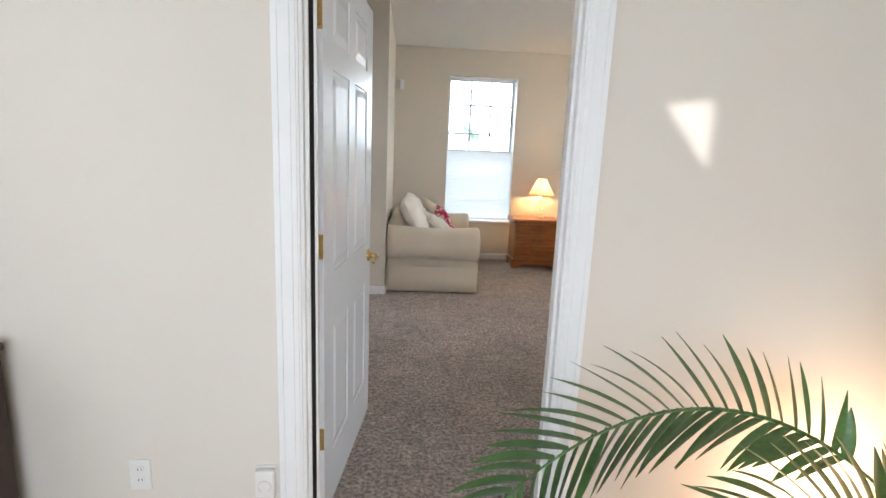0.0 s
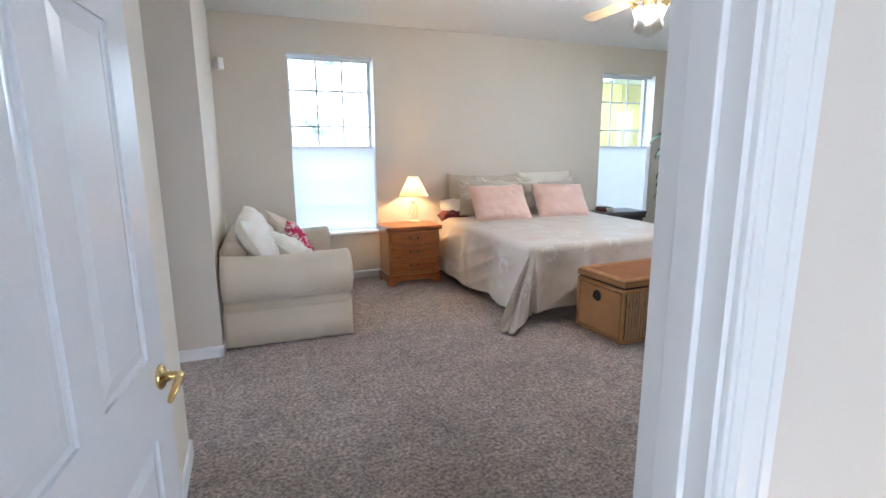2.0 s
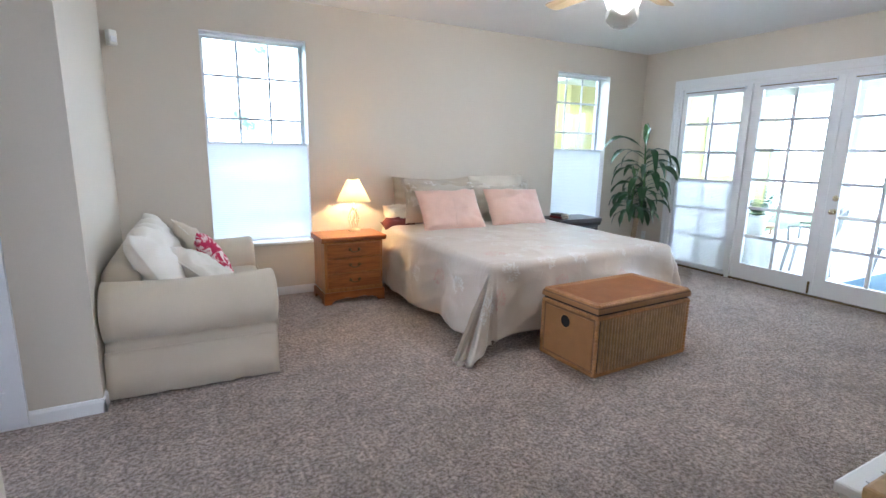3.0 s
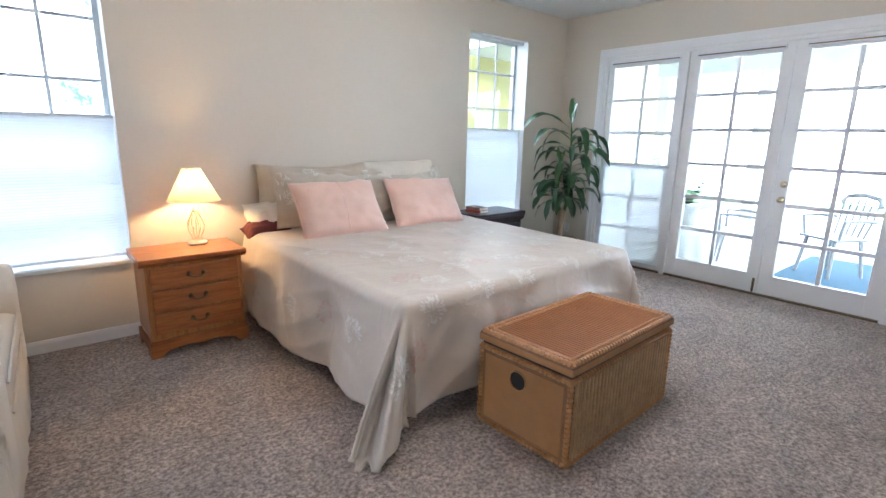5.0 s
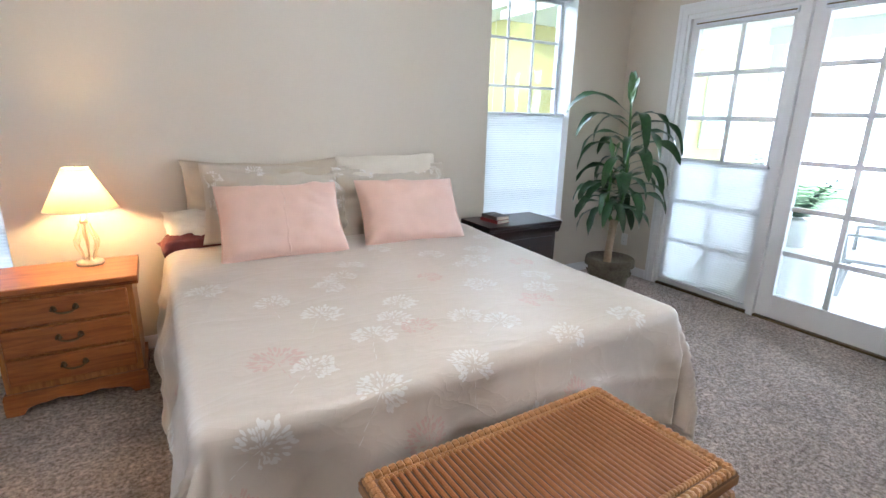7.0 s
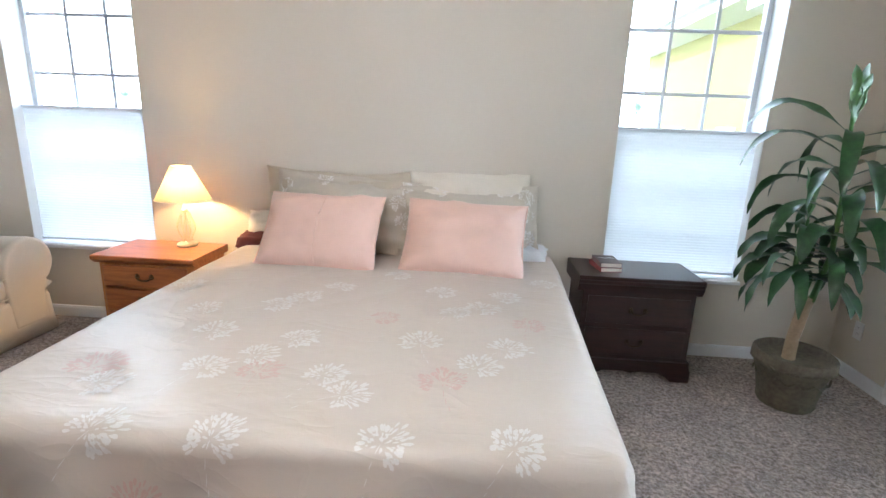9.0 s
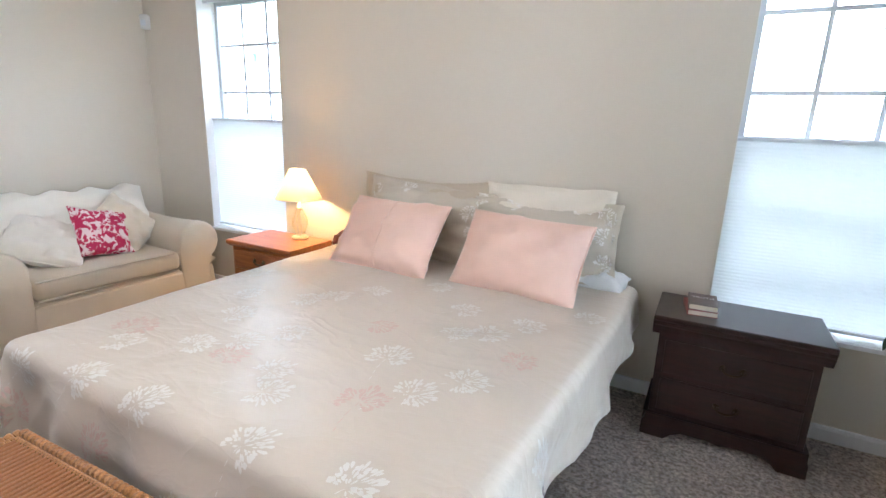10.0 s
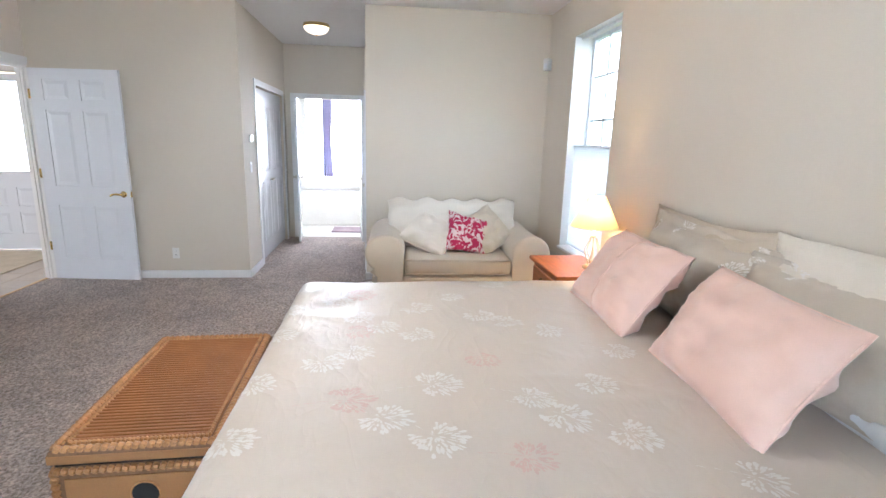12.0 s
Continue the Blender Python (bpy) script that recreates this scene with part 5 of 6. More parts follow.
make_dark_nightstand()


def book(m, w, d, t, cover, label):
    b = thing("book", m, label, "book", "books on the nightstand")
    part("pages", box((-w / 2 + 0.003, -d / 2 + 0.004, 0.002), (w / 2 - 0.003, d / 2 - 0.004, t - 0.002)), M_PAPER, b, "cream page block")
    bm = box((-w / 2, -d / 2, 0), (w / 2, d / 2, 0.0019))
    add_box(bm, (-w / 2, -d / 2, t - 0.0019), (w / 2, d / 2, t))
    add_box(bm, (-w / 2 - 0.002, -d / 2, 0), (-w / 2 + 0.0015, d / 2, t), 0.0008)
    part("cover", bm, cover, b)
    return b


book(pose(4.345, 6.60, 0.6605, 0, 0, 8), 0.135, 0.20, 0.026, M_REDBOOK, "worn paperback book with a red cover")
top_book = book(pose(4.352, 6.605, 0.687, 0, 0, 3), 0.13, 0.195, 0.028, M_COVER, "thick paperback book with a dark grey cover")
txt = bpy.data.curves.new("title", "FONT")
txt.body, txt.size, txt.align_x, txt.extrude = "TRUTH", 0.032, "CENTER", 0.0003
tob = new("title", txt)
me = bpy.data.meshes.new_from_object(tob)
bpy.data.objects.remove(tob)
tb = new("title", me)
tb.parent, tb.matrix_local = top_book, pose(0, 0.02, 0.0284)
me.materials.append(M_PLASTIC)


# ---- wicker chest ----
def make_chest():
    w, d, h = 0.98, 0.55, 0.51
    m = pose(2.871, 4.258, 0, 0, 0, 2.0)
    ch = thing("wicker_chest", m, "tan woven wicker storage chest with a hinged lid", "chest")
    x, y = w / 2, d / 2
    hz = 0.435
    body = part("body", box((-x + 0.014, -y + 0.014, 0.012), (x - 0.014, y - 0.014, hz), 0.006), M_WICKERD, ch, "brown woven wicker body")
    # upright ribs on the long sides
    n = 30
    for s in (-1, 1):
        bm = bmesh.new()
        for k in range(n):
            u = -x + 0.035 + (w - 0.07) * (k + 0.5) / n
            add_lathe(bm, [(0.0092, 0.035), (0.0092, hz - 0.03)], 8, pose(u, s * (y - 0.008), 0), cap=False)
        # dark sheet behind the ribs: shade of their gaps put into colour
        part("rib_shade_sheet", box((-x + 0.03, min(s * (y - 0.013), s * (y - 0.015)), 0.045), (x - 0.03, max(s * (y - 0.013), s * (y - 0.015)), hz - 0.04)), M_BROWN, body, "dark sheet for the shade between the ribs")
        part("ribs", bm, M_WICKERR, body, "upright wicker ribs")
    # flat woven ends with a round hand hole
    for s in (-1, 1):
        xe = s * (x - 0.010)
        part("end_panel", box((min(s * (x - 0.014), s * (x - 0.009)), -y + 0.045, 0.045), (max(s * (x - 0.014), s * (x - 0.009)), y - 0.045, hz - 0.045), 0.001), M_WICKERP, body, "smooth tan woven end panel")
        bm = lathe([(0.0, 0.0), (0.045, 0.0), (0.045, 0.001)], 24, pose(s * (x - 0.0088), 0.02, 0.32, 0, 90 * s, 0), cap=False)
        part("hand_hole", bm, M_BLACK, body, "round dark hand hole")
        bm = tube([(xe + s * 0.006, 0.02 + 0.047 * math.cos(radians(a)), 0.32 + 0.047 * math.sin(radians(a))) for a in range(0, 361, 15)], 0.0035, 6)
        part("hole_binding", bm, M_WICKERL, body, "wound rim of the hand hole")
    # wound braid on every edge
    def braid(parent, pts, r=0.0145, pitch=0.023, name="braid"):
        bm = bmesh.new()
        for a, b in zip(pts, pts[1:]):
            a, b = Vector(a), Vector(b)
            ln = (b - a).length
            k = max(2, int(ln / pitch))
            rot = (b - a).to_track_quat("Z", "Y").to_matrix().to_4x4()
            for i in range(k):
                p = a.lerp(b, (i + 0.5) / k)
                add_lathe(bm, [(r * 0.5, -pitch * 0.5), (r * 0.95, -pitch * 0.34), (r, 0), (r * 0.95, pitch * 0.34), (r * 0.5, pitch * 0.5)], 8, Matrix.Translation(p) @ rot @ pose(0, 0, 0, 18, 0, 0))
        tagged(part(name, bm, M_WICKERL, parent, "wound braid edging"), kind="stuff")
    for sx in (-1, 1):
        for sy in (-1, 1):
            braid(body, [(sx * (x - 0.014), sy * (y - 0.014), 0.017), (sx * (x - 0.014), sy * (y - 0.014), hz - 0.01)])
    for z in (0.017, hz - 0.016):
        braid(body, [(-x + 0.014, -y + 0.014, z), (x - 0.014, -y + 0.014, z), (x - 0.014, y - 0.014, z), (-x + 0.014, y - 0.014, z), (-x + 0.014, -y + 0.014, z)])
    lid = part("lid", box((-x + 0.004, -y + 0.004, hz + 0.012), (x - 0.004, y - 0.004, h - 0.014), 0.008), M_WICKERD, ch, "wicker lid with close ribs")
    # black filler draws the shade between lid and body
    part("lid_gap", box((-x + 0.018, -y + 0.018, hz), (x - 0.018, y - 0.018, hz + 0.012)), M_BLACK, ch, "black filler for the shaded gap under the lid")
    # the lid's rib gaps get their shade from a dark sheet too
    part("lid_shade_sheet", box((-x + 0.05, -y + 0.05, h - 0.0139), (x - 0.05, y - 0.05, h - 0.0115)), M_BROWN, lid, "dark sheet for the shade between the lid ribs")
    bm = bmesh.new()
    for r in range(40):
        u = -x + 0.055 + (w - 0.11) * (r + 0.5) / 40
        add_lathe(bm, [(0.0078, -y + 0.055), (0.0078, y - 0.055)], 8, pose(u, 0, h - 0.0105, 90, 0, 0), cap=False)
    part("lid_ribs", bm, M_WICKER, lid, "fine wicker ribs across the lid")
    braid(lid, [(-x + 0.02, -y + 0.02, h - 0.014), (x - 0.02, -y + 0.02, h - 0.014), (x - 0.02, y - 0.02, h - 0.014), (-x + 0.02, y - 0.02, h - 0.014), (-x + 0.02, -y + 0.02, h - 0.014)], 0.016, 0.024)
    part("lid_side_band", box((-x + 0.002, -y + 0.002, hz + 0.016), (x - 0.002, y - 0.002, h - 0.026), 0.004), M_WICKERP, lid, "smooth tan band round the lid")
    braid(lid, [(-x + 0.05, -y + 0.05, h - 0.010), (x - 0.05, -y + 0.05, h - 0.010), (x - 0.05, y - 0.05, h - 0.010), (-x + 0.05, y - 0.05, h - 0.010), (-x + 0.05, -y + 0.05, h - 0.010)], 0.010, 0.014)


make_chest()


# ---- dracaena in the corner ----
def corn_leaf(base, way, length, width, droop, twist, phase):
    """A long leaf on a slim stalk that arches out, then hangs, with a wavy edge and a sunken midrib."""
    bm, n = bmesh.new(), 12
    p, d = Vector(base), Vector(way).normalized()
    rows = []
    for k in range(n + 1):
        s = k / n
        side = d.cross(Vector((0, 0, 1)))
        side = side.normalized() if side.length > 0.05 else Vector((1, 0, 0))
        side = Matrix.Rotation(twist * s, 3, d) @ side
        nrm = side.cross(d).normalized()
        w = width * (0.09 + 0.41 * max(0.0, math.sin(math.pi * max(0.0, s - 0.12) / 0.88)) ** 0.8) if k < n else 0.002
        wave = 0.016 * math.sin(s * 17 + phase) * (w / width)
        rows.append((bm.verts.new(p - side * w + nrm * (w * 0.3 + wave)), bm.verts.new(p), bm.verts.new(p + side * w + nrm * (w * 0.3 - wave))))
        p = p + d * (length / n)
        if d.z > -0.97:
            d = (d + Vector((0, 0, -droop / n * (0.25 if s < 0.3 else 0.6 if s < 0.5 else 1.0)))).normalized()
    for a, b in zip(rows, rows[1:]):
        bm.faces.new((a[0], a[1], b[1], b[0]))
        bm.faces.new((a[1], a[2], b[2], b[1]))
    return bm


def make_dracaena():
    rnd = random.Random(11)
    px, py = 5.37, 6.26
    plant = thing("potted_plant", pose(px, py, 0), "tall corn plant with glossy drooping leaves in a mossy stone pot", "plant")
    pot = part("pot", lathe([(0.0, 0.0), (0.14, 0.0), (0.15, 0.02), (0.150, 0.05), (0.165, 0.14), (0.185, 0.235), (0.195, 0.245), (0.205, 0.25), (0.21, 0.275), (0.207, 0.31), (0.198, 0.318), (0.186, 0.314), (0.182, 0.28), (0.0, 0.275)], 40, cap=False), M_POT, plant, "rolled-rim grey-brown stone pot", smooth=True)
    bm = bmesh.new()
    for k in range(26):
        a0 = 2 * math.pi * k / 26
        add_tube(bm, [((0.202 + 0.003 * math.sin(i * 1.3)) * math.cos(a0 + i * 0.06), (0.202 + 0.003 * math.sin(i * 1.3)) * math.sin(a0 + i * 0.06), 0.262 + 0.012 * math.sin(i * 0.9 + k)) for i in range(5)], 0.008, 6)
    for k in range(13):
        a0 = 2 * math.pi * k / 13
        add_tube(bm, [((0.176 + 0.002 * i) * math.cos(a0 + i * 0.07), (0.176 + 0.002 * i) * math.sin(a0 + i * 0.07), 0.20 - 0.028 * math.sin(i * math.pi / 6)) for i in range(7)], 0.006, 6)
    part("pot_garland", bm, M_POT, pot, "moulded garland round the pot", smooth=True)
    part("soil", lathe([(0.0, 0.262), (0.10, 0.268), (0.182, 0.258), (0.182, 0.252)], 24, cap=False), M_SOIL, plant)
    pts = [(-0.03, 0, 0.26), (-0.03, 0.0, 0.40), (-0.015, 0.0, 0.52), (0.0, 0.0, 0.65)]
    part("cane", tube(pts, [0.034, 0.032, 0.033, 0.038], 12), M_STEM, plant, "thick ringed woody cane", smooth=True)
    stems = (((-0.01, 0.02, 0.63), (-0.08, 0.03, 0.76), (-0.09, 0.02, 0.90), (-0.08, 0.01, 1.08)), ((0.01, -0.02, 0.63), (0.05, -0.03, 0.90), (0.03, -0.04, 1.25), (-0.02, -0.05, 1.62)))
    for st in stems:
        part("shoot", tube(st, [0.018, 0.014, 0.013, 0.008], 8), M_LEAFY, plant, "green leaf shoot", smooth=True)
    for si, st in enumerate(stems):
        count = 24 if si == 0 else 36
        for i in range(count):
            u = 0.2 + 0.8 * (i + rnd.random() * 0.6) / count
            f = u * 3
            a = min(2, int(f))
            base = Vector(st[a]).lerp(Vector(st[a + 1]), f - a)
            az = i * 2.4 + si + rnd.uniform(-0.3, 0.3)
            young = u > 0.93
            ln = rnd.uniform(0.36, 0.48) + 0.18 * u * si if not young else rnd.uniform(0.24, 0.32)
            out, rise = (1.0, rnd.uniform(0.10, 0.55) + 0.35 * u * si) if not young else (0.25, 1.6)
            if base.y + py + 0.5 * math.sin(az) > 6.74 or base.x + px + 0.5 * math.cos(az) > 5.9:
                ln, out = ln * 0.8, out * 0.6
            bm = corn_leaf(base, (math.cos(az) * out, math.sin(az) * out, rise), ln, rnd.uniform(0.062, 0.088), 0.3 if young else rnd.uniform(3.4, 6.2), rnd.uniform(-0.9, 0.9), rnd.random() * 6)
            part("leaf", bm, M_LEAF if not young else M_LEAFY, plant, smooth=True)


make_dracaena()


# ---- ceiling fan ----
def make_fan():
    fan = thing("ceiling_fan", pose(2.87, 4.43, 0.03), "ceiling fan with pale wooden blades and lit glass shades", "ceiling fan")
    part("canopy", lathe([(0.0, H - 0.031), (0.07, H - 0.031), (0.065, H - 0.06), (0.03, H - 0.09), (0.014, H - 0.095), (0.014, H - 0.13), (0.0, H - 0.13)], 24, cap=False), M_BRASS, fan, smooth=True)
    part("motor", lathe([(0.0, 2.72), (0.09, 2.72), (0.12, 2.70), (0.125, 2.64), (0.10, 2.60), (0.06, 2.59), (0.05, 2.54), (0.055, 2.53), (0.0, 2.53)], 28, cap=False), M_BRASS, fan, smooth=True)
    for k in range(5):
        a = 18 + 72 * k
        arm = prism([(0.10, -0.02), (0.22, -0.03), (0.24, 0.0), (0.22, 0.03), (0.10, 0.02)], -0.003, 0.003, "z")
        part("blade_arm", arm, M_BRASS, fan, at=pose(0, 0, 2.615, 0, 0, a))
        o = [(0.20, -0.05), (0.30, -0.062), (0.74, -0.07), (0.78, -0.055), (0.795, 0.0), (0.78, 0.055), (0.74, 0.07), (0.30, 0.062), (0.20, 0.05)]
        part("blade", prism(o, 0, 0.007, "z", 0.002), M_FAN, fan, "pale wooden blade", at=pose(0, 0, 2.62, 0, 0, a) @ pose(0, 0, 0, 11, 0, 0))
    for k in range(4):
        m = pose(0, 0, 2.53, 0, 0, 45 + 90 * k) @ pose(0.10, 0, 0, 0, 42, 0) @ Matrix.Diagonal((1.5, 1.5, 1.4, 1))
        bm = lathe([(0.022, 0.0), (0.03, -0.02), (0.042, -0.06), (0.055, -0.10), (0.075, -0.135), (0.072, -0.135), (0.05, -0.098), (0.038, -0.06), (0.022, -0.02)], 20, m, cap=False)
        part("light_shade", bm, M_FROST, fan, "glowing frosted tulip shade", smooth=True)
        part("socket", lathe([(0.0, 0.03), (0.015, 0.03), (0.022, 0.0), (0.0, 0.0)], 12, m, cap=False), M_BRASS, fan)


make_fan()


# ---- small fixtures ----
def outlet(x, y, z, yaw, label, name="wall_outlet", timer=False):
    o = thing(name, pose(x, y, z, 0, 0, yaw), label, "outlet" if name == "wall_outlet" else "switch")
    part("plate", box((-0.036, -0.006, -0.058), (0.036, 0, 0.058), 0.003), M_PLASTIC, o)
    if timer:
        part("dial_body", box((-0.034, -0.034, -0.052), (0.034, -0.0061, 0.052), 0.006), M_PLASTIC, o, "white plug-in timer body")
        bm = tube([(0.022 * math.cos(radians(a)), -0.0345, -0.006 + 0.022 * math.sin(radians(a))) for a in range(-60, 250, 15)], 0.0015, 5)
        part("dial_ring", bm, M_NICKEL, o)
    elif name == "wall_outlet":
        for z in (-0.02, 0.02):
            so = part("socket", box((-0.014, -0.008, z - 0.013), (0.014, -0.0055, z + 0.013), 0.002), M_PLASTIC, o)
            bm = box((-0.0065, -0.0083, z - 0.003), (-0.0045, -0.0079, z + 0.006))
            add_box(bm, (0.0045, -0.0083, z - 0.003), (0.0065, -0.0079, z + 0.006))
            part("slots", bm, M_DARK, so)
    else:
        part("rocker", box((-0.012, -0.012, -0.024), (0.012, -0.0055, 0.024), 0.003), M_PLASTIC, o)
    return o


outlet(-1.091, YF, 0.305, 0, "white double wall outlet on the cream wall")
outlet(-0.662, YF, 0.282, 0, "plug-in timer in a wall outlet beside the door casing", timer=True)
outlet(XS, 2.88, 0.275, 90, "white wall outlet above the baseboard")
outlet(XE, 6.62, 0.33, -90, "white wall outlet in the plant corner")
outlet(-0.775, YH0, 1.19, 180, "white light switch at the hall corner", "light_switch")
th = thing("thermostat", pose(-0.785, YH0, 1.50, 0, 0, 180), "small white thermostat on the hall wall", "thermostat")
part("case", box((-0.05, -0.028, -0.04), (0.05, 0, 0.04), 0.006), M_PLASTIC, th)
part("display", box((-0.03, -0.0295, 0.0), (0.03, -0.0275, 0.025), 0.001), M_NICKEL, th)
sn = thing("motion_sensor", pose(-0.335, 6.79, 2.335, 0, 0, 30), "white motion sensor high in the room corner", "sensor")
part("case", box((-0.032, -0.035, -0.06), (0.032, 0.035, 0.06), 0.010), M_PLASTIC, sn)
part("lens", box((-0.022, -0.039, -0.035), (0.022, -0.033, 0.01), 0.004), M_VINYL, sn)

hl = thing("ceiling_light", pose(-1.45, 4.30, 0), "flush hall ceiling light with a glowing glass bowl", "ceiling light")
part("ring", lathe([(0.0, HH - 0.001), (0.15, HH - 0.001), (0.155, HH - 0.02), (0.15, HH - 0.035), (0.0, HH - 0.035)], 32, cap=False), M_BRASS, hl, "brass ring", smooth=True)
part("bowl", lathe([(0.145, HH - 0.035), (0.138, HH - 0.06), (0.11, HH - 0.09), (0.05, HH - 0.112), (0.0, HH - 0.116)], 32, cap=False), M_FROSTH, hl, "glowing frosted glass bowl", smooth=True)
part("finial", lathe([(0.0, HH - 0.115), (0.012, HH - 0.118), (0.008, HH - 0.13), (0.0, HH - 0.133)], 12, cap=False), M_BRASS, hl, smooth=True)


# ---- hall: closet doors, bathroom doors ----
for k in range(4):
    x = CX0 + 0.375 * k
    bf = panel_door("closet_door", 0.373, 2.055, pose(x + 0.001, YH0 - 0.045, 0.02), "white bifold closet door leaf, closed", 0.03, M_DOOR, ((0.2, 0.75), (1.08, 0.78)), kind="", cols=1)
    bf["group"] = "bifold closet leaves"
    if k in (1, 2):
        part("door_knob", lathe([(0.008, 0), (0.008, 0.015), (0.017, 0.022), (0.015, 0.035), (0.0, 0.038)], 14, pose(0.33 if k == 1 else 0.043, 0.015, 0.95, -90, 0, 0), cap=False), M_NICKEL, bf, smooth=True)
bm = bmesh.new()
for a, b in (((CX0 - 0.07, YH0, 0), (CX0, YH0 + 0.014, 2.16)), ((CX1, YH0, 0), (CX1 + 0.07, YH0 + 0.014, 2.16)), ((CX0, YH0, 2.09), (CX1, YH0 + 0.014, 2.16))):
    add_box(bm, a, b, 0.003)
structure(part("trim_closet_casing", bm, M_TRIM), "white casing round the hall closet", "door casing")
for k in range(2):
    nf = panel_door("closet_door", 0.5, 2.03, pose(-1.75 + 0.505 * k, YH1 - 0.018, 0.02), "white linen closet door, closed", 0.03, M_DOOR, ((0.2, 0.75), (1.08, 0.78)), kind="", cols=1)
    nf["group"] = "linen closet leaves"
    part("door_knob", lathe([(0.008, 0), (0.008, 0.015), (0.017, 0.022), (0.015, 0.035), (0.0, 0.038)], 14, pose(0.45 if k == 0 else 0.05, -0.015, 0.95, 90, 0, 0), cap=False), M_NICKEL, nf, smooth=True)
bm = bmesh.new()
for lo, hi in (((XB, 3.715, 0), (XB + 0.014, 3.785, 2.155)), ((XB, 4.765, 0), (XB + 0.014, 4.835, 2.155)), ((XB, 3.785, 2.085), (XB + 0.014, 4.765, 2.155))):
    add_box(bm, lo, hi, 0.003)
structure(part("trim_bath_casing", bm, M_TRIM), "white casing round the bathroom doorway", "door casing")
for hinge_y, yaw, s in ((3.808, 7, 1), (4.742, 6, -1)):
    bd = panel_door("door_4" if s > 0 else "door_5", 0.44, 2.06, pose(XB + 0.004, hinge_y, 0.01, 0, 0, yaw), "narrow white bathroom door leaf standing open into the hall", 0.035, cols=1)
    lever(bd, 0.395, 0.95, -0.0175, -1, -1, M_NICKEL, "satin metal lever handle")
    lever(bd, 0.395, 0.95, 0.0175, 1, -1, M_NICKEL, "satin metal lever handle")
tub = thing("bathtub", pose(0, 0, 0), "white bathtub in a raised tiled deck under the window", "bathtub")
bm = bmesh.new()
for lo, hi in (((-4.95, 3.05, 0), (-4.75, 5.95, 0.52)), ((-4.1, 3.05, 0), (-3.9, 5.95, 0.52)), ((-4.75, 3.05, 0), (-4.1, 3.4, 0.52)), ((-4.75, 5.4, 0), (-4.1, 5.95, 0.52))):
    add_box(bm, lo, hi, 0.008)
part("deck", bm, M_BATH, tub, "white tiled tub deck")
part("basin", lathe([(0.0, 0.12), (0.6, 0.12), (0.85, 0.2), (0.95, 0.5), (1.0, 0.53), (1.04, 0.522)], 36, Matrix.Translation((-4.425, 4.4, 0)) @ Matrix.Diagonal((0.33, 1.0, 1, 1)), cap=False), M_TUB, tub, smooth=True)
bmat = thing("bath_mat", pose(-3.45, 4.55, 0), "mauve tufted bath mat on the white floor", "bath mat")
part("pile", box((-0.22, -0.32, -0.004), (0.22, 0.32, 0.018), 0.008), M_MAT, bmat)
cur = thing("bath_curtain", pose(-4.9, 4.02, 0), "gathered lilac curtain beside the bathroom window", "curtain")
bm = bmesh.new()
rows = []
for z in (0.78, 1.5, 2.35):
    rows.append([bm.verts.new((0.03 * math.sin(k * 1.6), -0.10 + 0.2 * k / 20 * (0.8 if z == 1.5 else 1), z)) for k in range(21)])
for a, b in zip(rows, rows[1:]):
    for k in range(20):
        bm.faces.new((a[k], a[k + 1], b[k + 1], b[k]))
part("cloth", bm, M_CURTAIN, cur, smooth=True)
part("rod", tube([(0, -0.75, 2.36), (0, 1.6, 2.36)], 0.012, 8), M_NICKEL, cur)


# ---- by the entry wall ----
dr = thing("dresser", pose(0.955, 1.685, 0), "tan wooden dresser standing by the entry wall", "dresser")
part("carcass", box((0, 0, 0.06), (1.0, 0.34, 0.965), 0.004), M_TANWOOD, dr)
part("top", box((-0.012, 0, 0.966), (1.012, 0.36, 0.99), 0.006), M_TANWOOD, dr)
part("plinth", box((0.02, 0.02, 0), (0.98, 0.30, 0.06)), M_TANWOOD, dr)
for k in range(4):
    d = part("drawer", box((0.02, 0.339, 0.09 + 0.218 * k), (0.98, 0.353, 0.295 + 0.218 * k), 0.004), M_TANWOOD, dr)
    for x in (0.25, 0.75):
        part("drawer_knob", lathe([(0.006, 0), (0.006, 0.012), (0.014, 0.018), (0.012, 0.028), (0.0, 0.03)], 12, pose(x, 0.353, 0.19 + 0.218 * k, -90, 0, 0), cap=False), M_ANTIQUE, d, smooth=True)
wb = thing("storage_tote", pose(2.06, 2.02, 0), "white plastic storage tote with a ribbed lid on the carpet", "storage box")
part("tub", prism([(0.03, 0.0), (0.57, 0.0), (0.60, 0.30), (0.0, 0.30)], 0.02, 0.44, "y", 0.01), M_PLASTIC, wb)
bm = box((-0.01, 0.0, 0.30), (0.61, 0.46, 0.345), 0.012)
for k in range(4):
    add_box(bm, (0.08 + 0.12 * k, 0.06, 0.345), (0.14 + 0.12 * k, 0.40, 0.351), 0.002)
part("lid", bm, M_PLASTIC, wb, "ribbed white lid")


# ---- foyer ----
for i in range(18):
    for j in range(18):
        x0, y0 = FX0 + 0.285 * i, FY0 + 0.286 * j
        if x0 > FX1:
            continue
        bm = box((x0 + 0.003, y0 + 0.003, -0.012), (min(x0 + 0.282, FX1), min(y0 + 0.283, YF - 0.008), 0.0), 0.002) if i > 1 and j > 11 else None
        if bm:
            part("tile", bm, M_TILE, bpy.data.objects["floor_foyer"])
bm = bmesh.new()
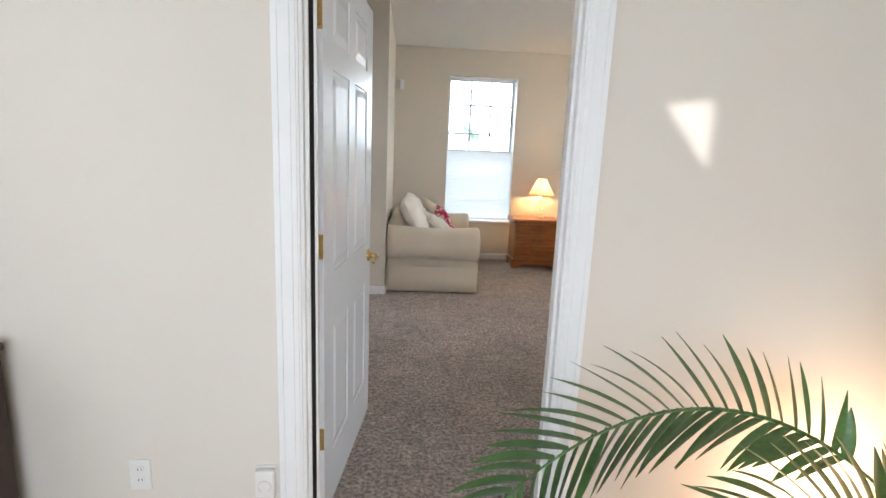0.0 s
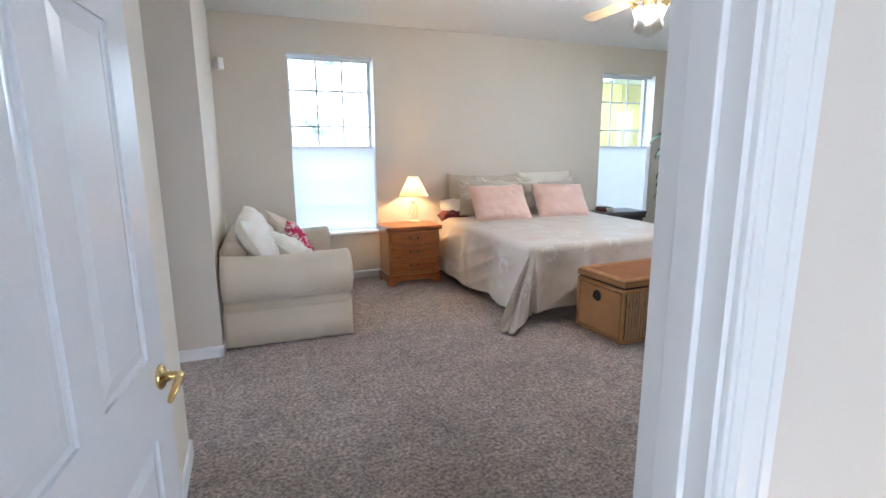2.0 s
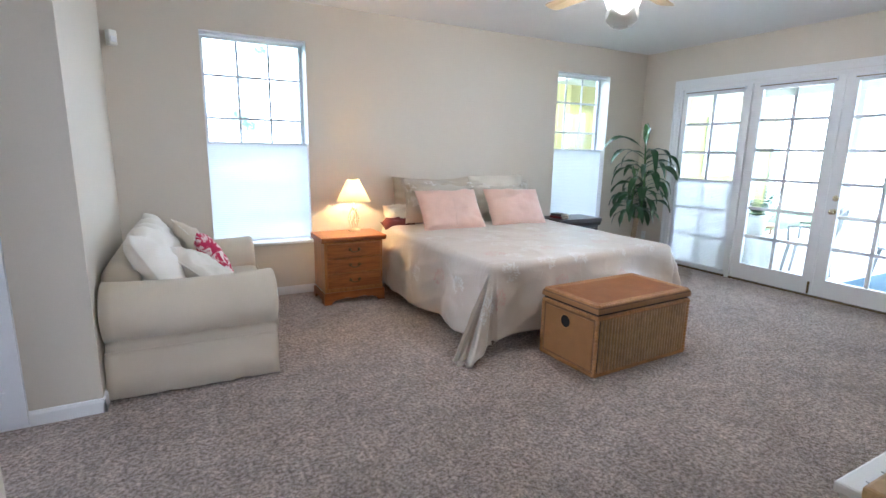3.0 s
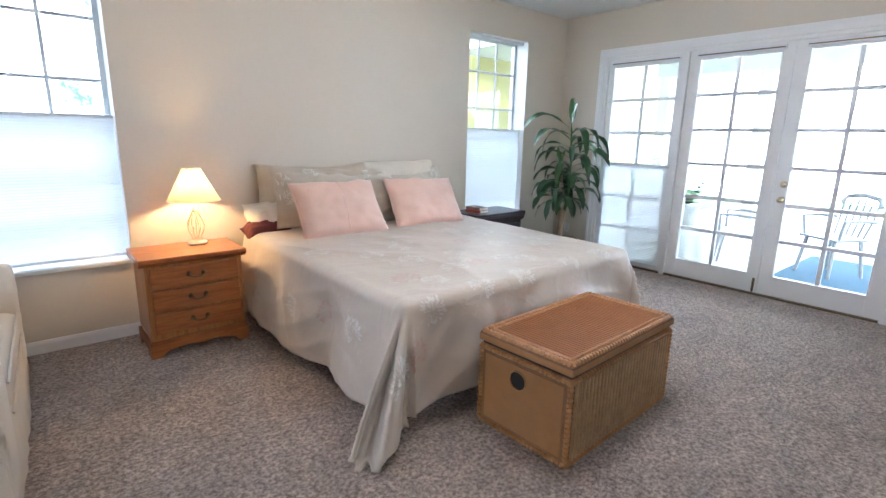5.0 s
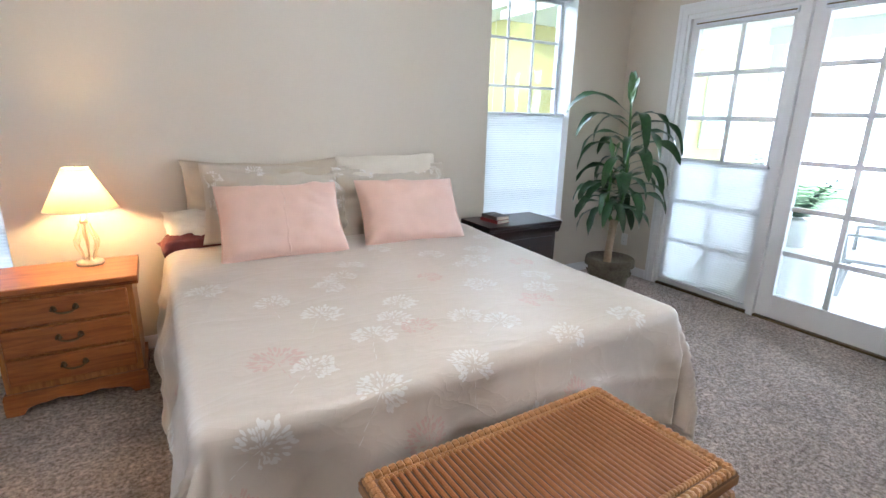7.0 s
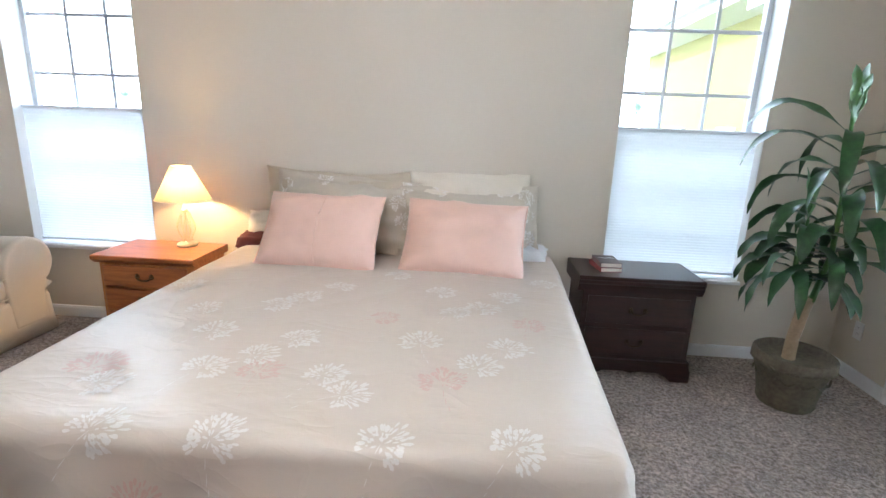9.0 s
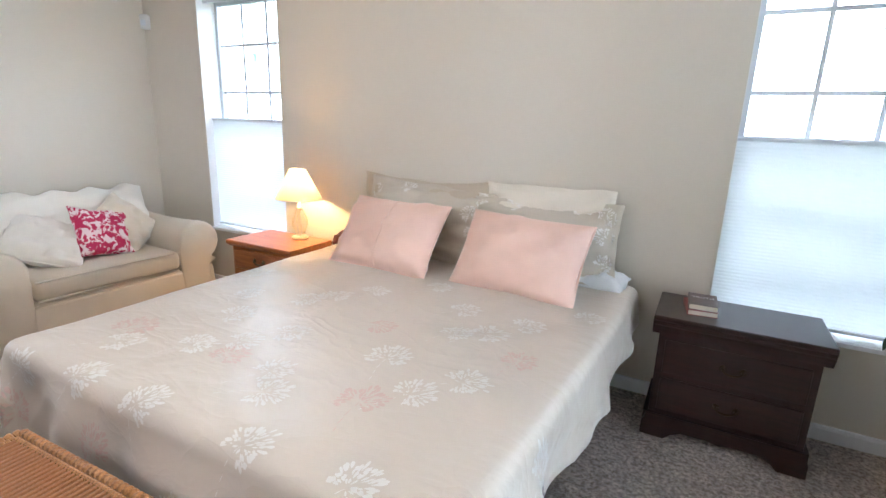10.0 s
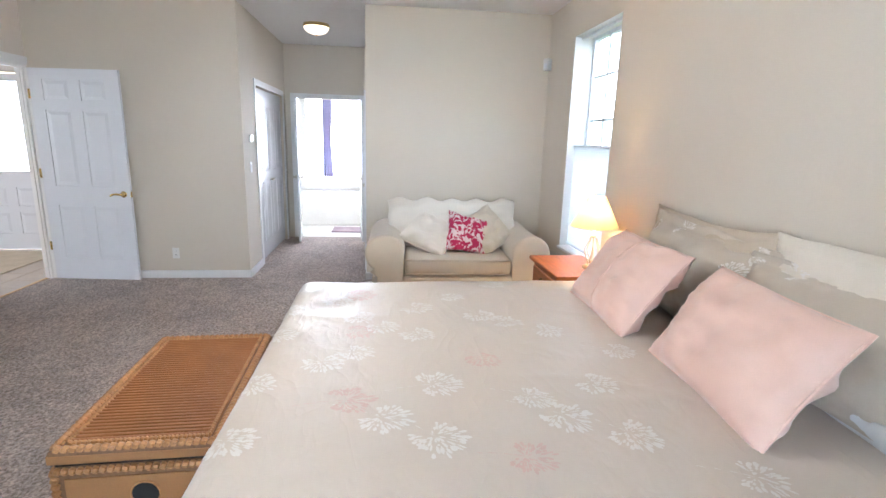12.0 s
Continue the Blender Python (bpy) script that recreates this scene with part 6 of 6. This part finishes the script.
for i in range(18):
    for j in range(18):
        if i > 1 and j > 11:
            continue
        x0, y0 = FX0 + 0.285 * i, FY0 + 0.286 * j
        if x0 < FX1 - 0.05:
            add_box(bm, (x0 + 0.003, y0 + 0.003, -0.012), (min(x0 + 0.282, FX1), min(y0 + 0.283, YF - 0.008), 0.0))
ob = part("tiles", bm, M_TILE, bpy.data.objects["floor_foyer"], "tan ceramic floor tiles")
ob["kind"] = "stuff"
fd = panel_door("door_6", 0.92, 2.17, pose(FX0 - 0.06, -0.045, 0.01, 0, 0, 90), "white front door with a tall glazed upper half", 0.045, M_DOOR, ((0.2, 0.28), (0.56, 0.24)), cols=2)
# the pane emits, in place of daylight behind the glass
pn = part("pane", box((0.14, -0.026, 1.0), (0.76, 0.026, 2.08)), material("daylight_pane", (0.9, 0.92, 0.95), 0.3, bump=0, emit=((0.95, 1.0, 1.05), 4.0)), fd, "frosted glass light with daylight put in as emission")
bm = bmesh.new()
for lo, hi in (((0.12, -0.032, 0.98), (0.14, 0.032, 2.10)), ((0.76, -0.032, 0.98), (0.78, 0.032, 2.10)), ((0.14, -0.032, 0.98), (0.76, 0.032, 1.0)), ((0.14, -0.032, 2.08), (0.76, 0.032, 2.10))):
    add_box(bm, lo, hi, 0.003)
part("light_frame", bm, M_DOOR, fd)
bm = bmesh.new()
for lo, hi in (((FX0, -0.15, 0), (FX0 + 0.016, -0.07, 2.62)), ((FX0, 0.90, 0), (FX0 + 0.016, 0.98, 2.62)), ((FX0, -0.07, 2.54), (FX0 + 0.016, 0.90, 2.62))):
    add_box(bm, lo, hi, 0.003)
structure(part("trim_front_casing", bm, M_TRIM), "white casing round the front door", "door casing")
rug = thing("entry_rug", pose(-1.2, 0.62, 0), "tan woven rug inside the front door", "rug")
part("pile", box((-0.55, -0.4, 0.0), (0.55, 0.4, 0.012), 0.004), M_RUGTAN, rug)
cab = thing("console_cabinet", pose(-1.66, 1.50, 0), "dark brown wooden cabinet against the foyer wall", "cabinet")
part("carcass", box((-0.17, -0.34, 0.06), (0.20, 0, 0.78), 0.006), M_BROWN, cab)
part("top", box((-0.18, -0.36, 0.781), (0.215, 0, 0.805), 0.005), M_BROWN, cab)
part("plinth", box((-0.15, -0.32, 0), (0.18, -0.01, 0.06)), M_BROWN, cab)
part("door", box((-0.15, -0.356, 0.09), (0.18, -0.341, 0.75), 0.004), M_BROWN, cab)
# the transom glows by the same emission instead of daylight
tp = part("transom_pane", box((-0.05, -0.02, 2.31), (0.90, 0.02, 2.53)), bpy.data.materials["daylight_pane"], fd, "frosted transom with daylight put in as emission", at=pose(0.045, 0, 0, 0, 0, 0) @ pose(-0.02, 0, 0))


# areca palm: stems arch out of a pot and carry two rows of leaflets
def palm_frond(parent, start, peak, tip, rise_len, seed, leaf_len=0.2, width=0.024, side_hint=(0, 1, 0), count=34):
    rnd = random.Random(seed)
    n = count
    a, b, c = Vector(start), Vector(peak), Vector(tip)
    pts = [a * (1 - k / n) ** 2 + b * 2 * (k / n) * (1 - k / n) + c * (k / n) ** 2 for k in range(n + 1)]
    st = part("frond_stem", tube(pts, [0.008 * (1 - 0.8 * k / n) + 0.001 for k in range(n + 1)], 6), M_PALM, parent, smooth=True)
    for k in range(int(n * rise_len), n + 1):
        u = (k - n * rise_len) / (n * (1 - rise_len))
        d = (pts[min(k + 1, n)] - pts[max(k - 1, 0)]).normalized()
        side = d.cross(Vector(side_hint or (0, 0, 1))).normalized()
        nrm = side.cross(d)
        ln = leaf_len * (0.45 + 0.9 * math.sin(math.pi * (0.12 + 0.78 * u))) * rnd.uniform(0.88, 1.08)
        for s in (-1, 1):
            way2 = d * (0.55 + 0.6 * u) + side * s * 0.95 + nrm * rnd.uniform(-0.05, 0.2)
            part("leaflet", leaf_blade(bmesh.new(), pts[k] + d * 0.006 * s, way2, ln, width, rnd.uniform(0.15, 0.55), 6, 0.3, rnd.uniform(-0.4, 0.4)), M_PALM, st, smooth=True)


palm = thing("palm_plant", pose(0, 0, 0), "areca palm with long feathered fronds lit from below", "plant")
part("pot", lathe([(0.0, 0.0), (0.13, 0.0), (0.17, 0.28), (0.185, 0.30), (0.185, 0.33), (0.165, 0.33), (0.16, 0.29), (0.0, 0.29)], 32, pose(1.62, 1.12, 0), cap=False), M_TERRA, palm, "clay pot", smooth=True)
part("soil", lathe([(0.0, 0.30), (0.16, 0.295), (0.16, 0.291)], 20, pose(1.62, 1.12, 0), cap=False), M_SOIL, palm)
palm_frond(palm, (1.55, 1.30, 0.27), (0.68, 1.31, 1.15), (0.0, 1.32, 0.20), 0.18, 1, 0.245, 0.042)
palm_frond(palm, (1.58, 1.16, 0.30), (0.95, 1.08, 0.80), (0.42, 1.02, 0.14), 0.22, 2, 0.24, 0.040)
palm_frond(palm, (1.62, 1.25, 0.30), (1.60, 1.30, 1.1), (1.92, 1.32, 1.30), 0.35, 3, 0.40, 0.034)
palm_frond(palm, (1.65, 1.12, 0.30), (1.55, 0.95, 1.0), (1.50, 0.55, 0.95), 0.4, 4, 0.26, 0.032)
palm_frond(palm, (1.66, 1.12, 0.30), (1.9, 1.0, 1.1), (2.4, 0.9, 0.8), 0.35, 5, 0.28, 0.032)


# ---- outside ----
structure(part("ground", box((-60, -60, -0.32), (90, 90, -0.16)), M_GRASS), "green lawn round the house", "ground")
structure(part("porch_floor", box((XE + T, 0.5, -0.15), (14.5, 7.4, -0.02)), M_PORCH), "pale concrete porch floor", "floor")
structure(part("porch_ceiling", box((XE + T, 0.5, 2.72), (11.0, 9.1, 2.82)), M_PORCHW), "white porch ceiling", "ceiling")
# emissive panels, added to light the rooms through windows and doors
structure(part("backdrop_north", box((-60, 17.0, -1), (24, 17.1, 14)), M_DAY), "glowing backdrop standing in for daylight outside", "backdrop")
structure(part("backdrop_east", box((18.0, -10, -1), (18.1, 17.0, 14)), M_DAYE), "glowing backdrop standing in for daylight outside", "backdrop")
# south panel is out of view, added as foyer light
structure(part("backdrop_south", box((-9, -9.1, -1), (9, -9.0, 9)), M_DAYS), "glowing backdrop standing in for daylight outside", "backdrop")
structure(part("backdrop_west", box((-9.1, 2.0, -1), (-9.0, 8.0, 6)), M_DAYW), "glowing backdrop standing in for daylight outside", "backdrop")
for y in (1.4, 3.6, 5.7, 7.25):
    po = thing("porch_post", pose(9.45, y, -0.02), "square white porch post", "post", "porch posts")
    part("shaft", box((-0.09, -0.09, 0), (0.09, 0.09, 2.519), 0.008), M_PORCHW, po)
    part("base", box((-0.115, -0.115, 0), (0.115, 0.115, 0.16), 0.01), M_PORCHW, po)
structure(part("trim_porch_beam", box((9.36, 0.5, 2.5), (9.54, 7.4, 2.719)), M_PORCHW), "white porch beam", "beam")
# yellow wing of the house to the north-east
wing = thing("house_wing", pose(0, 0, 0), "yellow stucco wing of the house with white soffits", "house", kind="structure")
bm = bmesh.new()
add_box(bm, (6.75, 9.2, -0.16), (7.1, 14.0, 2.9))
add_box(bm, (7.1, 9.2, -0.16), (9.4, 9.4, 2.9))
part("wall", bm, M_YELLOW, wing, "yellow stucco walls")
part("soffit", box((6.2, 9.12, 2.9), (9.5, 14.0, 3.02)), M_PORCHW, wing, "white eaves")
part("roof", prism([(6.1, 3.02), (9.6, 3.02), (7.9, 4.5)], 9.0, 14.0, "y"), M_FENCE, wing, "pale shingle roof")
for y in (10.2, 11.8):
    wn = part("window", box((6.71, y, 0.9), (6.755, y + 0.45, 1.6), 0.004), M_PORCHW, wing, "white framed window")
    part("pane", box((6.70, y + 0.06, 0.96), (6.712, y + 0.39, 1.54)), M_BLACK, wn, "dark glass")
gable = thing("porch_end_wall", pose(0, 0, 0), "yellow stucco wall with a white window past the porch", "wall", kind="structure")
part("wall", box((9.62, 9.2, -0.16), (13.6, 9.4, 3.6), 0.01), M_YELLOW, gable, "yellow stucco wall")
part("corner_board", box((13.602, 9.14, -0.16), (13.95, 9.4, 3.6), 0.01), M_PORCHW, gable, "white corner column")
gw = part("window_frame", box((10.9, 9.15, 1.0), (12.35, 9.199, 2.35), 0.006), M_PORCHW, gable, "white window frame")
# the garden's reflection is blotched into the glass colour
for xa in (10.98, 11.66):
    part("pane", box((xa, 9.14, 1.08), (xa + 0.61, 9.152, 2.2)), M_GARDENGLASS, gw, "window glass with the reflected garden painted into its colour")
col = thing("porch_post", pose(7.3, 7.6, -0.16), "yellow stucco porch pier", "post", "porch posts")
part("shaft", box((-0.2, -0.2, 0), (0.2, 0.2, 2.8), 0.01), M_YELLOW, col)
# fence along the garden
fence = thing("garden_fence", pose(0, 0, 0), "pale wooden garden fence beyond the lawn", "fence")
for k in range(60):
    part("board", box((-7 + 0.2 * k, 14.0, -0.16), (-6.82 + 0.2 * k, 14.03, 1.5), 0.004), M_FENCE, fence)
for z in (0.2, 1.2):
    part("rail", box((-7, 14.031, z), (5, 14.07, z + 0.08)), M_FENCE, fence)


def tree(x, y, h, seed, spread=1.3):
    rnd = random.Random(seed)
    t = thing("garden_tree", pose(x, y, -0.16), "leafy garden tree in hazy light", "tree", "garden trees")
    part("trunk", tube([(0, 0, 0), (0.05, 0.03, h * 0.3), (-0.03, 0.05, h * 0.6), (0.02, 0, h * 0.85)], [0.13, 0.10, 0.07, 0.03], 8), M_BARK, t, smooth=True)
    bm = bmesh.new()
    lb = bmesh.new()
    for k in range(9):
        a = k * 2.4
        tip = Vector((math.cos(a) * spread * rnd.uniform(0.5, 1), math.sin(a) * spread * rnd.uniform(0.5, 1), h * rnd.uniform(0.62, 1.05)))
        base = Vector((0, 0, h * rnd.uniform(0.4, 0.65)))
        add_tube(bm, [base, base.lerp(tip, 0.5) + Vector((0, 0, 0.12)), tip], [0.045, 0.025, 0.008], 6)
        for i in range(110):
            p = base.lerp(tip, rnd.uniform(0.45, 1.05)) + Vector((rnd.gauss(0, 0.28), rnd.gauss(0, 0.28), rnd.gauss(0, 0.24)))
            w = Vector((rnd.uniform(-1, 1), rnd.uniform(-1, 1), rnd.uniform(-0.6, 0.6)))
            leaf_blade(lb, p, w, rnd.uniform(0.12, 0.22), 0.07, 0.6, 2)
    part("limbs", bm, M_BARK, t, smooth=True)
    part("crown", lb, M_FOLIAGE, t)


tree(-1.2, 15.6, 4.6, 3)


# porch furniture
def porch_chair(m, label):
    c = thing("patio_chair", m, label, "chair", "patio chairs")
    part("seat", prism([(-0.22, -0.21), (0.22, -0.23), (0.22, 0.23), (-0.22, 0.21)], 0.42, 0.45, "z", 0.008), M_CHAIR, c)
    for sx, sy in ((-1, -1), (-1, 1), (1, -1), (1, 1)):
        part("leg", tube([(sx * 0.17, sy * 0.17, 0.42), (sx * 0.22, sy * 0.21, 0.0)], [0.024, 0.017], 8), M_CHAIR, c)
    for k in range(6):
        y = -0.17 + 0.068 * k
        part("spindle", tube([(-0.19, y, 0.45), (-0.25, y * 1.12, 0.65), (-0.29, y * 1.15, 0.86)], 0.012, 6), M_CHAIR, c)
    part("top_rail", tube([(-0.27, -0.23, 0.80), (-0.30, -0.18, 0.88), (-0.31, 0, 0.91), (-0.30, 0.18, 0.88), (-0.27, 0.23, 0.80)], 0.028, 8), M_CHAIR, c)
    for s in (-1, 1):
        part("arm", tube([(-0.25, s * 0.23, 0.64), (0.0, s * 0.26, 0.66), (0.18, s * 0.25, 0.65), (0.17, s * 0.21, 0.44)], 0.018, 7), M_CHAIR, c)


porch_chair(pose(7.05, 4.98, -0.02, 0, 0, 102), "white spindle-back patio chair on the porch")
porch_chair(pose(7.6, 4.2, -0.02, 0, 0, 150), "white spindle-back patio chair beside the blue rug")
tb = thing("patio_table", pose(7.5, 5.95, -0.02), "small rattan patio table on the porch", "table")
part("tabletop", lathe([(0.0, 0.50), (0.30, 0.50), (0.31, 0.515), (0.30, 0.53), (0.0, 0.53)], 28, cap=False), M_RATTAN, tb)
for k in range(4):
    a = radians(45 + 90 * k)
    part("leg", tube([(0.24 * math.cos(a), 0.24 * math.sin(a), 0.5), (0.2 * math.cos(a), 0.2 * math.sin(a), 0)], 0.014, 7), M_RATTAN, tb)
pr = thing("porch_rug", pose(7.66, 3.58, -0.02), "dark blue outdoor rug on the porch", "rug")
part("pile", box((-0.92, -1.0, 0), (0.92, 1.0, 0.012), 0.004), M_BLUERUG, pr)


def fern(x, y, z, seed, label):
    rnd = random.Random(seed)
    f = thing("potted_fern", pose(x, y, z), label, "plant", "porch ferns")
    part("pot", lathe([(0.0, 0), (0.10, 0), (0.14, 0.22), (0.15, 0.24), (0.0, 0.24)], 20, cap=False), M_PORCHW, f, smooth=True)
    bm = bmesh.new()
    for k in range(26):
        a = k * 2.4
        d = Vector((math.cos(a), math.sin(a), rnd.uniform(0.9, 2.2))).normalized()
        p = Vector((0, 0, 0.24))
        for i in range(14):
            s = d.cross(Vector((0, 0, 1))).normalized()
            for q in (-1, 1):
                leaf_blade(bm, p, s * q + d * 0.4, 0.12 * (1 - i / 18), 0.028, 0.3, 2)
            p = p + d * 0.055
            d = (d + Vector((0, 0, -0.075))).normalized()
    part("fronds", bm, M_FOLIAGE, f)


def draped_table(x, y, z, r, h, label):
    """Round side table under a cloth that falls in soft folds to a scalloped hem."""
    tbl = thing("side_table", pose(x, y, z), label, "table")
    part("tabletop", lathe([(0.0, h - 0.03), (r - 0.01, h - 0.03), (r - 0.01, h - 0.004), (0.0, h - 0.004)], 28, cap=False), M_RATTAN, tbl)
    for k in range(3):
        a = radians(120 * k)
        part("leg", tube([(r * 0.7 * math.cos(a), r * 0.7 * math.sin(a), h - 0.03), (r * 0.75 * math.cos(a), r * 0.75 * math.sin(a), 0)], 0.014, 6), M_RATTAN, tbl)
    bm, n, rings = bmesh.new(), 72, []
    for q, zz in ((0.0, h), (0.6, h), (0.97, h - 0.001), (1.02, h - 0.02), (1.06, h * 0.6), (1.12, h * 0.3), (1.16, 0.03)):
        ring = []
        for k in range(n):
            a = 2 * math.pi * k / n
            rr = r * q * (1 + max(0.0, 1.02 - zz / h) * 0.09 * math.sin(9 * a))
            ring.append(bm.verts.new((max(rr, 0.001) * math.cos(a), max(rr, 0.001) * math.sin(a), zz + (0.018 * abs(math.sin(12 * a)) if zz < 0.05 else 0))))
        rings.append(ring)
    for p, q in zip(rings, rings[1:]):
        for k in range(n):
            bm.faces.new((p[k], p[(k + 1) % n], q[(k + 1) % n], q[k]))
    part("tablecloth", bm, M_PORCHW, tbl, "white cloth with a scalloped hem", smooth=True)


fern(6.60, 5.42, 0.485, 1, "feathery green fern on a cloth-covered porch table")
draped_table(6.60, 5.42, -0.02, 0.27, 0.50, "small round porch table under a white cloth")
fern(8.2, 6.4, -0.02, 2, "bushy green fern in a white pot on the porch")
